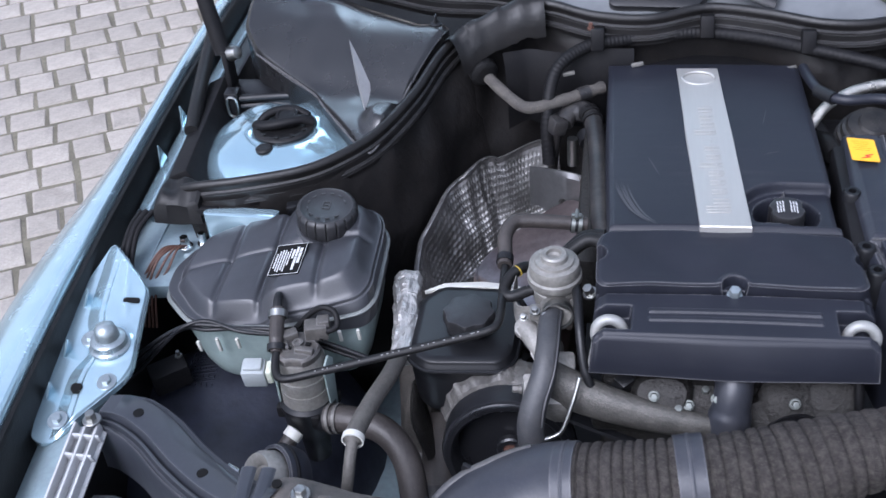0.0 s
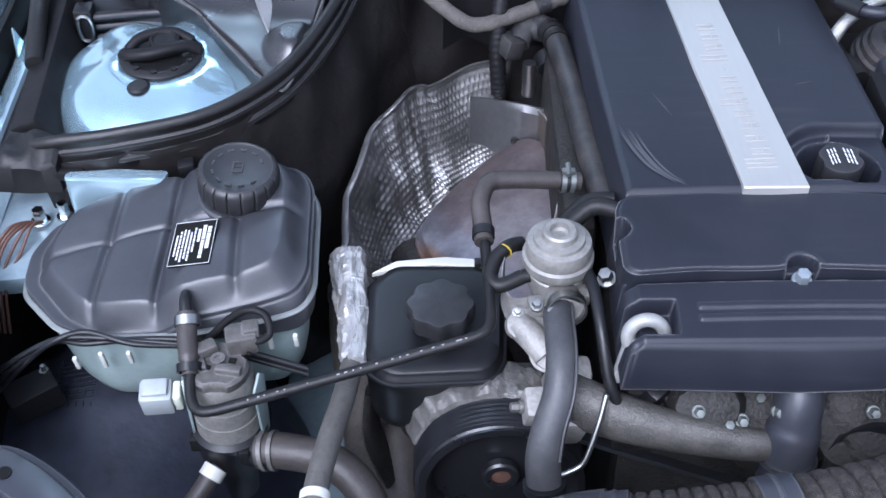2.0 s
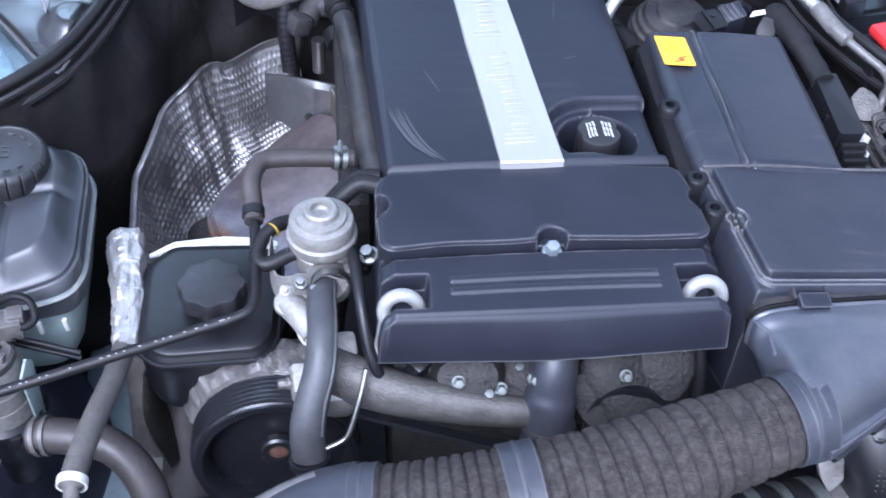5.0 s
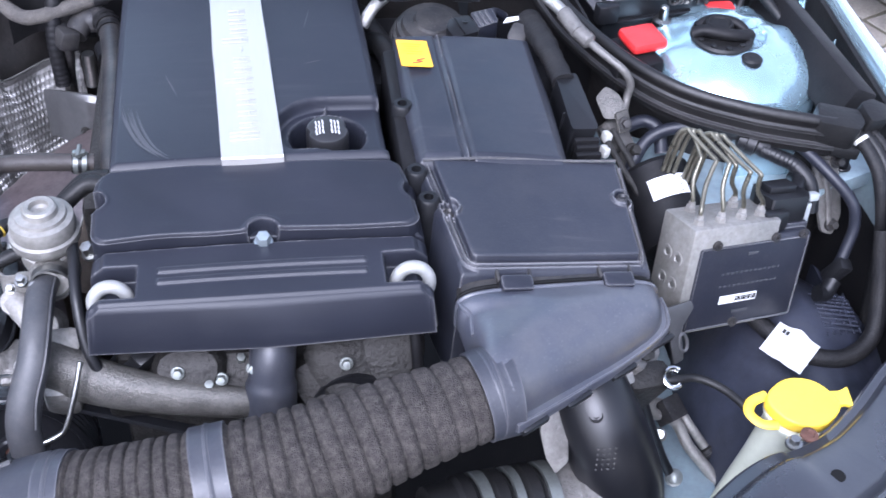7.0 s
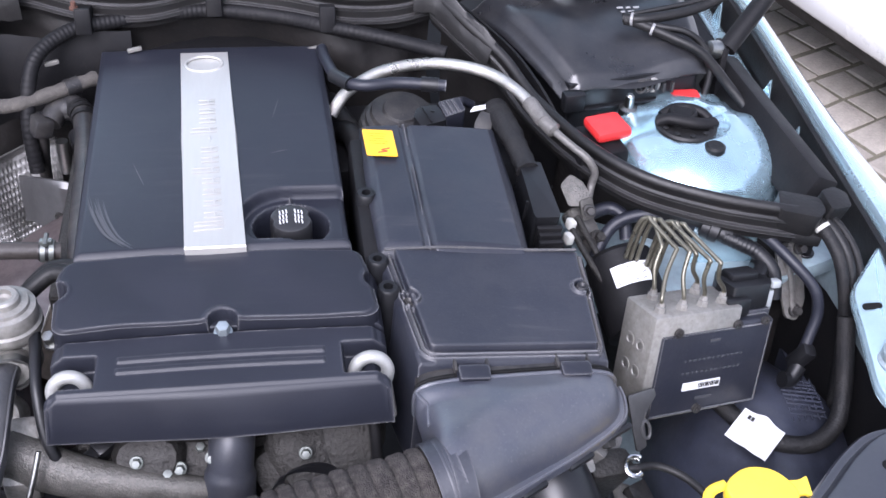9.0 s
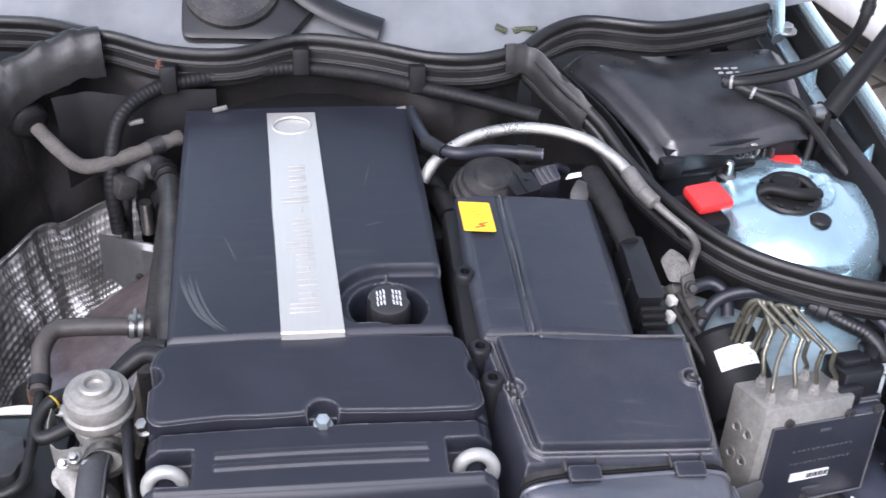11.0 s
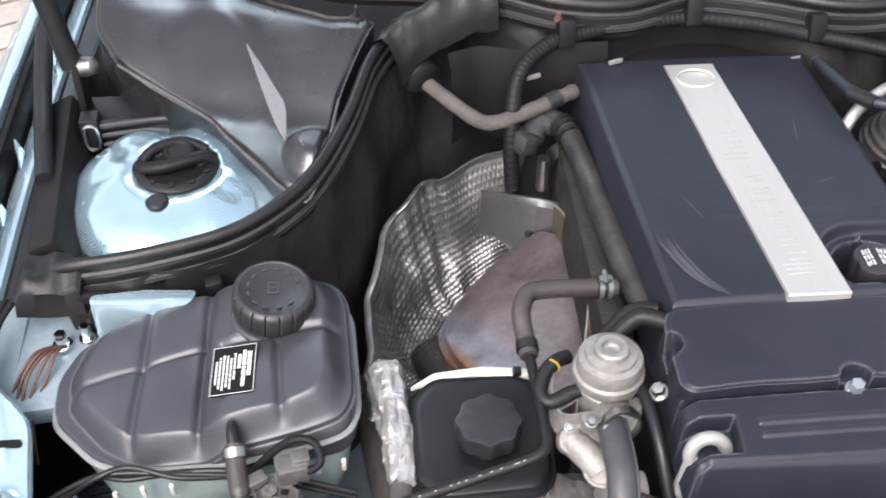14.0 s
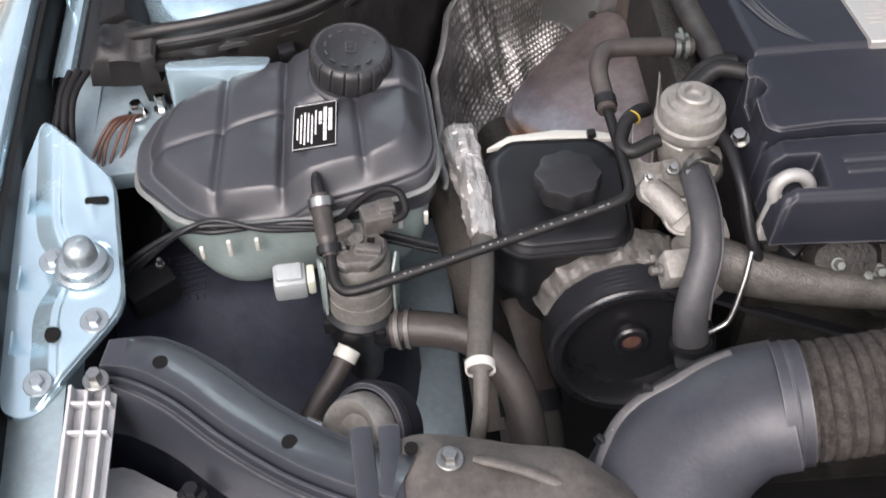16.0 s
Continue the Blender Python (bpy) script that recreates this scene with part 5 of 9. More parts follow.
part("hose_cuff", ring_band((0.203, -0.4778, 0.8795), (-0.97, -0.21, 0.0), 0.0348, 0.016, 0.0022, 44), FRONT_DUCT, iel, "smooth hose cuff")

# ribbed intake hose
HOSE = [(0.200, -0.478, 0.880), (0.125, -0.497, 0.870), (0.05, -0.516, 0.858), (-0.022, -0.525, 0.850), (-0.08, -0.528, 0.843), (-0.132, -0.526, 0.834)]
hose = thing("intake_hose", "dusty felt-covered corrugated intake hose", "intake hose", (0.02, -0.51, 0.80))
ribs = 29


def corrugated(u):
    p = (u * ribs) % 1.0
    return (0.77 + 0.23 * step(0.0, 0.42, u)) * (1.0 - 0.070 * math.exp(-(((p - 0.5) / 0.12) ** 2)) + 0.008 * math.sin(u * 97))


g = Geo()
g.tube(HOSE, 0.0445, 44, 60, radius=corrugated)
part("hose_body", g, HOSE_FUZZ, hose)
hl = smooth(HOSE, 20)
for idx, w in ((2, 0.022), (58, 0.026), (97, 0.020)):
    d = (hl[min(idx + 1, len(hl) - 1)] - hl[max(idx - 1, 0)]).normalized()
    part("hose_band", ring_band(hl[idx], d, 0.0445 if idx > 10 else 0.0346, w, 0.002, 40), FRONT_DUCT, hose, "smooth black band")
    g = Geo()
    k_ = 1.0 if idx > 10 else 0.78
    g.lathe([(0.0468 * k_, -0.002), (0.0476 * k_, 0), (0.0468 * k_, 0.002)], hl[idx], d, 40)
    part("band_bead", g, FRONT_DUCT, hose)

# left elbow towards the grille
le = thing("front_intake_elbow", "smooth dusty black intake elbow towards the grille", "intake duct", (-0.2, -0.55, 0.70))
g = Geo()
g.tube([(-0.130, -0.526, 0.835), (-0.165, -0.527, 0.824), (-0.205, -0.545, 0.803), (-0.232, -0.585, 0.775), (-0.245, -0.64, 0.745), (-0.25, -0.70, 0.72)], 0.046, 36, 8, radius=lambda u: 1.0 + 0.45 * step(0.1, 0.9, u), squash=(1.12, 0.88))
part("elbow", g, FRONT_DUCT, le)
g = Geo()
g.tube([(-0.166, -0.494, 0.857), (-0.190, -0.499, 0.850), (-0.212, -0.507, 0.843), (-0.235, -0.511, 0.829), (-0.254, -0.524, 0.818), (-0.270, -0.553, 0.808), (-0.284, -0.59, 0.79)], 0.0045, 10, 6, squash=(1.0, 0.55))
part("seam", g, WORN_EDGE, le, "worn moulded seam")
for x, y, z, tw in ((-0.224, -0.507, 0.834, 15), (-0.262, -0.536, 0.811, 50), (-0.279, -0.572, 0.797, 65)):
    g = Geo()
    g.box((x, y, z), (0.020, 0.005, 0.009), 0.0015, pose(0, 0, 0, 0, 18, -tw))
    part("clip", g, PLASTIC, le)


# ---- coolant tank ----
LID = [(-0.632, -0.228), (-0.634, -0.186), (-0.618, -0.146), (-0.560, -0.118), (-0.50, -0.112), (-0.452, -0.112), (-0.402, -0.118), (-0.380, -0.128), (-0.369, -0.152), (-0.365, -0.262), (-0.374, -0.283), (-0.400, -0.290), (-0.479, -0.298), (-0.560, -0.290), (-0.590, -0.276)]
tank = thing("coolant_tank", "charcoal plastic coolant tank on a pale green lower half", "coolant tank", (-0.49, -0.2, 0.70))


def lid_z(x, y):
    return 0.838 + 0.19 * (x + 0.555) + 0.09 * (y + 0.19)


def tank_h(x, y, s):
    z = lid_z(x, y) + 0.008
    # the panels by the filler stand taller and swell towards the front
    tall = step(-0.500, -0.470, x)
    z += tall * (0.006 + 0.007 * (1 - step(-0.25, -0.17, y)) * (1 - step(-0.205, -0.180, y - 0.02)))
    z -= 0.020 * step(0.79, 0.968, s) + 0.008 * s ** 6 + 0.004 * step(0.972, 0.985, s)
    inner = 1 - step(0.84, 0.95, s)

    def groove(d, deep=0.0052, wide=0.0042):
        return inner * (0.6 * deep * math.exp(-((d / wide) ** 2)) + 0.0040 * math.exp(-d / 0.016))

    z -= groove(abs(x + 0.553 - 0.06 * (y + 0.2)))
    z -= groove(abs(x + 0.496 - 0.03 * (y + 0.2)), 0.0065)
    if x < -0.496:
        z -= groove(abs(y + 0.200 - 0.15 * (x + 0.55)), 0.0026, 0.0026)
    else:
        z -= groove(abs(y + 0.196 - 0.03 * (x + 0.43)), 0.0050) * step(-0.490, -0.480, x)
        if y < -0.190:
            z -= groove(abs(x + 0.432 + 0.06 * (y + 0.2)), 0.0060)
    return z + 0.0006 * noise.noise(Vector((x, y, 0)) * 60)


g = Geo()
g.dome(rounded(LID, 0.012, 3), tank_h, 130, 320, 0.812, 0.997)
lid = part("lid", g, TANK_LID, tank, "charcoal moulded lid in pillowed panels", 80)
g = Geo()
cx, cy = -0.49, -0.202
body = [(cx + (x - cx) * 0.985, cy + (y - cy) * 0.975) for x, y in rounded(LID, 0.012, 3)]
rings = []
for k, (f, dz) in enumerate(((1.0, -0.004), (0.985, -0.010), (0.972, -0.028), (0.945, -0.052), (0.905, -0.074), (0.84, -0.090), (0.72, -0.100), (0.55, -0.103))):
    ring = []
    for x, y in body:
        lobe = 0.006 * math.cos((x + 0.56) * 34) * (1 if y < -0.22 else 0) * step(1, 4, k)
        ring.append(Vector((cx + (x - cx) * f + 0.006 * (1 - f), cy + (y - cy) * f - 0.02 * (1 - f) - lobe, 0.822 + 0.14 * (x + 0.49) * (1 if k < 3 else 0.5) + dz)))
    rings.append(ring)
g.loft(rings)
part("tank_body", g, TANK_BODY, tank, "translucent pale green lower half")
g = Geo()
g.tube([(cx + (x - cx) * 1.006, cy + (y - cy) * 1.01, 0.8195 + 0.14 * (x + 0.49)) for x, y in resample(rounded(LID, 0.012, 3), 90)], 0.0026, 8, 2, closed=True, squash=(1.3, 0.9))
part("weld_rim", g, WELD_GREY, tank, "pale grey weld rim")
g = Geo()


def knurl(a, j):
    # wide grips parted by narrow slots
    slot = max(0.0, math.cos(18 * a)) ** 14
    return 1.0 - (0.085 * slot if 2 <= j <= 5 else 0.0)


CAPC = (-0.435, -0.166, 0.880)
CAPA = (0.08, -0.07, 1)
g.lathe([(0.030, -0.020), (0.0335, -0.0075), (0.0358, -0.0070), (0.0368, -0.0045), (0.0368, 0.0115), (0.0358, 0.0150), (0.0328, 0.0176), (0.0310, 0.0180), (0.0292, 0.0168), (0.0, 0.0180)], CAPC, CAPA, 216, knurl)
tc = part("tank_cap", g, FADED_CAP, tank, "black pressure cap with slotted grip")
g = Geo()
g.lathe([(0.0385, -0.028), (0.0385, -0.0135), (0.0365, -0.0110), (0.0330, -0.0105)], CAPC, CAPA, 48)
part("filler_collar", g, TANK_LID, tank, "moulded collar under the cap")
TILT_CAP = pose(0, 0, 0, 4.0, 4.6, 0)
for k in range(11):
    b = Geo()
    a = 0.45 + 0.50 * k
    b.box(Vector(CAPC) + TILT_CAP @ Vector((0.0225 * math.cos(a), 0.0225 * math.sin(a), 0.0177)), (0.0055, 0.0024, 0.0010), 0.0003, TILT_CAP @ pose(0, 0, 0, 0, 0, math.degrees(a) + 90))
    part("raised_mark", b, FADED_CAP, tc)
for ox, oy, w, h in ((0, 0.006, 0.009, 0.0013), (0, -0.006, 0.009, 0.0013), (-0.0042, 0, 0.0013, 0.011), (0.0042, 0, 0.0013, 0.011), (0, 0.0005, 0.005, 0.0013)):
    b = Geo()
    b.box(Vector(CAPC) + TILT_CAP @ Vector((ox, oy, 0.0183)), (w, h, 0.0010), 0.0003, TILT_CAP)
    part("raised_mark", b, FADED_CAP, tc)
g = Geo()
g.box((-0.494, -0.112, 0.853), (0.016, 0.014, 0.012), 0.002, pose(0, 0, 0, 0, -8, 10))
part("mounting_tab", g, PLASTIC, tank, "black moulded tab")
# label: bars for its small print
TILT_LID = pose(0, 0, 0, 5.1, -10.8, -3)
lc = Vector((-0.468, -0.236, 0)) 
lc.z = tank_h(lc.x, lc.y, 0.3) + 0.0012
g = Geo()
g.prism(rounded([(-0.0195, -0.0255), (0.0195, -0.0255), (0.0195, 0.0255), (-0.0195, 0.0255)], 0.002), -0.0012, 0.0003, 0, Matrix.Translation(lc) @ TILT_LID)
lb = part("label", g, PRINT_GAP_BLACK, tank, "black label with white print")
g = Geo()
for ox, oy, w, h in ((0, 0.0248, 0.038, 0.0004), (0, -0.0248, 0.038, 0.0004), (-0.0188, 0, 0.0004, 0.049), (0.0188, 0, 0.0004, 0.049)):
    g.box(lc + TILT_LID @ Vector((ox, oy, 0.0006)), (w, h, 0.0003), 0, TILT_LID)
part("label_border", g, PRINT_WHITE, lb, "thin white border")
rnd = random.Random(4)
for col, (cx_, w, y0, y1) in enumerate(((-0.0150, 0.0015, 0.010, -0.012), (-0.0118, 0.0015, 0.014, -0.016), (-0.0086, 0.0015, 0.016, -0.018), (-0.0054, 0.0015, 0.015, -0.017), (-0.0022, 0.0015, 0.012, -0.018), (0.0010, 0.0015, 0.017, -0.010), (0.0050, 0.0026, 0.015, 0.002), (0.0092, 0.0030, 0.019, -0.019), (0.0138, 0.0034, 0.017, -0.008))):
    y = y0
    while y > y1:
        ln = rnd.uniform(0.0016, 0.0042) * (1.5 if col > 5 else 1)
        b = Geo()
        b.box(lc + TILT_LID @ Vector((cx_, y - ln / 2, 0.0006)), (w, ln, 0.0004), 0, TILT_LID)
        part("print_bar", b, PRINT_WHITE, lb, "white print")
        y -= ln + rnd.uniform(0.0005, 0.0013)
for x in (-0.572, -0.548, -0.524, -0.40, -0.378):
    b = Geo()
    b.box((x, -0.301, 0.801 + 0.14 * (x + 0.49)), (0.004, 0.004, 0.024 if x == -0.548 else 0.018), 0.001, pose(0, 0, 0, 12, 0, 0))
    part("cable_pin", b, WHITE, tank, "white cable pin")
# outlet nipple with clamp and connector hose
g = Geo()
g.tube([(-0.4685, -0.285, 0.860), (-0.468, -0.293, 0.859), (-0.466, -0.305, 0.852)], 0.005, 12, radius=lambda u: 0.7 + 0.5 * u)
part("nipple", g, PLASTIC, tank, "black outlet nipple")

wash = thing("coolant_line", "thin black rubber hose with white print", "hose", (-0.35, -0.35, 0.80))
g = Geo()
g.tube([(-0.466, -0.303, 0.853), (-0.464, -0.322, 0.845), (-0.461, -0.340, 0.838), (-0.459, -0.352, 0.832)], 0.0085, 14, radius=lambda u: 1.0 if u < 0.7 else 0.8)
part("sleeve", g, HOSE_BROWN, wash, "thick rubber sleeve")
part("hose_clamp", ring_band((-0.465, -0.309, 0.850), (0.1, -0.85, -0.5), 0.0095, 0.008), STEEL, wash, "steel spring clamp")
part("hose_clamp", ring_band((-0.460, -0.347, 0.835), (0.1, -0.85, -0.5), 0.0090, 0.007), PLASTIC, wash, "black clamp")
LINE = [(-0.459, -0.350, 0.833), (-0.458, -0.366, 0.826), (-0.452, -0.379, 0.822), (-0.438, -0.383, 0.824), (-0.40, -0.377, 0.832), (-0.33, -0.364, 0.846), (-0.26, -0.351, 0.860), (-0.228, -0.345, 0.867), (-0.216, -0.338, 0.870), (-0.213, -0.322, 0.871), (-0.214, -0.28, 0.871), (-0.216, -0.232, 0.872)]
g = Geo()
g.tube(LINE, 0.0047, 14, 8)
part("line", g, RUBBER, wash, "thin black printed hose")
rnd = random.Random(7)
ll = smooth(LINE, 12)
for i in range(46, 82):
    if rnd.random() < 0.4:
        p, d = ll[i], (ll[i + 1] - ll[i]).normalized()
        b = Geo()
        b.box(p + Vector((0, -0.0022, 0.0047)), (0.0020 * rnd.uniform(0.6, 1.3), 0.0010, 0.0004), 0, Matrix.Rotation(math.atan2(d.y, d.x), 4, "Z") @ pose(0, 0, 0, 24, -11, 0))
        part("print_bar", b, PRINT_GREY, wash, "pale print")
g = Geo()
g.tube([(-0.216, -0.240, 0.872), (-0.217, -0.222, 0.876), (-0.2185, -0.20, 0.884), (-0.211, -0.182, 0.889), (-0.195, -0.176, 0.888), (-0.165, -0.172, 0.884), (-0.128, -0.168, 0.878)], 0.0085, 14, 8)
part("breather_bend", g, HOSE_BROWN, wash, "aged rubber breather bend")
for c, d in (((-0.2165, -0.231, 0.874), (0, -1, -0.2)), ((-0.142, -0.170, 0.880), (1, 0, -0.1))):
    part("hose_clamp", ring_band(c, d, 0.0088, 0.009, 0.0010), PLASTIC, wash, "black crimped clamp")

g = Geo()
for dx in (-0.006, 0.002):
    g.lathe([(0.0098, -0.0022), (0.0106, -0.0022), (0.0106, 0.0022), (0.0098, 0.0022), (0.0098, -0.0022)], (-0.137 + dx, -0.1695, 0.8795), (1, 0, -0.1), 28)
g.box((-0.139, -0.170, 0.8915), (0.012, 0.006, 0.005), 0.001)
g.tube([(-0.139, -0.176, 0.892), (-0.139, -0.162, 0.894)], 0.0024, 10)
part("worm_clamp", g, ZINC_DULL, wash, "dull worm screw clamp")

# heater valve below the tank
hv = thing("heater_valve", "electric heater valve with a black plug on top", "valve", (-0.437, -0.33, 0.66))
VC = (-0.438, -0.340)
g = Geo()
g.lathe([(0.027, 0.775), (0.0275, 0.778), (0.0275, 0.815), (0.025, 0.822), (0.0, 0.823)], (*VC, 0), n=32)
part("solenoid", g, VALVE_CAST, hv, "dull metal solenoid can")
g = Geo()
g.lathe([(0.015, 0.66), (0.018, 0.70), (0.030, 0.715), (0.031, 0.745), (0.033, 0.748), (0.033, 0.754), (0.028, 0.757), (0.026, 0.776)], (*VC, 0), n=32)
g.tube([(-0.436, -0.345, 0.728), (-0.418, -0.358, 0.738), (-0.398, -0.365, 0.744)], 0.0155, 16)
g.tube([(-0.440, -0.345, 0.722), (-0.448, -0.360, 0.724), (-0.455, -0.370, 0.719)], 0.0085, 12)
part("valve_body", g, PLASTIC, hv, "black plastic valve body")
for a in (0.4, 2.2, 3.6, 5.2):
    g = Geo()
    g.box((VC[0] + 0.032 * math.cos(a), VC[1] + 0.032 * math.sin(a), 0.745), (0.010, 0.010, 0.016), 0.002)
    part("lug", g, PLASTIC_MATT, hv)
g = Geo()
g.lathe([(0.023, 0.818), (0.0255, 0.822), (0.0255, 0.829), (0.023, 0.832), (0.0, 0.832)], (*VC, 0), n=32, wave=lambda a, j: 1 - 0.12 * (math.sin(3 * a) > 0.75))
g.box((-0.420, -0.320, 0.839), (0.026, 0.020, 0.020), 0.003, pose(0, 0, 0, 0, 0, 12))
g.box((-0.412, -0.316, 0.846), (0.014, 0.014, 0.014), 0.002, pose(0, 0, 0, 0, 0, 12))
g.box((-0.449, -0.328, 0.836), (0.018, 0.012, 0.012), 0.002, pose(0, 0, 0, 0, 0, 30))
g.box((-0.428, -0.349, 0.834), (0.022, 0.008, 0.008), 0.002, pose(0, 0, 0, 0, 0, -10))
g.box((-0.452, -0.342, 0.834), (0.008, 0.014, 0.006), 0.0015, pose(0, 0, 0, 0, 0, 20))
part("plug", g, PLUG_GREY, hv, "dusty dark electric plug")
for x, y, w in ((-0.426, -0.338, 0.006), (-0.446, -0.345, 0.005), (-0.413, -0.331, 0.004)):
    b = Geo()
    b.box((x, y, 0.8335), (w, w * 0.7, 0.002), 0.0003, pose(0, 0, 0, 0, 0, -10))
    part("plug_recess", b, PRINT_GAP_BLACK, hv, "dark recess")
g = Geo()
g.lathe([(0.0285, 0.758), (0.0285, 0.776)], (*VC, 0), n=32)
g.lathe([(0.0290, 0.792), (0.0295, 0.794), (0.0290, 0.796)], (*VC, 0), n=32)
part("can_band", g, VALVE_CAST, hv, "dull metal band")
g = Geo()
g.lathe([(0.006, 0), (0.006, 0.003), (0.003, 0.003), (0.003, 0.001), (0, 0.001)], (-0.438, -0.337, 0.833), n=14)
part("plug_eye", g, PLUG_GREY, hv)
for s in (-1, 1):
    g = Geo()
    g.prism([(-0.007, -0.045), (0.007, -0.045), (0.012, 0.02), (0.004, 0.03), (-0.010, 0.02)], -0.0012, 0.0012, 0.0005, Matrix.Translation((VC[0] + s * 0.031, VC[1] - 0.004, 0.79)) @ pose(0, 0, 0, 90, 0, 75 * s))
    part("bracket_ear", g, TANK_BODY, hv, "pale plastic bracket ear")
cn = thing("loose_connector", "pale translucent plastic plug housing", "connector", (-0.497, -0.33, 0.76))
g = Geo()
g.box((-0.497, -0.334, 0.782), (0.028, 0.022, 0.028), 0.003, pose(0, 0, 0, 12, 0, 4))
part("housing", g, CLOUDY, cn)
g = Geo()
g.box((-0.479, -0.334, 0.784), (0.007, 0.018, 0.022), 0.002, pose(0, 0, 0, 12, 0, 4))
part("latch", g, MILKY, cn)
g = Geo()
g.box((-0.497, -0.336, 0.796), (0.022, 0.016, 0.008), 0.002, pose(0, 0, 0, 12, 0, 4))
part("rim", g, CLOUDY, cn)

# hoses on the left
def hose_thing(name, label, pts, r, material, bands=(), n=16, **kw):
    t = thing(name, label, "hose", pts[len(pts) // 2])
    gg = Geo()
    crumple = kw.pop("crumple", 0.0)
    gg.tube(pts, r, n, kw.pop("res", 8), **kw)
    if crumple:
        gg.v = [tuple(Vector(p) + noise.noise_vector(Vector((p[0] * 130, p[1] * 45, p[2] * 130))) * crumple + noise.noise_vector(Vector(p) * 330) * crumple * 0.4) for p in gg.v]
    part("tube", gg, material, t)
    line = smooth(pts, 10)
    for f, w, bm in bands:
        i = min(len(line) - 2, max(1, int(f * (len(line) - 1))))
        part("hose_clamp", ring_band(line[i], line[i + 1] - line[i - 1], r * 1.03, w, 0.0015), bm, t, "hose clamp band")
    return t


hose_thing("coolant_hose", "thick brown-grey rubber coolant hose with a wire clamp", [(-0.412, -0.362, 0.742), (-0.385, -0.366, 0.746), (-0.345, -0.376, 0.742), (-0.318, -0.400, 0.728), (-0.304, -0.435, 0.705), (-0.298, -0.48, 0.66), (-0.296, -0.54, 0.60)], 0.0158, HOSE_BROWN, [(0.06, 0.004, CAST), (0.10, 0.004, CAST)], 20)
hose_thing("heater_hose", "short brown rubber hose with a white clip", [(-0.452, -0.366, 0.722), (-0.466, -0.386, 0.710), (-0.484, -0.408, 0.698), (-0.502, -0.44, 0.68)], 0.0090, HOSE_BROWN, [(0.08, 0.011, WHITE)])
hose_thing("foil_hose", "hose wrapped in crumpled silver foil sleeve", [(-0.341, -0.184, 0.803), (-0.337, -0.22, 0.802), (-0.331, -0.265, 0.80), (-0.327, -0.318, 0.798)], 0.0165, FOIL, [], n=40, res=24, crumple=0.0035, radius=lambda u: (1.06 - 0.28 * u) * (0.72 + 0.28 * step(0.0, 0.06, u)) + 0.03 * math.sin(23 * u) + 0.02 * math.sin(57 * u + 1))
hose_thing("steering_hose", "pale grey printed rubber hose with a white clamp", [(-0.329, -0.300, 0.798), (-0.334, -0.35, 0.806), (-0.342, -0.41, 0.822), (-0.348, -0.463, 0.832), (-0.349, -0.486, 0.826), (-0.352, -0.505, 0.80), (-0.362, -0.52, 0.74)], 0.0098, HOSE_GREY, [(0.55, 0.007, WHITE)], radius=lambda u: 1.0 if u < 0.57 else 0.62)
hose_thing("foil_hose", "wide hose in grey woven sleeve behind the foil", [(-0.345, -0.11, 0.70), (-0.342, -0.18, 0.69), (-0.325, -0.28, 0.66), (-0.315, -0.38, 0.60)], 0.024, CLOTH, [(0.15, 0.012, CAST), (0.8, 0.012, CAST)], n=20)
hose_thing("radiator_hose", "wide dull rubber hose beside the pulley", [(-0.295, -0.28, 0.66), (-0.29, -0.35, 0.63), (-0.285, -0.42, 0.58)], 0.03, HOSE_BROWN, [(0.6, 0.02, PLASTIC)], n=20)

# wiring on the left
for dy, dz, low in ((0.0, 0.0, 0.0), (0.003, -0.005, 0.012), (-0.004, 0.002, 0.022)):
    hose_thing("wiring_loom", "black wiring loom across the tank front", [(-0.682, -0.315, 0.752 - low), (-0.655, -0.306, 0.772 - low), (-0.618, -0.302, 0.800 - low * 0.5), (-0.585, -0.302 + dy, 0.820 + dz), (-0.556, -0.304 - dy, 0.826 + dz), (-0.515, -0.306 + dy, 0.823 + dz * 0.3), (-0.470, -0.307, 0.819 - dz), (-0.431, -0.308, 0.812 + dz), (-0.369, -0.314, 0.792 + dz)], 0.0026, PLASTIC)
hose_thing("plug_cable", "looped black cable to the valve plug", [(-0.462, -0.308, 0.812), (-0.435, -0.303, 0.842), (-0.415, -0.304, 0.858), (-0.400, -0.308, 0.856), (-0.396, -0.318, 0.845), (-0.404, -0.324, 0.842), (-0.412, -0.322, 0.842)], 0.0034, PLASTIC_MATT)
gb = thing("earth_point", "bundle of brown earth wires on a zinc bolt", "wires", (-0.645, -0.14, 0.80))
for k in range(5):
    g = Geo()
    o = 0.005 * (k - 2)
    g.tube([(-0.640 + o * 0.6, -0.143, 0.812), (-0.650 + o, -0.158, 0.818), (-0.662 + o * 1.3, -0.178, 0.812 - abs(o)), (-0.668 + o, -0.205, 0.79), (-0.668 + o, -0.23, 0.75)], 0.0016, 8)
    part("earth_wire", g, BROWN_WIRE, gb, "brown wire")
part("earth_bolt", hexbolt((-0.640, -0.132, 0.802), 0.0065, (0, 0, 1), 1.5, 0.014), CHROME, gb, "zinc earth bolt")
part("earth_bolt", hexbolt((-0.618, -0.125, 0.802), 0.0055, (0, 0, 1), 1.5, 0.016), CHROME, gb, "zinc earth bolt")
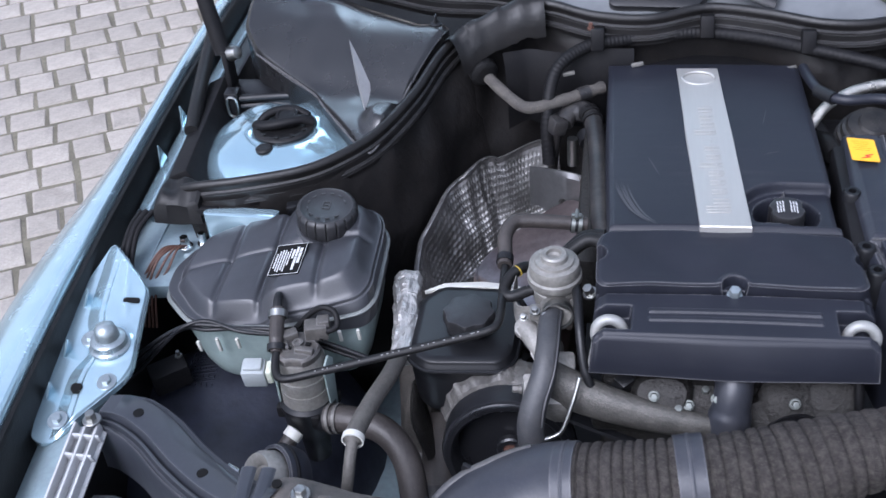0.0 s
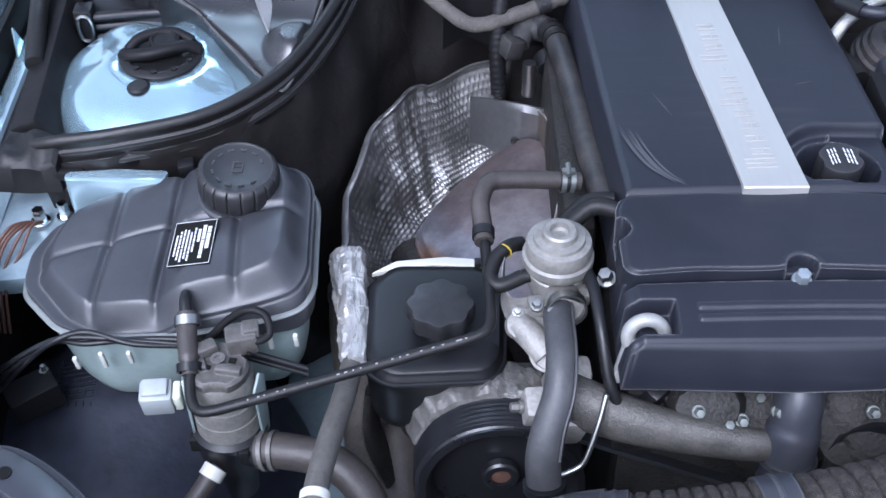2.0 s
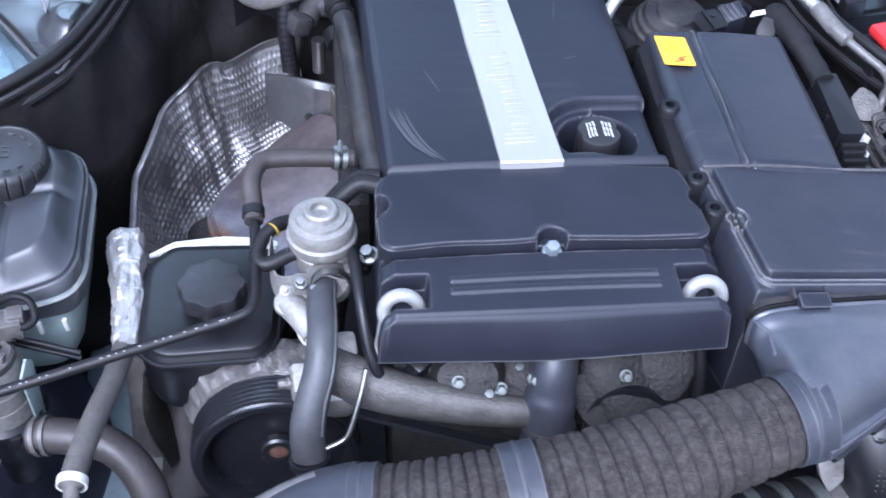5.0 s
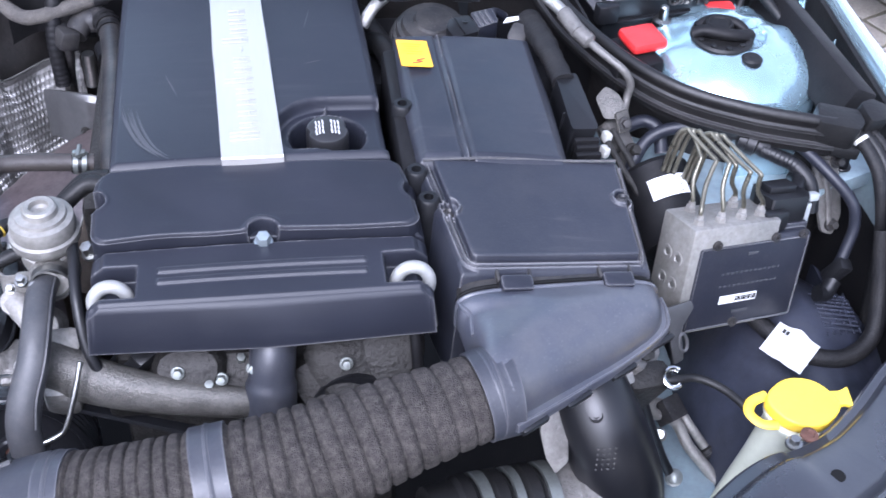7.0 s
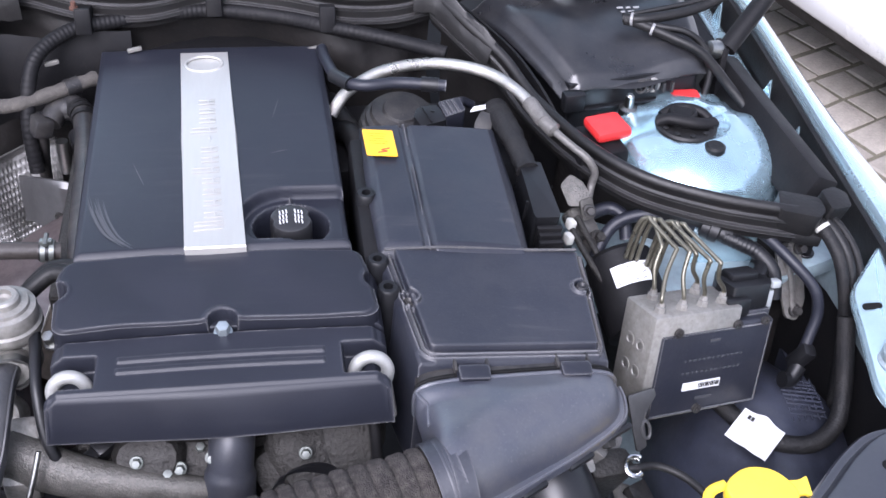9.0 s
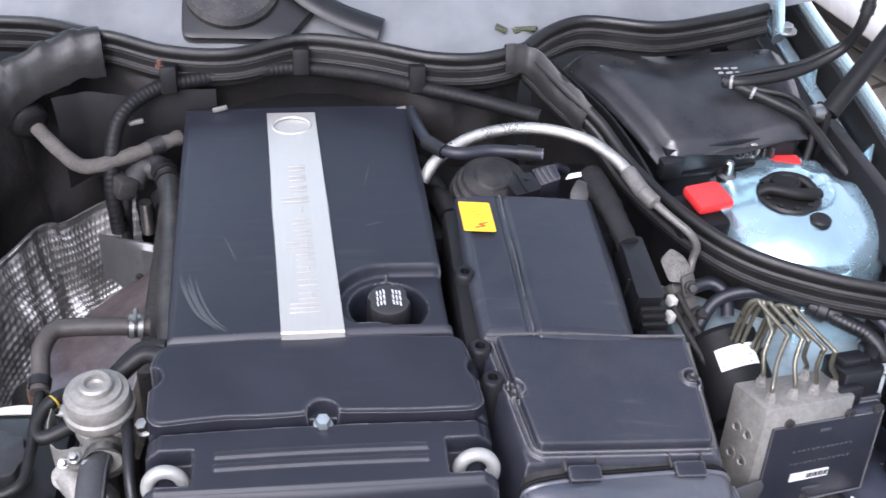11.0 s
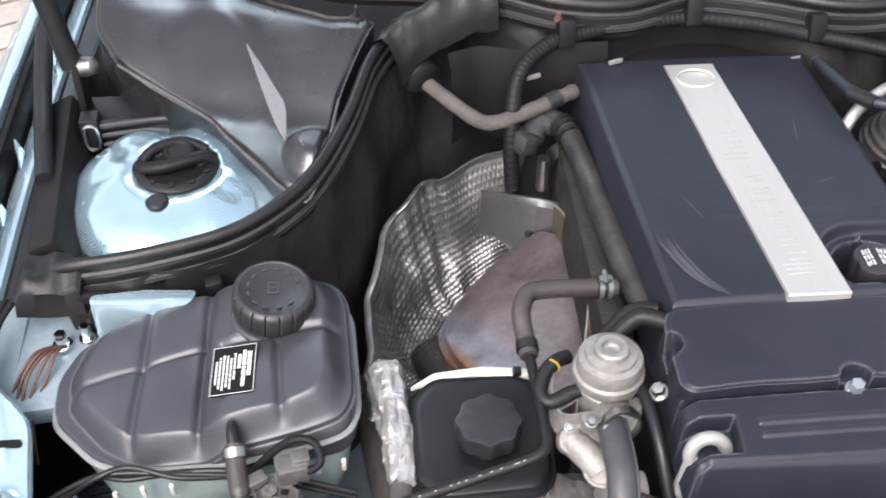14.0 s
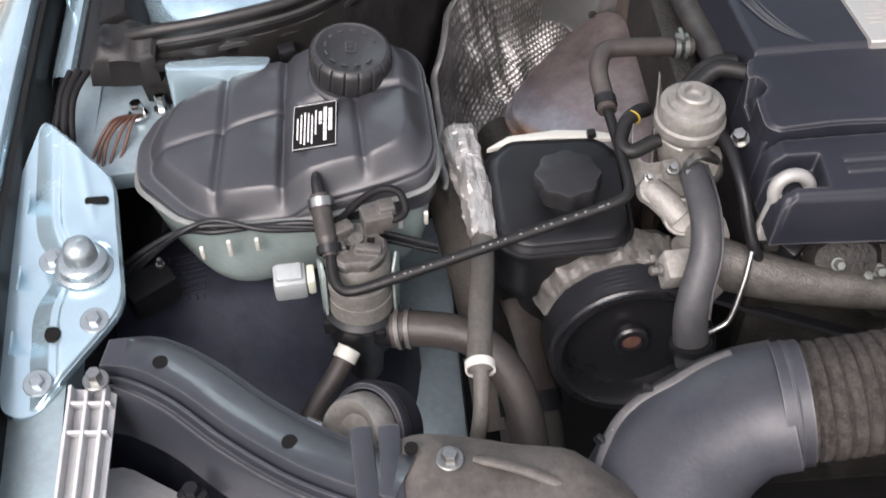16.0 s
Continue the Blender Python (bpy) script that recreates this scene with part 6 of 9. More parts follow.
for k in range(3):
    hose_thing("wing_loom", "black cable bundle along the inner wing", [(-0.68 - 0.008 * k, -0.115, 0.845), (-0.692 - 0.006 * k, -0.15, 0.835), (-0.690 - 0.008 * k, -0.20, 0.80), (-0.68, -0.24, 0.74)], 0.0032 + 0.0012 * (k % 2), PLASTIC_MATT)
sb = thing("sensor_box", "small black box below the tank", "sensor", (-0.635, -0.262, 0.68))
g = Geo()
g.box((-0.631, -0.281, 0.721), (0.047, 0.028, 0.034), 0.003, pose(0, 0, 0, 8, -4, 34))
part("case", g, PLASTIC_MATT, sb)
part("screw", hexbolt((-0.620, -0.268, 0.739), 0.0028), STEEL, sb)

# headlamp housing corner with its ribbed bracket
hl_ = thing("headlamp", "grey headlamp housing with a ribbed bracket", "headlamp", (-0.62, -0.55, 0.60))
g = Geo()
out = [(-0.73, -0.46), (-0.64, -0.455), (-0.57, -0.50), (-0.54, -0.56), (-0.56, -0.68), (-0.73, -0.68)]
g.dome(out, lambda x, y, s: 0.73 - 0.03 * s * s, 16, 70, 0.55, 1.0)
part("housing", g, LAMP_GREY, hl_, "grey plastic housing")
for dx in (-0.0155, 0.0, 0.0155):
    g = Geo()
    g.box((-0.6525 + dx * 0.85, -0.515, 0.787), (0.003, 0.14, 0.016), 0.001, pose(0, 0, 0, 16, 0, -4))
    part("rib", g, LAMP_GREY, hl_)
for k in (0, 1, 4):
    g = Geo()
    g.box((-0.647 - 0.0015 * k, -0.462 - 0.022 * k, 0.801 - 0.0062 * k), (0.034, 0.003, 0.016), 0.001, pose(0, 0, 0, 16, 0, -4))
    part("rib", g, LAMP_GREY, hl_)
g = Geo()
g.box((-0.652, -0.515, 0.779), (0.038, 0.145, 0.003), 0.001, pose(0, 0, 0, 16, 0, -4))
part("bracket_web", g, LAMP_GREY, hl_, "grey bracket")
part("bracket_bolt", hexbolt((-0.641, -0.450, 0.816), 0.006, washer=1.7, h=0.01), STEEL, hl_, "zinc bolt")
g = Geo()
g.lathe([(0.010, 0), (0.012, 0.01), (0.012, 0.02), (0.007, 0.022), (0.006, 0.03), (0, 0.03)], (-0.575, -0.515, 0.73), n=6)
part("adjuster", g, PLASTIC, hl_, "black adjuster screw")

# round horn by the front panel
hn = thing("horn", "round metal horn with a black rubber rim", "horn", (-0.43, -0.45, 0.62))
HA = Vector((-0.48, -0.36, 0.42)).normalized()
HC = Vector((-0.430, -0.484, 0.774))
g = Geo()
g.lathe([(0.0, 0.012), (0.016, 0.012), (0.021, 0.018), (0.028, 0.020), (0.031, 0.014), (0.032, 0.0), (0.026, -0.01)], HC + HA * 0.012, HA, 36)
part("disc", g, VALVE_CAST, hn, "dull metal horn face")
g = Geo()
g.lathe([(0.0, -0.020), (0.026, -0.019), (0.036, -0.014), (0.0385, -0.004), (0.0392, 0.004), (0.038, 0.012), (0.034, 0.013), (0.032, 0.006)], HC, HA, 40)
part("rim", g, PLASTIC_SMOOTH, hn, "black rubber rim")
g = Geo()
g.lathe([(0.0396, 0.002), (0.0403, 0.004), (0.0396, 0.006)], HC, HA, 40)
part("rim_bead", g, PLASTIC_MATT, hn)
g = Geo()
g.tube([HC + HA * 0.02 + Vector((-0.030, 0.004, 0.004)), HC + HA * 0.022 + Vector((-0.040, 0.008, 0.008))], 0.006, 12)
part("terminal", g, CHROME, hn, "bright terminal")
g = Geo()
g.tube([HC + HA * 0.022 + Vector((-0.034, 0.002, 0.006)), HC + HA * 0.022 + Vector((-0.037, 0.0, 0.008))], 0.0035, 10)
part("red_plug", g, RED, hn, "small red plug")
# ---- steering pump, pulley and belt ----
pu = thing("belt_pulley", "black steel belt pulley with a rusty hub bolt", "pulley", (-0.20, -0.38, 0.64))
PC, PA = Vector((-0.203, -0.385, 0.722)), Vector((0.02, -0.99, 0.13)).normalized()
g = Geo()
prof = [(0.020, -0.020), (0.0595, -0.018), (0.0625, 0.003), (0.0655, 0.006), (0.0715, 0.006), (0.0715, 0.004)]
for k in range(6):
    prof += [(0.0715, 0.0035 - 0.0058 * k), (0.0695, 0.0015 - 0.0058 * k), (0.0715, -0.0010 - 0.0058 * k)]
prof += [(0.0735, -0.022), (0.066, -0.024)]
g.lathe(prof, PC, PA, 64)
part("wheel", g, PULLEY, pu, "black ribbed wheel")
g = Geo()
g.lathe([(0.016, -0.016), (0.016, -0.009), (0.014, -0.007), (0.009, -0.007), (0.009, -0.012)], PC, PA, 28)
part("hub", g, PULLEY, pu)
g = Geo()
g.lathe([(0.009, -0.014), (0.009, -0.010), (0.004, -0.009), (0, -0.009)], PC, PA, 20)
part("hub_bolt", g, RUST, pu, "rusty hub bolt")
belt = thing("drive_belt", "ribbed black drive belt round the pulley", "belt", (-0.1, -0.38, 0.70))
inner_r = 0.0705
ring_pts = []
E_ = Vector((1, 0, 0))
U_ = PA.cross(E_).normalized()
if U_.z < 0:
    U_ = -U_
for k in range(31):
    a = radians(66) + radians(219) * k / 30
    ring_pts.append(PC + E_ * (inner_r * math.cos(a)) + U_ * (inner_r * math.sin(a)))
line = [Vector((0.10, -0.387, 0.664)), Vector((0.03, -0.384, 0.695)), Vector((-0.04, -0.381, 0.726)), Vector((-0.107, -0.379, 0.756))] + ring_pts + [Vector((-0.10, -0.39, 0.62)), Vector((0.02, -0.40, 0.52))]
verts, faces = [], []
for p in line:
    for w in (-0.034, 0.000):
        for o in (0.0, 0.0045):
            rad = (p - PC)
            rad = (rad - PA * rad.dot(PA))
            rad = rad.normalized() if rad.length < 0.09 else U_
            verts.append(p + PA * w + rad * o)
for i in range(len(line) - 1):
    a, b = i * 4, (i + 1) * 4
    faces += [(a, a + 2, b + 2, b), (a + 1, b + 1, b + 3, a + 3), (a, b, b + 1, a + 1), (a + 2, a + 3, b + 3, b + 2)]
part("band", Geo().add(verts, faces), BELT, belt)
for w in range(6):
    verts, faces = [], []
    for p in line[:35]:
        rad = (p - PC)
        rad = (rad - PA * rad.dot(PA))
        rad = rad.normalized() if rad.length < 0.09 else U_
        for dw in (0.0, 0.0030):
            verts.append(p + PA * (-0.0325 + 0.0054 * w + dw) + rad * 0.0056)
    for i in range(34):
        faces.append((2 * i, 2 * i + 1, 2 * i + 3, 2 * i + 2))
    part("belt_rib", Geo().add(verts, faces), BELT, belt)
idl = thing("idler_pulley", "dark idler pulley under the cover", "pulley", (0.10, -0.40, 0.68))
g = Geo()
g.lathe([(0.01, 0.0), (0.036, 0.002), (0.040, 0.004), (0.040, -0.02), (0.02, -0.03)], (0.095, -0.405, 0.775), (0, -0.95, 0.30), 40)
part("wheel", g, PULLEY, idl)

ps = thing("steering_fluid_tank", "black power steering fluid tank with a lobed cap", "fluid tank", (-0.26, -0.27, 0.68))
PS_OUT = rounded([(-0.322, -0.318), (-0.300, -0.338), (-0.212, -0.334), (-0.200, -0.315), (-0.196, -0.222), (-0.212, -0.202), (-0.300, -0.200), (-0.322, -0.226)], 0.012, 4)


def ps_ring(f, z, dy=0.0):
    return [Vector((-0.259 + (x + 0.259) * f, -0.268 + (y + 0.268) * f + dy, z)) for x, y in PS_OUT]


g = Geo()
g.loft([ps_ring(0.86, 0.728), ps_ring(0.90, 0.732), ps_ring(0.93, 0.745), ps_ring(0.955, 0.776), ps_ring(0.96, 0.790), ps_ring(1.0, 0.794), ps_ring(1.0, 0.798), ps_ring(0.99, 0.802), ps_ring(0.955, 0.804), ps_ring(0.945, 0.8075), ps_ring(0.925, 0.8095), ps_ring(0.80, 0.8105), ps_ring(0.3, 0.8115)])
part("tank_body", g, PLASTIC, ps, "black tank body", 50)
g = Geo()
g.tube([(p.x, p.y, 0.7985) for p in ps_ring(1.005, 0)], 0.0024, 8, 2, closed=True)
part("weld_rim", g, PLASTIC, ps)
g = Geo()
g.loft([[p + Vector((0, 0, 0)) for p in ps_ring(0.50, 0.655, -0.005)], ps_ring(0.56, 0.69, 0.0), ps_ring(0.66, 0.757, 0.0)])
part("lower_body", g, PLASTIC, ps, "narrower lower half")
g = Geo()
g.lathe([(0.021, 0.806), (0.021, 0.822), (0.0, 0.823)], (-0.254, -0.280, 0), n=24)
part("filler_neck", g, PLASTIC, ps)
g = Geo()
g.lathe([(0.0275, 0.821), (0.0285, 0.824), (0.0285, 0.836), (0.0270, 0.8395), (0.0235, 0.8405), (0.0, 0.8400)], (-0.254, -0.280, 0), n=96, wave=lambda a, j: 1 + 0.050 * math.cos(8 * a + 0.4) if j < 4 else 1)
part("lobed_cap", g, FADED_CAP, ps, "faded lobed black screw cap")
g = Geo()
g.prism(rounded([(-0.318, -0.214), (-0.295, -0.198), (-0.25, -0.193), (-0.215, -0.197), (-0.200, -0.202), (-0.200, -0.208), (-0.26, -0.203), (-0.30, -0.209)], 0.003), 0.804, 0.809, 0.001)
wt = part("white_tab", g, WHITE, ps, "white plastic clip along the rim")
g = Geo()
g.box((-0.219, -0.203, 0.811), (0.008, 0.008, 0.006), 0.001)
part("pin", g, PLASTIC, wt)
g = Geo()
g.tube([(-0.316, -0.29, 0.74), (-0.318, -0.31, 0.70), (-0.30, -0.33, 0.66)], 0.012, 12, squash=(0.5, 2))
part("bracket", g, CAST_DARK, ps, "cast bracket")
st = thing("steering_pump", "pale rough cast steering pump behind the pulley", "pump", (-0.22, -0.34, 0.62))
g = Geo()
verts, faces = [], []
PROFILE = ((0.0700, -0.027), (0.0780, -0.029), (0.0815, -0.034), (0.0840, -0.042), (0.0850, -0.050), (0.0835, -0.058), (0.080, -0.068), (0.070, -0.080))
for i in range(121):
    a = radians(25 + 140 * i / 120)
    for j, (r_, o) in enumerate(PROFILE):
        p = PC + PA * o + (Vector((1, 0, 0)) * math.cos(a) + Vector((0, 0.13, 0.99)) * math.sin(a)) * r_
        k = 0.2 + 0.8 * step(0, 2, j)
        verts.append(p + k * (noise.noise_vector(p * 55) * 0.006 + noise.noise_vector(p * 140) * 0.003))
for i in range(120):
    for j in range(len(PROFILE) - 1):
        q = i * len(PROFILE) + j
        faces.append((q, q + 1, q + 1 + len(PROFILE), q + len(PROFILE)))
part("pump_body", g.add(verts, faces), CAST, st, "pale rough casting", 25)
sn = thing("sensor_plug", "cast angled sensor housing with a screw", "sensor", (-0.16, -0.36, 0.78))
g = Geo()
g.box((-0.166, -0.368, 0.808), (0.042, 0.026, 0.028), 0.003, pose(0, 0, 0, 20, 4, 6))
g.box((-0.150, -0.372, 0.795), (0.03, 0.03, 0.05), 0.006, pose(0, 0, 0, 20, 4, 6))
part("housing", g, CAST_BRIGHT, sn)
part("screw", hexbolt((-0.188, -0.372, 0.812), 0.0042, (-1, -0.2, 0.2), 1.3, 0.008), CAST, sn)

# ---- secondary air valve ----
av = thing("air_valve", "dull silver secondary air valve with a domed top", "valve", (-0.158, -0.29, 0.83))
VH = (-0.157, -0.282)
g = Geo()
g.lathe([(0.020, 0.880), (0.024, 0.884), (0.0285, 0.890), (0.0295, 0.893), (0.0295, 0.899), (0.0270, 0.9005), (0.0275, 0.9035), (0.0272, 0.911), (0.0262, 0.914), (0.0215, 0.9155), (0.0208, 0.9185), (0.0150, 0.9195), (0.0142, 0.9245), (0.0125, 0.926), (0.0085, 0.9255), (0.0075, 0.921), (0.005, 0.9195), (0, 0.9195)], (*VH, 0), n=48)
part("dome", g, VALVE_CAST, av, "stepped dull silver dome", 25)
g = Geo()
g.lathe([(0.016, 0.835), (0.018, 0.85), (0.022, 0.866), (0.023, 0.880), (0.02, 0.884)], (*VH, 0), n=28, wave=lambda a, j: 1 + 0.10 * max(0, math.cos(2 * a + 0.5)))
g.tube([(-0.157, -0.285, 0.862), (-0.155, -0.305, 0.868), (-0.153, -0.318, 0.872)], 0.017, 18)
g.box((-0.175, -0.312, 0.868), (0.016, 0.016, 0.014), 0.004)
g.box((-0.137, -0.300, 0.868), (0.014, 0.016, 0.014), 0.004)
part("valve_body", g, VALVE_CAST, av, "cast valve body")
part("body_screw", hexbolt((-0.176, -0.318, 0.874), 0.004, (0, -0.4, 1), 1.4), STEEL, av)
part("body_screw", hexbolt((-0.165, -0.325, 0.872), 0.0035, (0, -0.4, 1), 1.4), STEEL, av)
part("pipe_clamp", ring_band((-0.152, -0.320, 0.873), (0.05, -0.9, 0.1), 0.0152, 0.008, 0.002), STEEL, av, "steel clamp")
g = Geo()
g.tube([(-0.186, -0.286, 0.876), (-0.205, -0.292, 0.872), (-0.212, -0.283, 0.874), (-0.207, -0.268, 0.880), (-0.196, -0.258, 0.884), (-0.185, -0.25, 0.88)], 0.0065, 12)
g.tube([(-0.18, -0.285, 0.877), (-0.186, -0.286, 0.876)], 0.006, 10)
vh = part("vacuum_hose", g, RUBBER, av, "small black vacuum hose")
part("paint_ring", ring_band((-0.199, -0.262, 0.8835), (0.6, 0.7, 0.1), 0.0066, 0.0012, 0.0003, 16), MUSTARD, vh, "yellow paint mark")
ap = thing("air_pipe", "dull rubber S-shaped air pipe from the valve", "hose", (-0.16, -0.40, 0.74))
g = Geo()
g.tube([(-0.157, -0.306, 0.868), (-0.159, -0.335, 0.873), (-0.159, -0.368, 0.870), (-0.162, -0.394, 0.855), (-0.170, -0.412, 0.833), (-0.174, -0.423, 0.812), (-0.173, -0.431, 0.793), (-0.170, -0.438, 0.770)], 0.0135, 28, 10, squash=(1.02, 0.80), radius=lambda u: 0.90 + 0.14 * step(0.25, 0.7, u))
part("tube", g, AIR_PIPE, ap, "dull black rubber pipe")
g = Geo()
g.tube([(-0.1475, -0.318, 0.877), (-0.148, -0.340, 0.880), (-0.148, -0.370, 0.876), (-0.151, -0.399, 0.861), (-0.159, -0.419, 0.839), (-0.162, -0.431, 0.817)], 0.0012, 6)
part("mould_seam", g, AIR_PIPE, ap)
part("end_band", ring_band((-0.1725, -0.4325, 0.788), (0.08, -0.3, -0.9), 0.0148, 0.006, 0.0025), PLASTIC, ap, "black end band")
wb = thing("wire_bail", "bent silver wire bail on the pipe", "bracket", (-0.12, -0.40, 0.75))
g = Geo()
g.tube([(-0.174, -0.432, 0.802), (-0.162, -0.430, 0.798), (-0.147, -0.426, 0.802), (-0.140, -0.422, 0.810), (-0.131, -0.408, 0.834), (-0.125, -0.394, 0.854)], 0.0024, 10, 8)
part("wire", g, STEEL, wb)
hose_thing("injector_cable", "black cable with a plug under the cover", [(-0.138, -0.270, 0.885), (-0.131, -0.315, 0.893), (-0.127, -0.352, 0.882), (-0.121, -0.378, 0.852), (-0.110, -0.388, 0.826), (-0.098, -0.384, 0.817)], 0.0050, PLASTIC)
pl = thing("cable_plug", "black two-pin plug on a cable", "connector", (-0.085, -0.41, 0.80))
g = Geo()
g.box((-0.092, -0.378, 0.819), (0.024, 0.013, 0.013), 0.002, pose(0, 0, 0, 10, -15, 38))
g.box((-0.079, -0.367, 0.824), (0.018, 0.017, 0.017), 0.003, pose(0, 0, 0, 10, -15, 38))
part("housing", g, PLASTIC, pl)
for k, (a, b) in enumerate((((-0.150, -0.235, 0.885), (-0.105, -0.225, 0.905)), ((-0.148, -0.245, 0.892), (-0.10, -0.243, 0.908)))):
    hose_thing("short_hose", "short black rubber hose into the cover", [a, ((a[0] + b[0]) / 2, a[1] + 0.012, (a[2] + b[2]) / 2 + 0.006), b], 0.008, RUBBER)
vb = thing("valve_bracket", "grey cast bracket plate below the air valve", "bracket", (-0.17, -0.32, 0.84))
g = Geo()
g.prism(rounded([(-0.022, 0.010), (-0.004, 0.018), (0.016, 0.012), (0.020, -0.012), (0.006, -0.020), (-0.012, -0.014), (-0.024, -0.002)], 0.006), -0.010, 0.0, 0.003, Matrix.Translation((-0.176, -0.312, 0.846)) @ pose(0, 0, 0, 35, 0, 15))
g.tube([(-0.188, -0.308, 0.842), (-0.176, -0.322, 0.838), (-0.166, -0.334, 0.832)], 0.0125, 16)
g.box((-0.150, -0.345, 0.815), (0.030, 0.024, 0.060), 0.006, pose(0, 0, 0, 25, 6, 10))
part("plate", g, CAST_BRIGHT, vb)
part("bracket_bolt", hexbolt((-0.190, -0.304, 0.852), 0.0035, (0, -0.5, 0.85), 1.4), STEEL, vb)
g = Geo()
g.tube([(-0.150, -0.322, 0.868), (-0.158, -0.332, 0.850), (-0.158, -0.336, 0.835)], 0.0022, 8)
part("retaining_wire", g, VALVE_CAST, vb, "bent silver wire")
g = Geo()
pts = [(-0.200, -0.268, 0.868), (-0.203, -0.285, 0.858), (-0.196, -0.300, 0.850), (-0.180, -0.302, 0.852)]
verts = []
for p in smooth(pts, 4):
    verts += [(p.x, p.y, p.z + 0.016), (p.x + 0.001, p.y + 0.001, p.z + 0.016), (p.x + 0.001, p.y + 0.001, p.z - 0.014), (p.x, p.y, p.z - 0.014)]
g.add(verts, [(4 * i + k, 4 * i + (k + 1) % 4, 4 * i + 4 + (k + 1) % 4, 4 * i + 4 + k) for i in range(len(verts) // 4 - 1) for k in range(4)])
part("guard_plate", g, CAST_BRIGHT, vb, "thin bright guard plate")
cp = thing("core_plug", "round grey core plug in the block side", "core plug", (-0.14, -0.37, 0.82))
g = Geo()
g.lathe([(0.0165, -0.02), (0.0165, 0.001), (0.0155, 0.003), (0.0135, 0.0028), (0.0125, 0.0018), (0.0, 0.0018)], (-0.165, -0.334, 0.834), (-0.15, -0.75, 0.65), 32)
part("disc", g, CAST_BRIGHT, cp)
thp = thing("thermostat_pipe", "smooth black pipe into the thermostat", "pipe", (0.035, -0.42, 0.70))
g = Geo()
g.tube([(0.030, -0.372, 0.856), (0.029, -0.388, 0.842), (0.027, -0.398, 0.825), (0.025, -0.406, 0.80), (0.024, -0.415, 0.765), (0.024, -0.42, 0.74)], 0.0195, 28, 8, radius=lambda u: 1.0 + 0.12 * step(0.42, 0.47, u))
part("tube", g, FRONT_DUCT, thp)
part("steel_ring", ring_band((0.0248, -0.4085, 0.790), (0.0, -0.25, -0.97), 0.0222, 0.004, 0.0015), STEEL, thp, "steel ring")
hose_thing("dipstick_tube", "thin dark tube below the front cover", [(0.148, -0.385, 0.86), (0.150, -0.40, 0.83), (0.152, -0.41, 0.78)], 0.005, PLASTIC_MATT)

# ---- exhaust side ----
hs = thing("heat_shield", "dimpled silver heat shield curving round the exhaust", "heat shield", (-0.28, 0.05, 0.62))
OUTER = [Vector(p) for p in ((-0.356, -0.190, 0.735), (-0.357, -0.150, 0.742), (-0.352, -0.100, 0.742), (-0.353, -0.038, 0.750), (-0.333, 0.05, 0.760), (-0.312, 0.085, 0.766), (-0.288, 0.116, 0.772), (-0.262, 0.128, 0.768), (-0.225, 0.150, 0.776), (-0.185, 0.158, 0.782))]
INNER = [Vector(p) for p in ((-0.325, -0.190, 0.66), (-0.318, -0.140, 0.65), (-0.305, -0.09, 0.645), (-0.288, -0.035, 0.638), (-0.262, 0.015, 0.634), (-0.245, 0.04, 0.632), (-0.232, 0.06, 0.630), (-0.215, 0.085, 0.632), (-0.190, 0.10, 0.638), (-0.165, 0.110, 0.645))]
nu, nv = 432, 126
lo, li_ = smooth(OUTER, 48), smooth(INNER, 48)
verts, faces = [], []
for i in range(nu + 1):
    a, b = lo[i], li_[i]
    for j in range(nv + 1):
        v = j / nv
        p = a.lerp(b, v)
        p.z -= 0.022 * math.sin(math.pi * v)
        w = 0.012 * noise.noise(Vector((i * 0.022, j * 0.022, 3.1))) + 0.006 * noise.noise(Vector((i * 0.06, j * 0.03, 7.7))) * step(0.0, 0.4, 1 - i / nu)
        row = math.floor(j / nv * 21)
        du = (i / nu * 70 + 0.5 * (row % 2)) % 1.0 - 0.5
        dv = (j / nv * 21) % 1.0 - 0.5
        cell = math.exp(-((du / 0.34) ** 4) - ((dv / 0.34) ** 4))
        rim = step(0.02, 0.05, v) * step(0.0, 0.03, i / nu)
        nrm = Vector((0.6, -0.3, 0.75)).normalized()
        p += nrm * (w - 0.0014 * cell * rim + (0.004 if v < 0.02 else 0))
        verts.append(p)
for i in range(nu):
    for j in range(nv):
        q = i * (nv + 1) + j
        faces.append((q, q + 1, q + nv + 2, q + nv + 1))
part("sheet", Geo().add(verts, faces), SHIELD, hs, "dimpled silver sheet")
g = Geo()
g.tube([verts[i * (nv + 1)] for i in range(0, nu + 1, 12)], 0.0024, 8, 3, squash=(1.6, 0.7))
part("rolled_rim", g, SHIELD, hs, "rolled bright rim")
ct = thing("exhaust_shield", "heat-tinted brown steel cover over the manifold", "heat shield", (-0.19, -0.07, 0.66))
CO = [(-0.279, -0.072), (-0.270, -0.044), (-0.235, -0.004), (-0.190, 0.036), (-0.160, 0.052), (-0.135, 0.030), (-0.128, -0.10), (-0.142, -0.195), (-0.180, -0.212), (-0.225, -0.185), (-0.266, -0.115)]


def cat_h(x, y, s):
    z = 0.726 + 0.27 * (x + 0.279) + 0.006 * (1 - s ** 3)
    return z - 0.010 * step(0.965, 1.0, s) + 0.0012 * noise.noise(Vector((x, y, 0)) * 40)
g = Geo()
g.dome(rounded(CO, 0.012), cat_h, 60, 160, 0.62, 0.90)
part("cover", g, CAT_SHIELD, ct)
g = Geo()
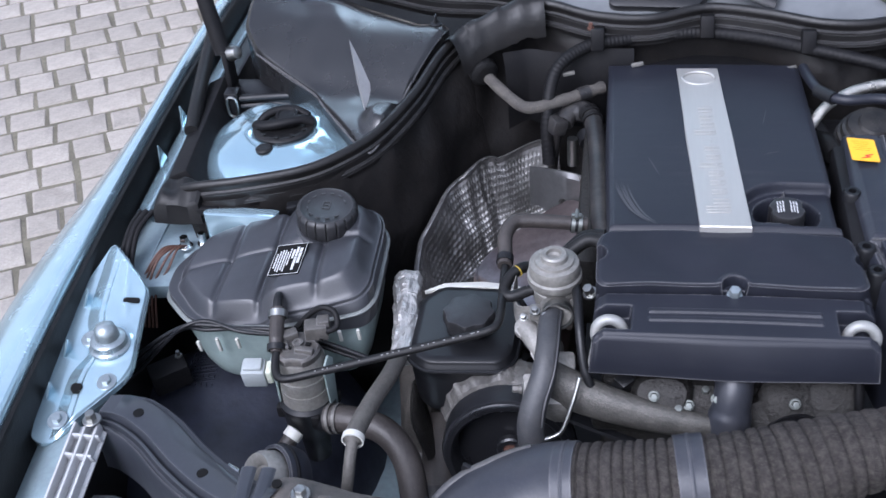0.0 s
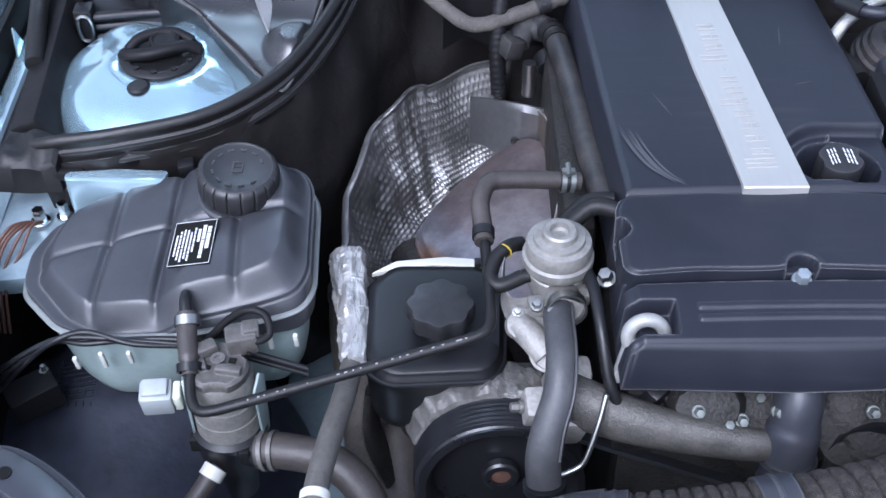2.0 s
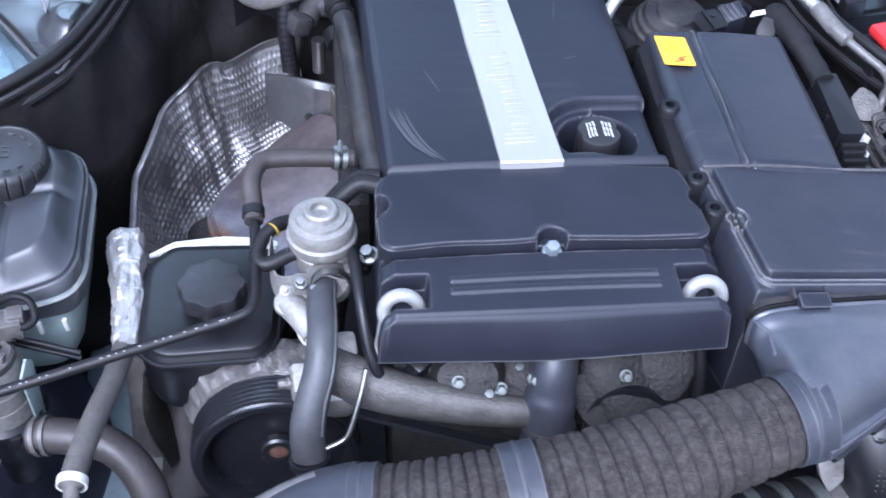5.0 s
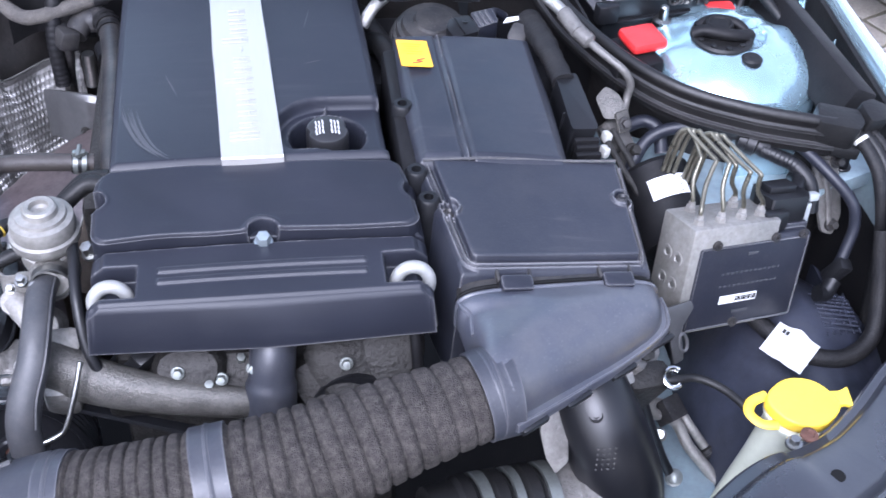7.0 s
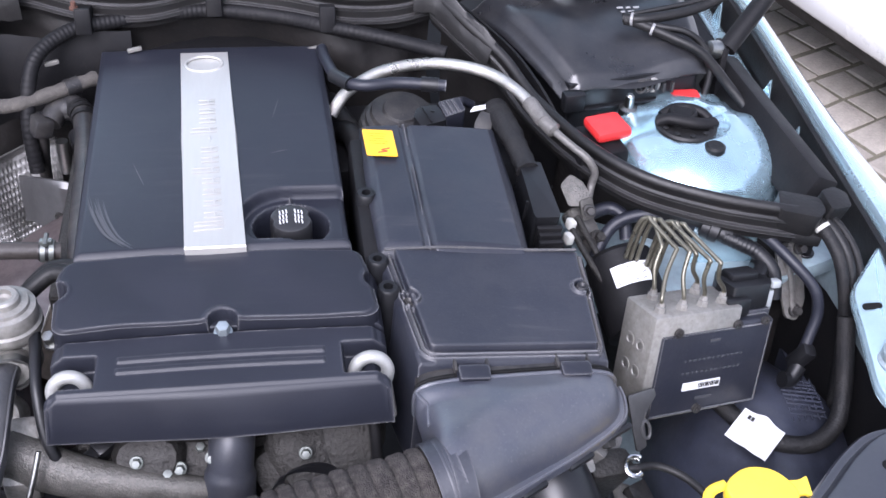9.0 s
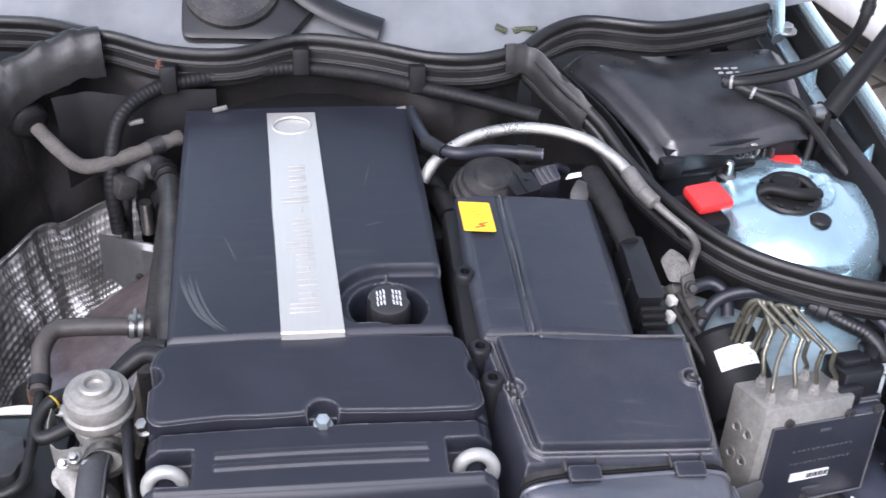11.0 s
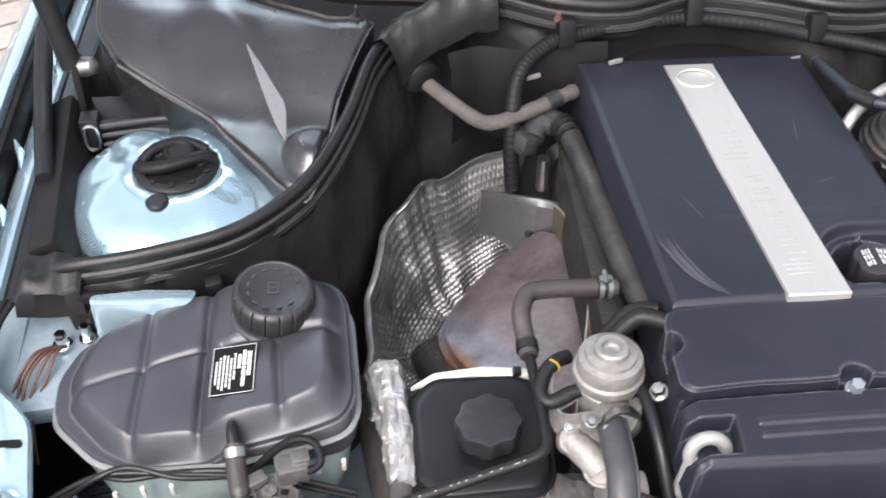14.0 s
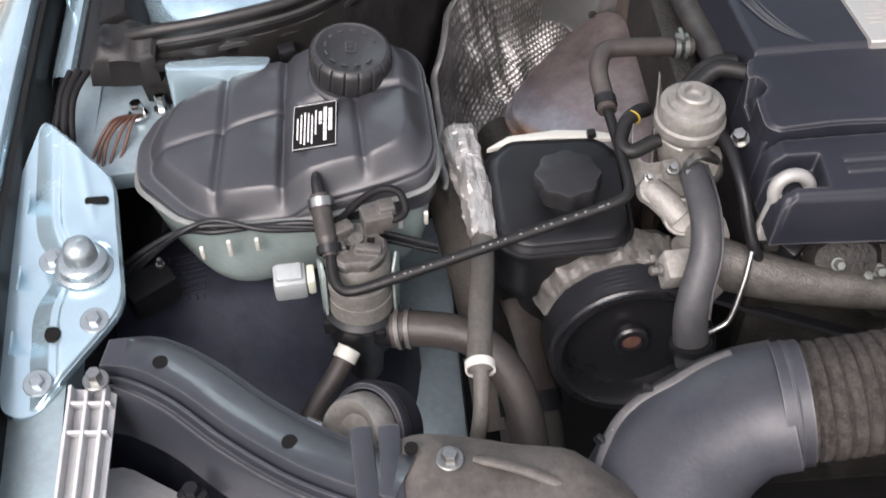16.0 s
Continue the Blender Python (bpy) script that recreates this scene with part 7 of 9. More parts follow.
g.tube([(x, y, cat_h(x, y, 1.0) - 0.001) for x, y in ((-0.235, -0.006), (-0.268, -0.045), (-0.278, -0.072), (-0.266, -0.113), (-0.226, -0.183), (-0.182, -0.210))], 0.0030, 8, 6)
part("folded_edge", g, CAT_SHIELD, ct, "folded lower edge")
g = Geo()
g.tube([(-0.285, -0.04, 0.665), (-0.262, -0.105, 0.660), (-0.240, -0.170, 0.665), (-0.19, -0.21, 0.68)], 0.026, 16)
part("lower_pipe", g, CAST_DARK, ct, "dark exhaust pipe")

br = thing("shield_bracket", "dark steel bracket plate above the exhaust", "bracket", (-0.18, 0.07, 0.70))
verts, faces = [], []
for i in range(17):
    u = i / 16
    x, y = -0.220 + 0.084 * u, 0.096 - 0.052 * u - 0.016 * math.sin(math.pi * u)
    hi = 0.756 + 0.034 * math.sin(math.pi * min(1, 0.15 + u * 0.62)) + 0.012 * u
    lowz = 0.712 + 0.010 * math.sin(2.6 * math.pi * u) + 0.014 * u
    for z, fold in ((lowz, -0.004), (lowz + 0.006, 0.0), (hi - 0.006, 0.0), (hi, 0.005)):
        verts += [(x, y + fold, z), (x, y + fold + 0.0025, z)]
for i in range(16):
    a, b = 8 * i, 8 * i + 8
    for k in (0, 2, 4):
        faces += [(a + k, b + k, b + k + 2, a + k + 2), (a + k + 1, a + k + 3, b + k + 3, b + k + 1)]
    faces += [(a + 6, b + 6, b + 7, a + 7), (a, a + 1, b + 1, b)]
part("plate", Geo().add(verts, faces), BRACKET, br)
part("rivet", hexbolt((-0.172, 0.048, 0.752), 0.003, (0, -1, 0.2)), CAST_DARK, br)
fl = thing("manifold_flange", "thin rusty manifold flange along the head", "exhaust manifold", (-0.13, -0.08, 0.74))
fp = [(-0.150, 0.062, 0.785), (-0.142, 0.02, 0.805), (-0.134, -0.04, 0.820), (-0.130, -0.09, 0.826), (-0.140, -0.13, 0.818), (-0.152, -0.18, 0.800), (-0.166, -0.235, 0.785)]
verts, faces = [], []
for p in smooth(fp, 5):
    verts += [(p.x - 0.001, p.y, p.z), (p.x + 0.001, p.y, p.z + 0.001), (p.x + 0.012, p.y, p.z - 0.006), (p.x + 0.022, p.y, p.z - 0.012), (p.x + 0.012, p.y, p.z - 0.10), (p.x - 0.001, p.y, p.z - 0.10)]
for i in range(len(verts) // 6 - 1):
    a, b = 6 * i, 6 * i + 6
    faces += [(a + k, b + k, b + k + 1, a + k + 1) for k in range(5)] + [(a + 5, b + 5, b, a)]
part("sheet", Geo().add(verts, faces), FLANGE_STEEL, fl)
g = Geo()
g.tube([(p[0] - 0.001, p[1], p[2] + 0.001) for p in fp], 0.0012, 6, 5)
part("bright_edge", g, VALVE_CAST, fl, "bright cut edge")
hose_thing("head_pipe", "dull grey pipe along the cylinder head", [(-0.150, 0.108, 0.865), (-0.134, 0.085, 0.866), (-0.126, 0.04, 0.864), (-0.120, -0.03, 0.866), (-0.116, -0.10, 0.870), (-0.111, -0.165, 0.876), (-0.104, -0.20, 0.874)], 0.012, PLASTIC_DUSTY, [(0.14, 0.006, RUBBER), (0.18, 0.006, RUBBER), (0.22, 0.006, RUBBER)])
g = Geo()
g.box((-0.127, -0.05, 0.80), (0.03, 0.30, 0.10), 0.008)
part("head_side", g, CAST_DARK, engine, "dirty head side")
dp = thing("engine_sensor", "black angled plug on a fitting behind the engine", "sensor", (-0.18, 0.08, 0.80))
g = Geo()
g.tube([(-0.170, 0.085, 0.855), (-0.160, 0.10, 0.862), (-0.135, 0.10, 0.86)], 0.013, 14)
g.box((-0.180, 0.080, 0.856), (0.022, 0.030, 0.022), 0.004, pose(0, 0, 0, 0, 20, 30))
g.tube([(-0.178, 0.080, 0.85), (-0.185, 0.09, 0.80), (-0.19, 0.10, 0.74)], 0.007, 10)
part("plug", g, PLASTIC_DUSTY, dp)
g = Geo()
g.tube([(-0.158, 0.07, 0.84), (-0.158, 0.068, 0.80)], 0.007, 12)
part("fitting", g, STEEL, dp, "steel fitting")
g = Geo()
g.tube([(-0.14, 0.09, 0.835), (-0.135, 0.075, 0.83)], 0.014, 16)
part("port", g, PLASTIC, dp)


# ---- brake unit ----
bu = thing("brake_unit", "aluminium brake unit with a black control box", "brake unit", (0.47, -0.26, 0.68))
UX = Vector((0.126, 0.038, -0.024)).normalized()
UZ = Vector((0.012, 0.026, 0.092)).normalized()
UY = UZ.cross(UX).normalized()
UZ = UX.cross(UY).normalized()


def unit_at(o):
    """Frame of the tilted brake unit with its origin at o."""
    return Matrix(((UX.x, UY.x, UZ.x, o[0]), (UX.y, UY.y, UZ.y, o[1]), (UX.z, UY.z, UZ.z, o[2]), (0, 0, 0, 1)))


RB = unit_at(Vector((0.406, -0.243, 0.849)) + UX * 0.0525 - UY * 0.025 - UZ * 0.0575)
g = Geo()
g.box((0, 0, 0), (0.105, 0.050, 0.115), 0.003, RB)
blk = part("valve_block", g, VALVE_CAST, bu, "milled aluminium valve block")
NUTS = [(-0.040, -0.012), (-0.014, -0.012), (0.012, -0.011), (0.036, -0.010), (-0.030, 0.014), (0.022, 0.014)]
for x, y in NUTS:
    c = RB @ Vector((x, y, 0.0575))
    g = Geo()
    g.lathe([(0.0062, 0), (0.0062, 0.001), (0.0055, 0.001), (0.0055, 0.005), (0.0040, 0.006), (0.0035, 0.010)], c, RB.to_3x3() @ Vector((0, 0, 1)), 6)
    part("pipe_nut", g, VALVE_CAST, blk, "zinc pipe nut")
for k in range(4):
    c = RB @ Vector((-0.0525, -0.008 + 0.016 * (k % 2), 0.02 - 0.028 * (k // 2)))
    g = Geo()
    g.lathe([(0.007, 0), (0.007, 0.001), (0.004, 0.001), (0.003, 0.0)], c, RB.to_3x3() @ Vector((-1, 0, 0)), 18)
    part("port_plug", g, VALVE_CAST, blk)
RE = unit_at(Vector((0.492, -0.283, 0.7855)) + UY * 0.018)
g = Geo()
g.box((0, 0, 0), (0.148, 0.03, 0.104), 0.004, RE @ Matrix.Translation((-0.003, 0.012, -0.002)))
ecu = part("control_box", g, PLASTIC_MATT, bu, "black control box")
g = Geo()
g.box((0, 0, 0), (0.143, 0.018, 0.097), 0.005, RE @ Matrix.Translation((-0.002, -0.009, -0.004)), seg=3)
g.box((0, 0, 0), (0.150, 0.006, 0.104), 0.002, RE @ Matrix.Translation((-0.003, -0.003, -0.003)))
part("box_cover", g, AIR_BOX, ecu, "smooth black box cover")
for x, z in ((-0.052, 0.044), (0.02, 0.044), (-0.01, -0.046), (0.055, 0.044)):
    g = Geo()
    g.lathe([(0.005, 0), (0.005, 0.003), (0.002, 0.003), (0.002, 0.001), (0, 0.001)], RE @ Vector((x, -0.018, z)), RE.to_3x3() @ Vector((0, -1, 0)), 16)
    part("box_screw", g, PLASTIC_DUSTY, ecu)
g = Geo()
g.tube([RE @ Vector(p) for p in ((-0.068, -0.0182, 0.040), (-0.068, -0.0182, -0.048), (0.064, -0.0182, -0.048), (0.064, -0.0182, 0.040))], 0.0010, 6, 1, closed=True)
part("raised_border", g, AIR_BOX, ecu, "raised border")
for k in range(26):
    b = Geo()
    b.box((0, 0, 0), (0.0016 + 0.0010 * (k * 7 % 3), 0.0006, 0.0022), 0, RE @ Matrix.Translation((-0.036 + 0.0058 * (k % 13), -0.0184, (0.010 if k < 13 else -0.004) + 0.0004 * (k % 2))))
    part("print_bar", b, PRINT_FAINT, ecu, "faint grey print")
g = Geo()
g.box((0, 0, 0), (0.046, 0.0012, 0.0085), 0, RE @ Matrix.Translation((-0.010, -0.0185, -0.019)))
lb = part("label", g, PRINT_WHITE, ecu, "small white code label")
for k in range(12):
    b = Geo()
    b.box((0, 0, 0), (0.0008 + 0.0004 * (k % 3), 0.0004, 0.005), 0, RE @ Matrix.Translation((-0.0135 + 0.0022 * k, -0.0193, -0.019)))
    part("print_bar", b, PRINT_GAP_BLACK, lb, "black print")
for k, (w, z) in enumerate(((0.012, 0.030), (0.020, -0.034))):
    b = Geo()
    b.box((0, 0, 0), (w, 0.0008, 0.003), 0, RE @ Matrix.Translation((-0.004, -0.0186, z)))
    part("print_bar", b, PRINT_FAINT, ecu, "faint grey print")
g = Geo()
g.prism(rounded([(-0.026, -0.020), (0.020, -0.020), (0.027, -0.012), (0.027, 0.012), (0.016, 0.020), (-0.020, 0.020), (-0.027, 0.006)], 0.003), -0.012, 0.014, 0.003, RE @ Matrix.Translation((0.047, 0.016, 0.062)))
g.box((0, 0, 0), (0.030, 0.016, 0.020), 0.003, RE @ Matrix.Translation((0.024, -0.004, 0.056)))
g.box((0, 0, 0), (0.034, 0.018, 0.008), 0.002, RE @ Matrix.Translation((0.044, 0.018, 0.079)))
g.box((0, 0, 0), (0.010, 0.030, 0.016), 0.002, RE @ Matrix.Translation((0.012, 0.010, 0.052)))
g.tube([RE @ Vector(p) for p in ((0.070, 0.020, 0.070), (0.082, 0.030, 0.074), (0.090, 0.045, 0.072))], 0.008, 14)
part("plug", g, PLASTIC, bu, "black plug on the brake unit")
g = Geo()
g.box((0, 0, 0), (0.007, 0.012, 0.022), 0.002, RE @ Matrix.Translation((0.079, 0.010, 0.052)))
g.box((0, 0, 0), (0.012, 0.010, 0.008), 0.002, RE @ Matrix.Translation((0.081, 0.006, 0.070)))
part("white_latch", g, CLOUDY, bu, "pale latch")
g = Geo()
g.box((0, 0, 0), (0.007, 0.008, 0.008), 0.002, RE @ Matrix.Translation((0.070, 0.0, -0.002)))
part("green_clip", g, GREEN, bu, "green clip")
# brake pipes
BENDS = [(0.451, -0.232, 0.896), (0.462, -0.238, 0.897), (0.479, -0.250, 0.895), (0.489, -0.252, 0.893), (0.440, -0.222, 0.892), (0.470, -0.236, 0.892)]
for k, (x, y) in enumerate(NUTS):
    c = RB @ Vector((x, y, 0.066))
    t = thing("brake_pipe", "olive coated steel brake pipe bent over the unit", "brake pipe", c, "brake pipes")
    g = Geo()
    bend = Vector(BENDS[k])
    u = (0.0, 0.33, 0.66, 1.0, 0.15, 0.8)[k]
    peak = Vector((0.432 + 0.031 * u, -0.194 - 0.012 * u, 0.905))
    low = c.lerp(bend, 0.55) + Vector((-0.004, -0.002, 0.0))
    g.tube([c, c + Vector((0.0, 0.001, 0.006)), low, bend.lerp(low, 0.2), bend, bend.lerp(peak, 0.2), bend.lerp(peak, 0.85), peak, peak + Vector((-0.007, 0.004, -0.010)), peak + Vector((-0.013, 0.004, -0.045)), peak + Vector((-0.016, 0.010, -0.10))], 0.0023, 10, 6)
    part("pipe", g, PIPE_OLIVE, t)
bc = thing("pump_motor", "black pump motor with a white label", "motor", (0.43, -0.19, 0.80))
g = Geo()
g.lathe([(0.036, -0.05), (0.036, 0.03), (0.030, 0.036), (0, 0.038)], (0.425, -0.190, 0.812), (-0.15, 0.75, 0.35), 36)
part("can", g, PLASTIC_MATT, bc)
g = Geo()
verts, faces = [], []
ax = Vector((-0.15, 0.75, 0.35)).normalized()
e1 = ax.cross(Vector((1, 0, 0))).normalized() * -1
e2 = ax.cross(e1)
for i in range(11):
    a = radians(-36 + 64 * i / 10)
    for w in (-0.010, 0.012):
        verts.append(Vector((0.425, -0.190, 0.812)) + ax * w + (e1 * math.cos(a) + e2 * math.sin(a)) * 0.0366)
for i in range(10):
    faces.append((2 * i, 2 * i + 2, 2 * i + 3, 2 * i + 1))
ml = part("label", Geo().add(verts, faces), PRINT_WHITE, bc, "white label")
for i in range(4):
    for w in (-0.007, 0.0, 0.008):
        a = radians(-26 + 14 * i + 4 * w * 100)
        p = Vector((0.425, -0.190, 0.812)) + ax * w + (e1 * math.cos(a) + e2 * math.sin(a)) * 0.0370
        g = Geo()
        g.box(p, (0.0045, 0.0012, 0.0004), 0, (e1 * math.cos(a) + e2 * math.sin(a)).to_track_quat("Z", "Y").to_matrix().to_4x4())
        part("print_bar", g, PRINT_GREY, ml, "grey print")

vhs = hose_thing("vacuum_hose", "glossy black hose arching behind the brake unit", [(0.392, -0.185, 0.775), (0.396, -0.160, 0.795), (0.405, -0.138, 0.815), (0.425, -0.121, 0.838), (0.455, -0.122, 0.851), (0.490, -0.130, 0.850), (0.515, -0.140, 0.846)], 0.0066, PLASTIC_SMOOTH)
g = Geo()
CA_ = Vector((0.85, -0.45, -0.15)).normalized()
g.lathe([(0.0075, -0.016), (0.011, -0.014), (0.011, -0.006), (0.0125, -0.005), (0.0125, 0.004), (0.0095, 0.006), (0.0095, 0.018)], (0.524, -0.150, 0.848), CA_, 24)
part("collar", g, PLASTIC, vhs, "black ribbed collar")
hose_thing("cable_sleeve", "black convoluted cable sleeve behind the brake unit", [(0.532, -0.158, 0.846), (0.548, -0.168, 0.843), (0.564, -0.178, 0.838), (0.577, -0.194, 0.825), (0.579, -0.206, 0.80)], 0.0080, PLASTIC, res=24, radius=lambda u: 1 + 0.035 * math.sin(u * 110) * (1 - step(0.4, 0.6, u)))
hose_thing("brake_hose", "black hose with an elbow beside the control box", [(0.520, -0.143, 0.852), (0.545, -0.145, 0.852), (0.570, -0.156, 0.849), (0.597, -0.191, 0.835), (0.618, -0.212, 0.815), (0.624, -0.221, 0.790), (0.618, -0.230, 0.768), (0.611, -0.238, 0.752)], 0.0060, PLASTIC_SMOOTH)
eb = thing("hose_elbow", "black plastic hose elbow", "connector", (0.595, -0.28, 0.74))
g = Geo()
g.box((0.610, -0.240, 0.745), (0.016, 0.016, 0.034), 0.004, pose(0, 0, 0, 15, 20, 0))
g.tube([(0.608, -0.243, 0.735), (0.598, -0.252, 0.726), (0.588, -0.254, 0.728)], 0.009, 14)
part("elbow", g, PLASTIC, eb)
for k, (x, y) in enumerate(((0.617, -0.120), (0.635, -0.145), (0.617, -0.150))):
    part("shelf_nut", hexbolt((x, y, 0.806), 0.007, washer=1.4, h=0.014), STEEL if k == 0 else PLASTIC, car, "nut on the shelf")
bk = thing("unit_bracket", "dirty cast bracket below the brake unit", "bracket", (0.60, -0.21, 0.74))
g = Geo()
UB = Matrix.Translation((0.607, -0.176, 0.806)) @ pose(0, 0, 0, 58, 8, 10)
g.prism(rounded([(-0.018, 0.030), (0.010, 0.034), (0.016, 0.010), (0.020, -0.030), (0.010, -0.052), (-0.004, -0.048), (-0.012, -0.014)], 0.005), -0.005, 0.0, 0.0015, UB)
g.tube([UB @ Vector(p) for p in ((-0.008, 0.022, 0.001), (0.000, -0.005, 0.002), (0.004, -0.040, 0.001))], 0.004, 10, squash=(1, 0.6))
part("casting", g, CAST, bk)
for x, y in ((-0.010, 0.026), (0.010, 0.026), (0.006, -0.040)):
    part("casting_bolt", hexbolt(UB @ Vector((x, y, 0)), 0.0048, UB.to_3x3() @ Vector((0, 0, 1)), 1.5, 0.008), PLASTIC_DUSTY, bk, "dark bolt")
for k, r_ in enumerate((0.0070, 0.0055, 0.0040)):
    wl = hose_thing("wing_loom", "taped black loom along the wing", [(0.622 + 0.010 * k, -0.150, 0.862), (0.630 + 0.010 * k, -0.168, 0.862), (0.642 + 0.010 * k, -0.195, 0.845), (0.650 + 0.009 * k, -0.212, 0.815), (0.657 + 0.006 * k, -0.222, 0.775), (0.662 + 0.004 * k, -0.232, 0.72), (0.664, -0.245, 0.66)], r_, TAPE if k != 1 else RUBBER)
    if k == 0:
        part("loom_clip", ring_band((0.631, -0.170, 0.861), (0.4, -0.75, -0.4), 0.0073, 0.004, 0.0008), WHITE, wl, "pale tape band")
sc = thing("seal_end", "black rubber seal end with a clip", "seal", (0.63, -0.165, 0.83))
g = Geo()
g.prism(rounded([(-0.026, -0.014), (0.016, -0.017), (0.024, -0.004), (0.020, 0.014), (-0.024, 0.016)], 0.005), -0.018, 0.012, 0.004, Matrix.Translation((0.606, -0.160, 0.875)) @ pose(0, 0, 0, 6, 6, -10))
g.prism(rounded([(-0.014, -0.014), (0.012, -0.012), (0.016, 0.006), (0.004, 0.016), (-0.014, 0.012)], 0.004), -0.020, 0.014, 0.004, Matrix.Translation((0.645, -0.150, 0.872)) @ pose(0, 0, 0, 14, 8, 14))
g.box((0.615, -0.172, 0.850), (0.030, 0.010, 0.014), 0.003, pose(0, 0, 0, 0, 6, -12))
part("block", g, RUBBER, sc)
sc = thing("seal_end", "black rubber seal end with a clip", "seal", (-0.65, -0.10, 0.83))
g = Geo()
g.plate([(-0.672, -0.120, 0.860), (-0.618, -0.120, 0.866), (-0.612, -0.088, 0.876), (-0.668, -0.082, 0.870)], 44, 26, lambda x, y, u, v: 0.010 * noise.noise(Vector((x * 50, y * 40, 4.2))) + 0.006 * math.sin(math.pi * v) - 0.006 * (u < 0.08), 0.035, 0.004)
part("block", g, RUBBER, sc)
g = Geo()
g.box((-0.625, -0.118, 0.850), (0.07, 0.010, 0.012), 0.003)
part("rail", g, PLASTIC_MATT, sc)

# washer bottle
wb_ = thing("washer_bottle", "washer bottle neck with a yellow flip cap", "washer bottle", (0.515, -0.39, 0.60))
g = Geo()
g.tube([(0.440, -0.432, 0.58), (0.448, -0.440, 0.66), (0.462, -0.452, 0.74), (0.474, -0.457, 0.800)], 0.0225, 28, 8, squash=(1.0, 0.9), radius=lambda u: 0.50 + 0.50 * step(0.2, 1.0, u))
g.lathe([(0.026, 0.0), (0.0275, 0.0015), (0.0275, 0.0045), (0.026, 0.006)], (0.4735, -0.457, 0.7905), (0.1, -0.05, 1), 32)
part("neck", g, MILKY, wb_, "pale translucent neck")
g = Geo()
CAP = [(0.0305 * math.cos(k * math.pi / 20) * (1 + 0.05 * math.cos(k * math.pi / 5)), 0.0250 * math.sin(k * math.pi / 20)) for k in range(40)]
g.prism(CAP, 0, 0.0135, 0.005, Matrix.Translation((0.477, -0.457, 0.799)) @ pose(0, 0, 0, 6, 2, -10), seg=3)
g.prism(rounded([(0.0, -0.008), (0.014, -0.007), (0.020, -0.011), (0.022, 0.010), (0.014, 0.007), (0.0, 0.009)], 0.002), 0, 0.004, 0.0012, Matrix.Translation((0.500, -0.456, 0.805)) @ pose(0, 0, 0, 5, -6, 2))
g.tube([(0.452, -0.473, 0.801), (0.438, -0.470, 0.801), (0.430, -0.459, 0.803), (0.436, -0.448, 0.804), (0.450, -0.443, 0.805)], 0.0030, 10, 6, squash=(1.6, 0.9))
part("cap", g, YELLOW, wb_, "yellow flip cap")
wh_ = hose_thing("washer_hose", "thin black hose with a bright ring clip beside the washer bottle", [(0.366, -0.376, 0.775), (0.376, -0.386, 0.768), (0.390, -0.388, 0.768), (0.411, -0.386, 0.766), (0.432, -0.398, 0.764), (0.447, -0.418, 0.762), (0.455, -0.432, 0.755)], 0.0040, RUBBER)
g = Geo()
g.tube([(0.388 + 0.0082 * math.cos(a), -0.389 + 0.0070 * math.sin(a), 0.7715 + 0.0045 * math.sin(a)) for a in [radians(50 + 26 * k) for k in range(11)]], 0.0030, 10, 3, squash=(0.9, 1.5))
part("ring_clip", g, CHROME, wh_, "bright open ring clip")
hose_thing("loom_hose", "thick black loom across the wheel arch", [(0.500, -0.235, 0.715), (0.520, -0.254, 0.705), (0.548, -0.290, 0.694), (0.578, -0.308, 0.690), (0.610, -0.312, 0.692), (0.637, -0.298, 0.705), (0.648, -0.27, 0.735), (0.652, -0.23, 0.79)], 0.0095, TAPE)
tg = thing("cable_tag", "white paper tag folded round a cable", "label", (0.555, -0.305, 0.68))
TM = Matrix.Translation((0.547, -0.304, 0.7035)) @ pose(0, 0, 0, 10, 6, -46)
g = Geo()
rows_ = []
for i in range(15):
    u = i / 14 - 0.5
    rows_.append([TM @ Vector((u * 0.047, w * 0.043, 0.005 * math.exp(-((u / 0.16) ** 2)) * (0.6 + 0.4 * (w + 0.5)) + 0.0012 * math.sin(7 * u + 3 * w))) for w in (-0.5, -0.25, 0.0, 0.25, 0.5)])
verts = [p for r in rows_ for p in r] + [p - Vector((0, 0, 0.0005)) for r in rows_ for p in r]
faces = []
for i in range(14):
    for j in range(4):
        a = i * 5 + j
        faces += [(a, a + 1, a + 6, a + 5), (75 + a, 80 + a, 81 + a, 76 + a)]
tagp = part("tag", g.add(verts, faces), PRINT_WHITE, tg)
for ox, oy in ((-0.014, 0.012), (-0.010, 0.012)):
    b = Geo()
    b.box(TM @ Vector((ox, oy, 0.0022)), (0.003, 0.005, 0.0006), 0, pose(0, 0, 0, 10, 6, -46))
    part("print_bar", b, PLASTIC_DUSTY, tagp, "grey print")
# cooling pipe and pipework in front of the wheel arch
rp = thing("charge_pipe", "smooth black moulded charge pipe", "pipe", (0.35, -0.42, 0.55))
g = Geo()
g.tube([(0.283, -0.355, 0.790), (0.299, -0.393, 0.786), (0.312, -0.423, 0.766), (0.324, -0.439, 0.733), (0.337, -0.446, 0.68), (0.346, -0.450, 0.58)], 0.0375, 36, 10, radius=lambda u: 0.97 + 0.13 * step(0.3, 0.8, u))
part("tube", g, GLOSSY, rp)
FACE = Vector((-0.30, -0.52, 0.80)).normalized()
g = Geo()
g.lathe([(0.0062, -0.002), (0.0062, 0.0009), (0.0052, 0.0009), (0.0048, 0.0003), (0.0028, 0.0003), (0.0026, 0.0008), (0, 0.0008)], (0.3002, -0.4432, 0.7942), FACE, 20)
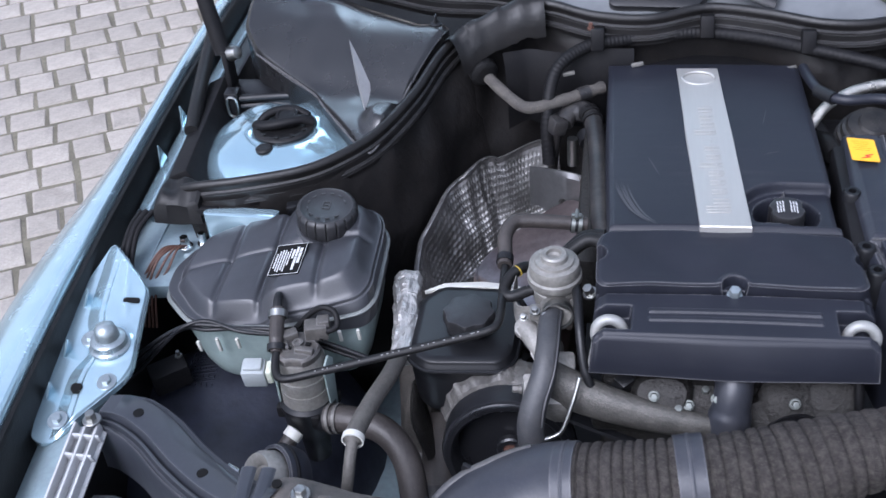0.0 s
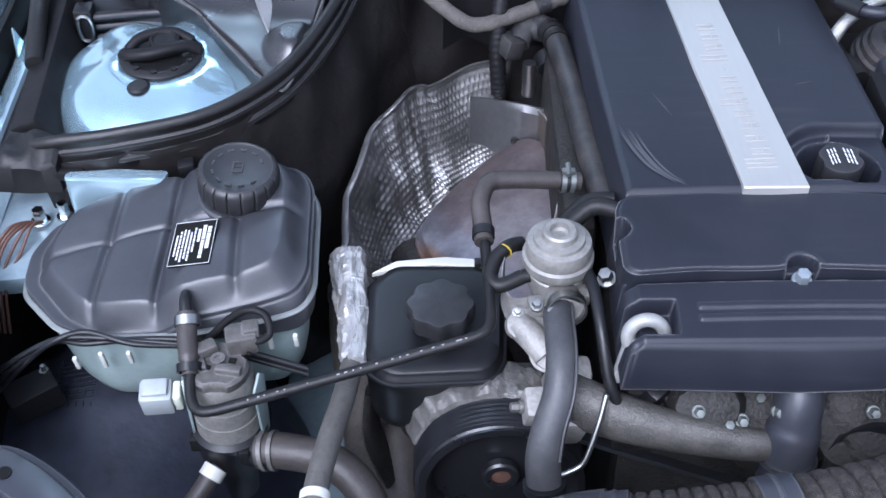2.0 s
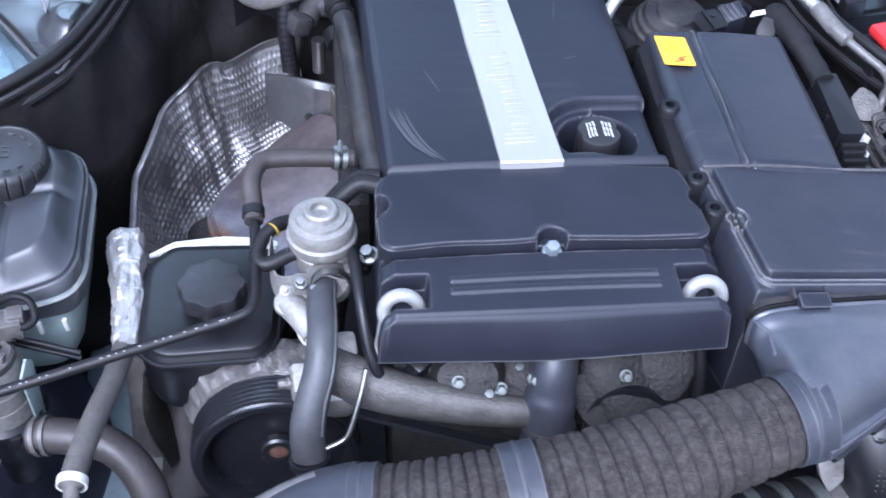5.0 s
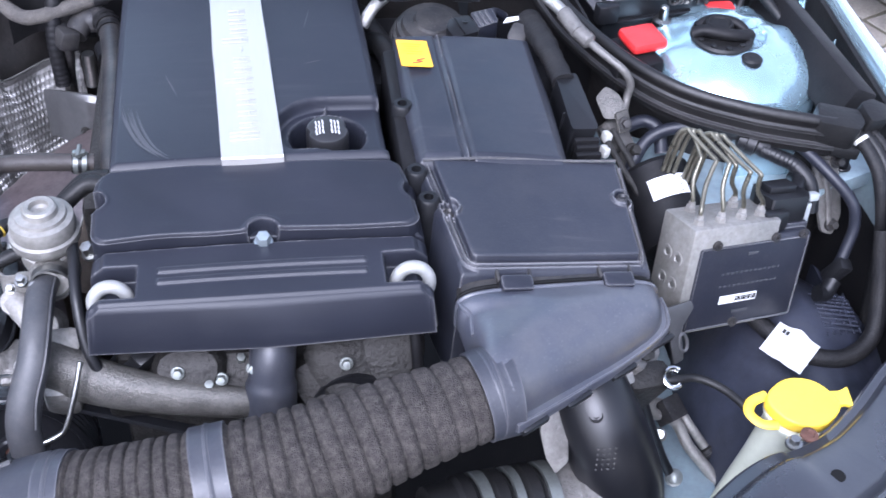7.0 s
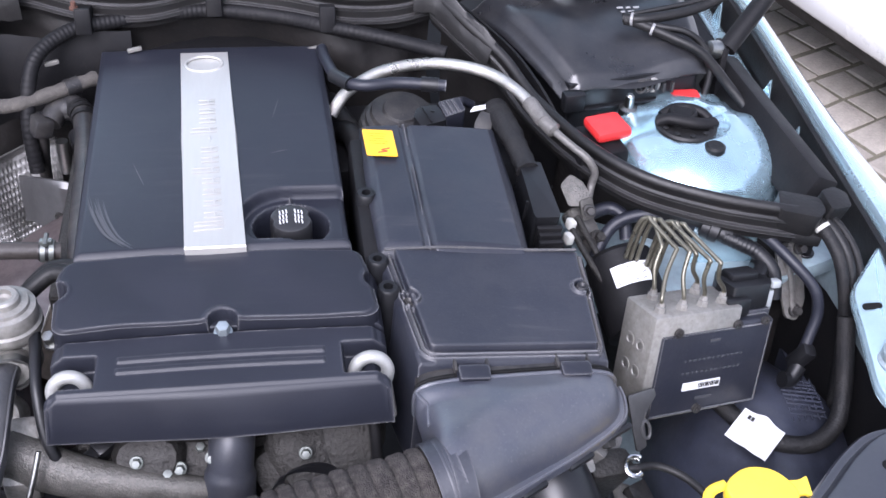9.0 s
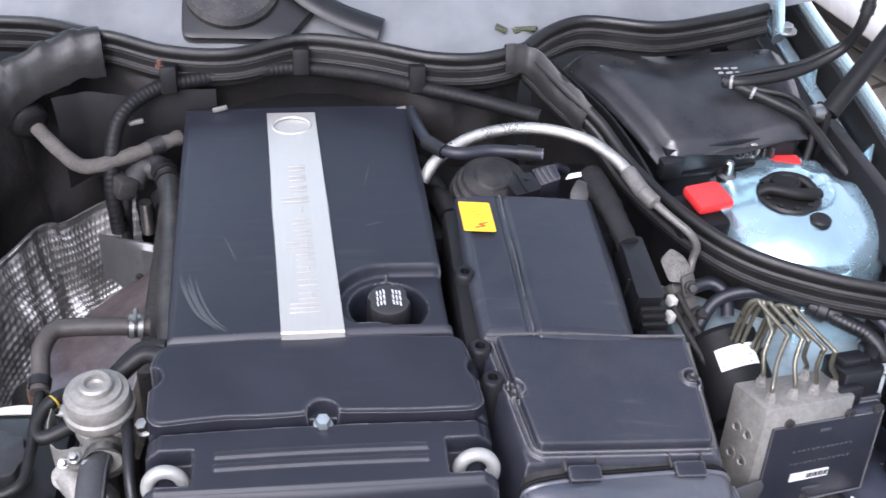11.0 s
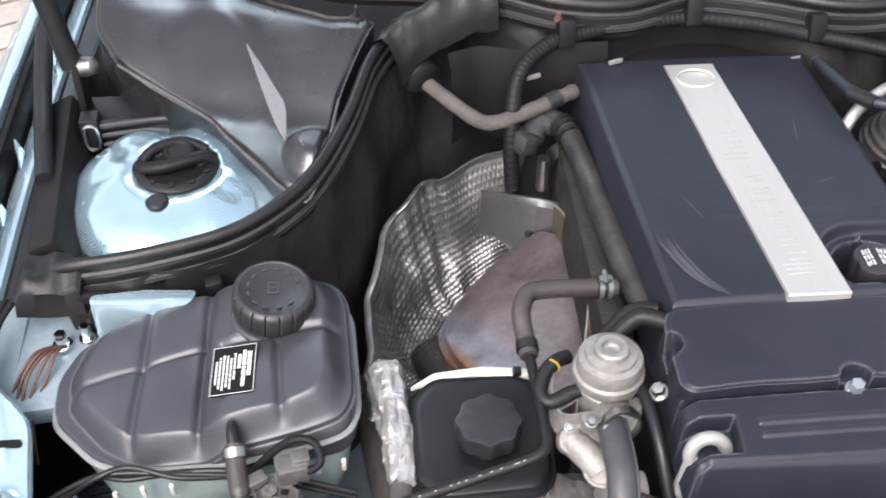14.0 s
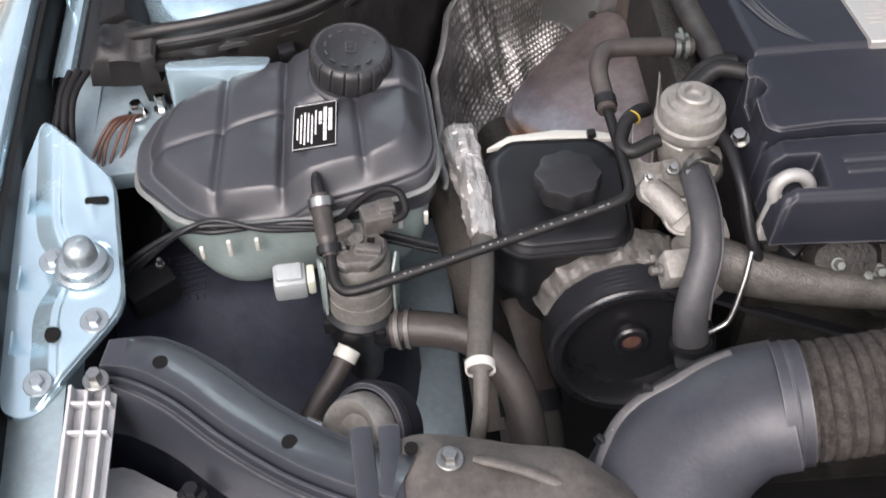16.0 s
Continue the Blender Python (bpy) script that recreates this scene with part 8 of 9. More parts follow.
part("mould_mark", g, PLASTIC_MATT, rp)
rnd = random.Random(3)
for i in range(4):
    for j in range(5):
        b = Geo()
        e_ = pose(0, 0, 0, 62, 0, -14)
        b.box(Vector((0.3075, -0.4665, 0.7625)) + e_.to_3x3() @ Vector((0.0050 * (i - 1.5), 0.0048 * (2 - j) * -1 + 0.001 * i, 0.0022 - 0.0011 * (i - 1.5) ** 2 * 0.25)), (0.0022 * rnd.uniform(0.5, 1.2), 0.0019, 0.0008), 0.0002, e_)
        part("print_bar", b, PLASTIC_DUSTY, rp, "moulded print")
hose_thing("ac_pipe", "bare aluminium air-conditioning pipe", [(0.388, -0.318, 0.715), (0.396, -0.313, 0.68), (0.404, -0.316, 0.650), (0.411, -0.318, 0.632), (0.424, -0.314, 0.622), (0.442, -0.316, 0.608), (0.453, -0.332, 0.590), (0.473, -0.351, 0.570), (0.492, -0.372, 0.545)], 0.0062, VALVE_CAST)
hose_thing("ac_pipe", "bare aluminium air-conditioning pipe with a kink", [(0.402, -0.306, 0.652), (0.410, -0.307, 0.640), (0.428, -0.302, 0.625), (0.448, -0.302, 0.611), (0.460, -0.314, 0.597), (0.474, -0.328, 0.580)], 0.0052, VALVE_CAST, bands=())
hose_thing("ac_pipe", "dark thin pipe beside the charge pipe", [(0.360, -0.372, 0.755), (0.372, -0.372, 0.72), (0.390, -0.372, 0.67), (0.408, -0.372, 0.625), (0.424, -0.372, 0.592)], 0.0052, PLASTIC)
fp = thing("pipe_fitting", "dark corrugated fitting on an aluminium pipe", "pipe fitting", (0.48, -0.335, 0.56))
g = Geo()
g.lathe([(0.006, -0.012), (0.0078, -0.011), (0.0078, -0.006), (0.0068, -0.005), (0.0068, 0.0), (0.0080, 0.001), (0.0080, 0.008), (0.006, 0.010)], (0.481, -0.336, 0.573), (0.6, -0.55, -0.65), 20)
part("sleeve", g, PLASTIC_DUSTY, fp)
pb = thing("pipe_block", "small grey-black holder block over two pipes", "bracket", (0.432, -0.315, 0.62))
g = Geo()
HB = Matrix.Translation((0.431, -0.313, 0.628)) @ pose(0, 0, 0, 30, 12, 32)
g.prism(rounded([(-0.0125, -0.012), (0.0125, -0.012), (0.0125, 0.013), (-0.0125, 0.013)], 0.0025), -0.012, 0.010, 0.002, HB)
part("holder", g, PLASTIC_DUSTY, pb)
g = Geo()
g.lathe([(0.006, -0.006), (0.0062, -0.001), (0.0075, 0.0), (0.0075, 0.005), (0.005, 0.007), (0, 0.007)], (0.413, -0.342, 0.626), (-0.3, -0.5, 0.8), 18)
part("stud", g, STEEL, pb, "dull stud")
sc = thing("clamp_screw", "dark double screw clip beside the blue rail", "screw", (0.42, -0.37, 0.58))
g = Geo()
g.lathe([(0.009, -0.004), (0.0095, 0.0), (0.0095, 0.003), (0.0062, 0.004), (0.0062, 0.008), (0.0075, 0.009), (0.0075, 0.013), (0.004, 0.015), (0, 0.015)], (0.4255, -0.372, 0.592), (-0.25, -0.5, 0.8), 18)
part("screw", g, ZINC_DULL, sc)
pb = thing("unit_mount", "grey sheet bracket with a ring beside the intake", "bracket", (0.395, -0.335, 0.68))
PM = Matrix.Translation((0.404, -0.326, 0.782)) @ pose(0, 0, 0, 62, 0, 22)
g = Geo()
g.prism(rounded([(-0.008, -0.045), (0.004, -0.043), (0.006, -0.012), (0.024, 0.004), (0.022, 0.012), (-0.008, 0.014)], 0.003), -0.0015, 0.0015, 0.0005, PM)
part("plate", g, BRACKET, pb)
g = Geo()
g.tube([PM @ Vector((0.006 + 0.0045 * math.cos(a), -0.026 + 0.009 * math.sin(a), 0.001)) for a in [math.pi * 2 * k / 16 for k in range(16)]], 0.0019, 8, 2, closed=True)
part("ring", g, BRACKET, pb, "oval wire eye")
g = Geo()
g.lathe([(0.0085, 0.0), (0.0085, 0.018), (0.0105, 0.019), (0.0105, 0.026), (0.007, 0.028), (0, 0.028)], (0.393, -0.322, 0.680), (-0.25, 0.1, 0.9), 20)
part("pipe_cap", g, WELD_GREY, pb, "grey cylindrical cap")
cs = thing("engine_casting", "small dirty castings and bolts beneath the intake flange", "casting", (0.345, -0.38, 0.72))
for (x, y, z), w, mt, tw in (((0.338, -0.392, 0.792), 0.016, CAST_BRIGHT, 20), ((0.352, -0.384, 0.798), 0.012, CAST, 50), ((0.362, -0.376, 0.802), 0.013, CAST_DARK, 10), ((0.352, -0.366, 0.776), 0.022, CAST_DARK, 35), ((0.374, -0.352, 0.765), 0.020, CAST, -15)):
    b = Geo()
    b.prism(rounded([(-w * 0.5, -w * 0.9), (w * 0.45, -w * 0.8), (w * 0.6, w * 0.3), (w * 0.1, w * 0.9), (-w * 0.6, w * 0.6)], w * 0.15), -w, 0, w * 0.14, Matrix.Translation((x, y, z)) @ pose(0, 0, 0, 30, 12, tw))
    part("lump", b, mt, cs, "dirty cast lump")
b = Geo()
b.box((0.356, -0.372, 0.735), (0.05, 0.03, 0.09), 0.01, pose(0, 0, 0, 20, 10, 15))
part("body", b, CAST_DARK, cs)
bl = thing("charge_hose", "black bellows hose with bright steel clamps on a grey flange", "hose", (0.22, -0.46, 0.64))
AX_ = Vector((0.965, 0.16, -0.10)).normalized()
AC_ = Vector((0.236, -0.462, 0.692))
g = Geo()
g.lathe([(0.034, -0.085), (0.036, -0.060), (0.040, -0.056), (0.040, -0.046), (0.036, -0.042), (0.036, -0.030), (0.0405, -0.026), (0.0405, -0.016), (0.036, -0.012), (0.036, 0.0), (0.041, 0.004), (0.041, 0.014), (0.036, 0.018), (0.036, 0.034)], AC_, AX_, 40)
part("bellows", g, RUBBER, bl, "black rubber bellows")
for k, (o, w) in enumerate(((-0.036, 0.010), (-0.006, 0.008), (0.026, 0.011))):
    part("steel_clamp", ring_band(AC_ + AX_ * o, AX_, 0.0375, w, 0.003, 40), ZINC_DULL, bl, "bright steel clamp band")
g = Geo()
g.lathe([(0.030, 0.030), (0.037, 0.033), (0.038, 0.050), (0.043, 0.053), (0.044, 0.066), (0.034, 0.072), (0.030, 0.090)], AC_, AX_, 36, lambda a, j: 1 + 0.03 * math.sin(5 * a))
part("flange", g, CAST, bl, "grey cast flange")
for a in (0.6, 2.4, 4.4):
    e1_ = AX_.orthogonal().normalized()
    c_ = AC_ + AX_ * 0.058 + (e1_ * math.cos(a) + AX_.cross(e1_) * math.sin(a)) * 0.046
    g = Geo()
    g.lathe([(0.009, -0.008), (0.009, 0.008), (0.006, 0.011), (0.0, 0.011)], c_, AX_, 14)
    part("flange_lug", g, CAST, bl)
g = Geo()
g.prism(rounded([(-0.013, 0.022), (-0.004, 0.030), (0.009, 0.020), (0.012, 0.004), (0.014, -0.022), (0.003, -0.034), (-0.006, -0.020), (-0.012, 0.002)], 0.003), -0.010, 0.0, 0.002, Matrix.Translation((0.268, -0.437, 0.762)) @ pose(0, 0, 0, 55, 0, -8))
part("mounting_arm", g, CAST, bl, "rough cast arm")
g = Geo()
g.prism(rounded([(-0.010, -0.014), (0.010, -0.012), (0.009, 0.008), (0.003, 0.013), (-0.007, 0.009)], 0.003), -0.012, 0.0, 0.002, Matrix.Translation((0.309, -0.462, 0.706)) @ pose(0, 0, 0, 50, 0, 12))
part("flange_lug", g, WELD_GREY, bl, "pale lug on the flange")
hose_thing("radiator_hose", "wide smooth black hose below the intake hose", [(0.05, -0.575, 0.735), (0.12, -0.585, 0.722), (0.19, -0.592, 0.700), (0.26, -0.60, 0.665)], 0.031, GLOSSY, n=24)
# bolts on the right front panel
part("panel_bolt", hexbolt((0.445, -0.512, 0.826), 0.0048, washer=1.5, h=0.006), STEEL, car, "zinc hex bolt")
part("panel_bolt", hexbolt((0.433, -0.540, 0.829), 0.0046, washer=1.5, h=0.006), STEEL, car, "zinc hex bolt")
g = Geo()
g.lathe([(0.0075, 0.0), (0.0075, 0.002), (0.0045, 0.003), (0.0035, 0.0015), (0, 0.0015)], (0.463, -0.502, 0.822), n=20)
part("panel_ring", g, RUST, car, "brownish ring in the panel")


# ---- left rear: cabin air duct ----
vd = thing("cabin_air_duct", "black plastic cabin air duct with a sharp crease", "air duct", (-0.48, 0.18, 0.80))
OUT = [(-0.630, 0.205), (-0.604, 0.160), (-0.508, 0.090), (-0.488, 0.060), (-0.420, -0.030), (-0.398, -0.024), (-0.372, 0.095), (-0.330, 0.186), (-0.338, 0.215), (-0.40, 0.242), (-0.50, 0.292), (-0.575, 0.335), (-0.615, 0.325), (-0.634, 0.270)]


def duct_h(x, y, s):
    z = 0.905 + 0.16 * (y - 0.06) + 0.03 * (x + 0.48)
    z += 0.016 * (1 - step(0.012, 0.034, math.hypot(x + 0.398, (y - 0.024) * 0.8)))
    # a broad hollow below the swelling along the back
    w = y + 0.25 * (x + 0.45)
    z += 0.020 * step(0.08, 0.20, w) - 0.010 * math.exp(-(((w - 0.075) / 0.035) ** 2)) + 0.005 * math.exp(-(((x + 0.455 + 0.3 * (y - 0.1)) / 0.03) ** 2)) * step(0.02, 0.10, y)
    back = y - 0.5 * max(0.0, -0.38 - x)
    z += 0.0015 * noise.noise(Vector((x * 14, y * 14, 2.0))) - 0.035 * step(0.17, 0.25, back)
    return z - 0.006 * step(0.95, 1.0, s)
g = Geo()
g.dome(rounded(OUT, 0.012, 3), duct_h, 90, 260, 0.80, 1.0)
part("upper_shell", g, GLOSSY_DUCT, vd, "smooth black upper shell")
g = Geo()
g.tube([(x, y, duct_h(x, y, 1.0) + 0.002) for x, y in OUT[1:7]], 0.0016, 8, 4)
part("edge_bead", g, WORN_EDGE, vd, "pale bead along the shell edge")
# crease facet, its bright sky reflection put into the base colour
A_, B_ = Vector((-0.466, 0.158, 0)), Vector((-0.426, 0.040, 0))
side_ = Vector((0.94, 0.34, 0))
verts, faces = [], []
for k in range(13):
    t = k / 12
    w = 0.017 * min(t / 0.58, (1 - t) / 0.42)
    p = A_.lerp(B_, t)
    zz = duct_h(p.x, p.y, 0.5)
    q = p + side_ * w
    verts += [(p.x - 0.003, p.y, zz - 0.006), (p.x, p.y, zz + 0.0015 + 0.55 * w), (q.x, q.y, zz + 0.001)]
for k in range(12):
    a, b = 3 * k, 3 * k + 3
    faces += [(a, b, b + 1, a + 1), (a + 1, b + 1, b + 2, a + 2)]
part("crease", Geo().add(verts, faces), CREASE_LIGHT, vd, "sharp crease with its highlight painted pale")
for x, y in ((-0.350, 0.192), (-0.560, 0.270)):
    g = Geo()
    zz = duct_h(x, y, 0.5)
    g.lathe([(0.008, 0), (0.008, 0.003), (0.004, 0.005), (0.003, 0.008), (0, 0.008)], (x, y, zz), n=18)
    g.box((x, y, zz + 0.010), (0.003, 0.009, 0.012), 0.001)
    part("quarter_turn_screw", g, PLASTIC, vd, "black quarter-turn screw")
g = Geo()
for k in range(3):
    g.tube([(-0.635, 0.120, 0.868 - 0.012 * k), (-0.56, 0.130, 0.868 - 0.012 * k), (-0.47, 0.13, 0.868 - 0.012 * k)], 0.006, 10)
g.box((-0.56, 0.15, 0.84), (0.18, 0.05, 0.06), 0.004)
part("lower_shell", g, PLASTIC, vd, "ribbed black lower shell")
g = Geo()
g.box((-0.636, 0.122, 0.862), (0.020, 0.022, 0.040), 0.003)
part("spring_clip", g, PLASTIC, vd, "black spring clip")
g = Geo()
g.tube([(-0.640, 0.108, 0.875), (-0.628, 0.108, 0.875), (-0.628, 0.108, 0.85), (-0.640, 0.108, 0.85)], 0.0022, 8, 3, closed=True)
part("clip_wire", g, STEEL, vd, "steel clip wire")
hose_thing("wing_tube", "black drain tube along the inner wing", [(-0.700, 0.26, 0.90), (-0.692, 0.18, 0.885), (-0.678, 0.09, 0.878), (-0.668, 0.03, 0.872)], 0.010, RUBBER)
g = Geo()
g.box((-0.655, 0.05, 0.85), (0.03, 0.24, 0.05), 0.004, pose(0, 0, 0, 0, -25, 4))
solid("wing_trim", g, PLASTIC_MATT, "black plastic trim along the inner wing", "trim")
for s, e in ((-1, [(-0.648, 0.149, 0.925), (-0.675, 0.181, 1.03), (-0.737, 0.255, 1.25)]), (1, [(0.607, 0.107, 0.91), (0.680, 0.163, 0.971), (0.797, 0.253, 1.069)])):
    t = thing("gas_strut", "black bonnet gas strut", "gas strut", e[0], "gas struts")
    g = Geo()
    g.tube(e, 0.0105, 20, 6, squash=(1.1, 1.0))
    part("rod", g, PLASTIC_MATT, t)
    g = Geo()
    g.lathe([(0.009, -0.012), (0.011, 0.0), (0.009, 0.012), (0.004, 0.014), (0, 0.014)], (e[0][0] + 0.012 * -s, e[0][1], e[0][2]), (-s, -0.3, 0.3), 18)
    part("ball_joint", g, STEEL, t, "zinc ball joint")
    g = Geo()
    g.box((e[0][0] - 0.004 * s, e[0][1] + 0.004, e[0][2] - 0.05), (0.008, 0.030, 0.11), 0.002)
    part("strut_bracket", g, PLASTIC_MATT, t, "black strut bracket")

# ---- right rear: fuse box ----
fb = thing("fuse_box", "glossy black fuse box lid with a white label", "fuse box", (0.46, 0.13, 0.80))


def fuse_h(x, y, u, v):
    z = -0.006 * (1 - step(0, 0.01, min(u * 0.2, (1 - u) * 0.2, v * 0.2)))
    return z + 0.014 * math.sin(math.pi * v) - 0.02 * step(0.9, 1.0, v) + 0.004 * math.sin(u * 9) + 0.0015 * noise.noise(Vector((x * 22, y * 22, 1.0))) - 0.010 * (1 - step(0.0, 0.10, u))


g = Geo()
g.plate([(0.404, 0.050, 0.904), (0.573, 0.080, 0.906), (0.578, 0.222, 0.930), (0.312, 0.222, 0.930)], 60, 60, fuse_h, 0.006, 0.004)
part("lid", g, FUSE_LID, fb, "glossy black lid")
g = Geo()
g.prism(rounded([(0.407, 0.052), (0.569, 0.082), (0.565, 0.200), (0.365, 0.200)], 0.006), 0.80, 0.902, 0.003)
g.box((0.487, 0.064, 0.868), (0.150, 0.006, 0.004), 0.001, pose(0, 0, 0, 0, 0, 10.5))
g.box((0.412, 0.046, 0.885), (0.026, 0.016, 0.024), 0.004, pose(0, 0, 0, 0, 0, 10))
part("case", g, PLASTIC, fb, "black case")
for k in range(3):
    g = Geo()
    g.box((0.515 + 0.010 * k, 0.0695, 0.884), (0.004, 0.006, 0.014), 0.002, pose(0, 0, 0, 0, 0, 8))
    part("latch", g, PLASTIC_DUSTY, fb)
for i in range(3):
    for j in range(4):
        b = Geo()
        b.box((0.494 + j * 0.010 - 0.002 * i, 0.152 + i * 0.008, 0.9325 + i * 0.0009), (0.0075 - 0.002 * ((i + j) % 2), 0.0032, 0.0006), 0, pose(0, 0, 0, 8, 0, 5))
        part("print_bar", b, PRINT_GREY, fb, "pale worn print")
g = Geo()
g.box((0.47, 0.218, 0.925), (0.05, 0.02, 0.02), 0.004)
part("lid_clip", g, PLASTIC_MATT, fb)
pw = thing("bay_partition", "thin black curved wall beside the fuse box", "partition", (0.35, 0.12, 0.82))
verts, faces = [], []
for p in smooth([(0.296, 0.205, 0.930), (0.322, 0.160, 0.925), (0.350, 0.105, 0.918), (0.370, 0.045, 0.908), (0.385, -0.005, 0.892)], 6):
    verts += [(p.x, p.y, p.z), (p.x + 0.003, p.y, p.z), (p.x + 0.003, p.y, p.z - 0.09), (p.x, p.y, p.z - 0.09)]
for i in range(len(verts) // 4 - 1):
    a, b = 4 * i, 4 * i + 4
    faces += [(a + k, a + (k + 1) % 4, b + (k + 1) % 4, b + k) for k in range(4)]
part("wall", Geo().add(verts, faces), PLASTIC_MATT, pw)
for k, (x, y) in enumerate(((0.496, 0.044), (0.503, 0.0455), (0.511, 0.047))):
    g = Geo()
    g.tube([(x + 0.007 * math.cos(a), y + 0.022, 0.888 + 0.008 * math.sin(a)) for a in [2 * math.pi * q / 14 for q in range(14)]], 0.002, 8, 2, closed=True)
    part("latch_ring", g, PLASTIC_DUSTY if k < 2 else VALVE_CAST, fb, "small spring latch")
rc = thing("terminal_cover", "bright red plastic terminal cover", "terminal cover", (0.445, -0.035, 0.86))
g = Geo()
g.box((0.435, -0.020, 0.893), (0.042, 0.040, 0.013), 0.005, pose(0, 0, 0, 0, 0, 14))
part("cover", g, RED, rc)
g = Geo()
g.box((0.418, -0.030, 0.870), (0.06, 0.06, 0.03), 0.005, pose(0, 0, 0, 0, 0, 14))
part("base", g, PLASTIC_MATT, rc, "black base")
rc2 = thing("terminal_cover", "small red cap under the fuse box", "terminal cover", (0.54, 0.035, 0.85))
g = Geo()
g.box((0.552, 0.069, 0.866), (0.035, 0.02, 0.02), 0.004)
part("cover", g, RED, rc2)
hose_thing("battery_cable", "thick black cable rising from the fuse box", [(0.484, 0.130, 0.942), (0.504, 0.122, 0.944), (0.558, 0.130, 0.948), (0.597, 0.142, 0.956), (0.625, 0.146, 0.975), (0.632, 0.135, 1.02), (0.645, 0.16, 1.10)], 0.0062, RUBBER, [(0.10, 0.003, PRINT_GREY), (0.85, 0.012, PLASTIC)])
hose_thing("battery_cable", "thin black cable rising from the fuse box", [(0.484, 0.133, 0.943), (0.534, 0.136, 0.950), (0.580, 0.142, 0.957), (0.622, 0.149, 0.975)], 0.0034, RUBBER)
hose_thing("battery_cable", "black cable along the fuse box", [(0.484, 0.127, 0.941), (0.50, 0.121, 0.939), (0.540, 0.098, 0.930), (0.564, 0.086, 0.922), (0.583, 0.076, 0.906), (0.602, 0.065, 0.885), (0.622, 0.04, 0.865), (0.63, 0.0, 0.85)], 0.0058, RUBBER, [(0.2, 0.003, PRINT_GREY)])
hose_thing("battery_cable", "black cable behind the fuse box", [(0.500, 0.122, 0.940), (0.525, 0.112, 0.939), (0.553, 0.104, 0.936), (0.573, 0.096, 0.922), (0.582, 0.082, 0.90), (0.576, 0.070, 0.87)], 0.0042, RUBBER)
g = Geo()
g.box((0.630, 0.01, 0.86), (0.03, 0.26, 0.05), 0.004, pose(0, 0, 0, 0, 25, 6))
solid("wing_trim", g, PLASTIC_MATT, "black plastic trim along the inner wing", "trim")
hg = thing("bonnet_hinge", "blue painted bonnet hinge arm", "hinge", (0.585, 0.26, 0.93))
g = Geo()
g.tube([(0.575, 0.215, 0.945), (0.58, 0.25, 0.975), (0.588, 0.30, 1.02), (0.59, 0.36, 1.08)], 0.012, 12, squash=(0.5, 1.6))
part("arm", g, PAINT, hg)
part("hinge_bolt", hexbolt((0.582, 0.215, 0.955), 0.008), STEEL, hg)

# ---- bulkhead hoses ----
def ribbed(k):
    return lambda u: 1 + 0.07 * math.sin(u * k)


bh = hose_thing("bulkhead_hose", "grey cloth-wrapped hose from the bulkhead to the engine", [(-0.282, 0.160, 0.885), (-0.255, 0.122, 0.882), (-0.226, 0.090, 0.878), (-0.205, 0.087, 0.878), (-0.175, 0.099, 0.880), (-0.118, 0.128, 0.885)], 0.008, CLOTH, [(0.9, 0.016, PLASTIC_DUSTY)], radius=lambda u: 1 + 0.03 * math.sin(40 * u) + (0.12 * math.sin(u * 130) if u > 0.8 else 0))
g = Geo()
g.lathe([(0.020, -0.01), (0.020, 0.004), (0.014, 0.008), (0.012, 0.008)], (-0.283, 0.154, 0.892), (0.4, -0.7, -0.2), 24)
part("grommet", g, RUBBER, bh, "black rubber grommet")

lm = hose_thing("bulkhead_loom", "black corrugated wiring conduit along the bulkhead", [(-0.190, 0.07, 0.80), (-0.192, 0.085, 0.86), (-0.182, 0.120, 0.912), (-0.146, 0.152, 0.930), (-0.097, 0.170, 0.932), (-0.04, 0.182, 0.933), (0.017, 0.187, 0.933), (0.09, 0.172, 0.931), (0.148, 0.146, 0.930), (0.21, 0.12, 0.928), (0.272, 0.095, 0.922)], 0.0085, PLASTIC_MATT, n=14, res=44, radius=lambda u: 1 + 0.035 * math.sin(u * 620))
for x, y, z in ((-0.128, 0.158, 0.940), (0.015, 0.183, 0.945), (0.142, 0.150, 0.940)):
    g = Geo()
    g.box((x, y + 0.002, z), (0.018, 0.024, 0.030), 0.002, pose(0, 0, 0, -15, 0, 0))
    part("holder", g, PLASTIC_MATT, lm, "black conduit holder")
part("rusty_clip", hexbolt((-0.137, 0.160, 0.954), 0.003), RUST, lm, "rusty clip")
for x, y, z in ((-0.165, 0.128, 0.905), (-0.075, 0.140, 0.912), (0.122, 0.142, 0.905)):
    g = Geo()
    g.box((x, y, z), (0.016, 0.004, 0.005), 0.001, pose(0, 0, 0, 0, -8, 10))
    solid("cable_tie", g, VALVE_CAST, "pale cable tie behind the engine cover", "cable tie")
g = Geo()
out = [(-0.10 + 0.24 * k / 20, 0.150 + 0.055 * math.sin(math.pi * k / 20)) for k in range(21)]
g.prism(out[::-1], 0.80, 0.893, 0.006)
solid("rear_engine_lid", g, PLASTIC_MATT, "round black lid behind the engine cover", "engine cover")
hose_thing("fuel_hose", "glossy black vacuum hose beside the air box", [(0.133, 0.108, 0.925), (0.136, 0.070, 0.932), (0.146, 0.026, 0.938), (0.170, 0.004, 0.941), (0.208, 0.007, 0.941), (0.258, -0.002, 0.941)], 0.0062, PLASTIC_SMOOTH, [(0.45, 0.03, PLASTIC), (0.93, 0.018, PLASTIC)])
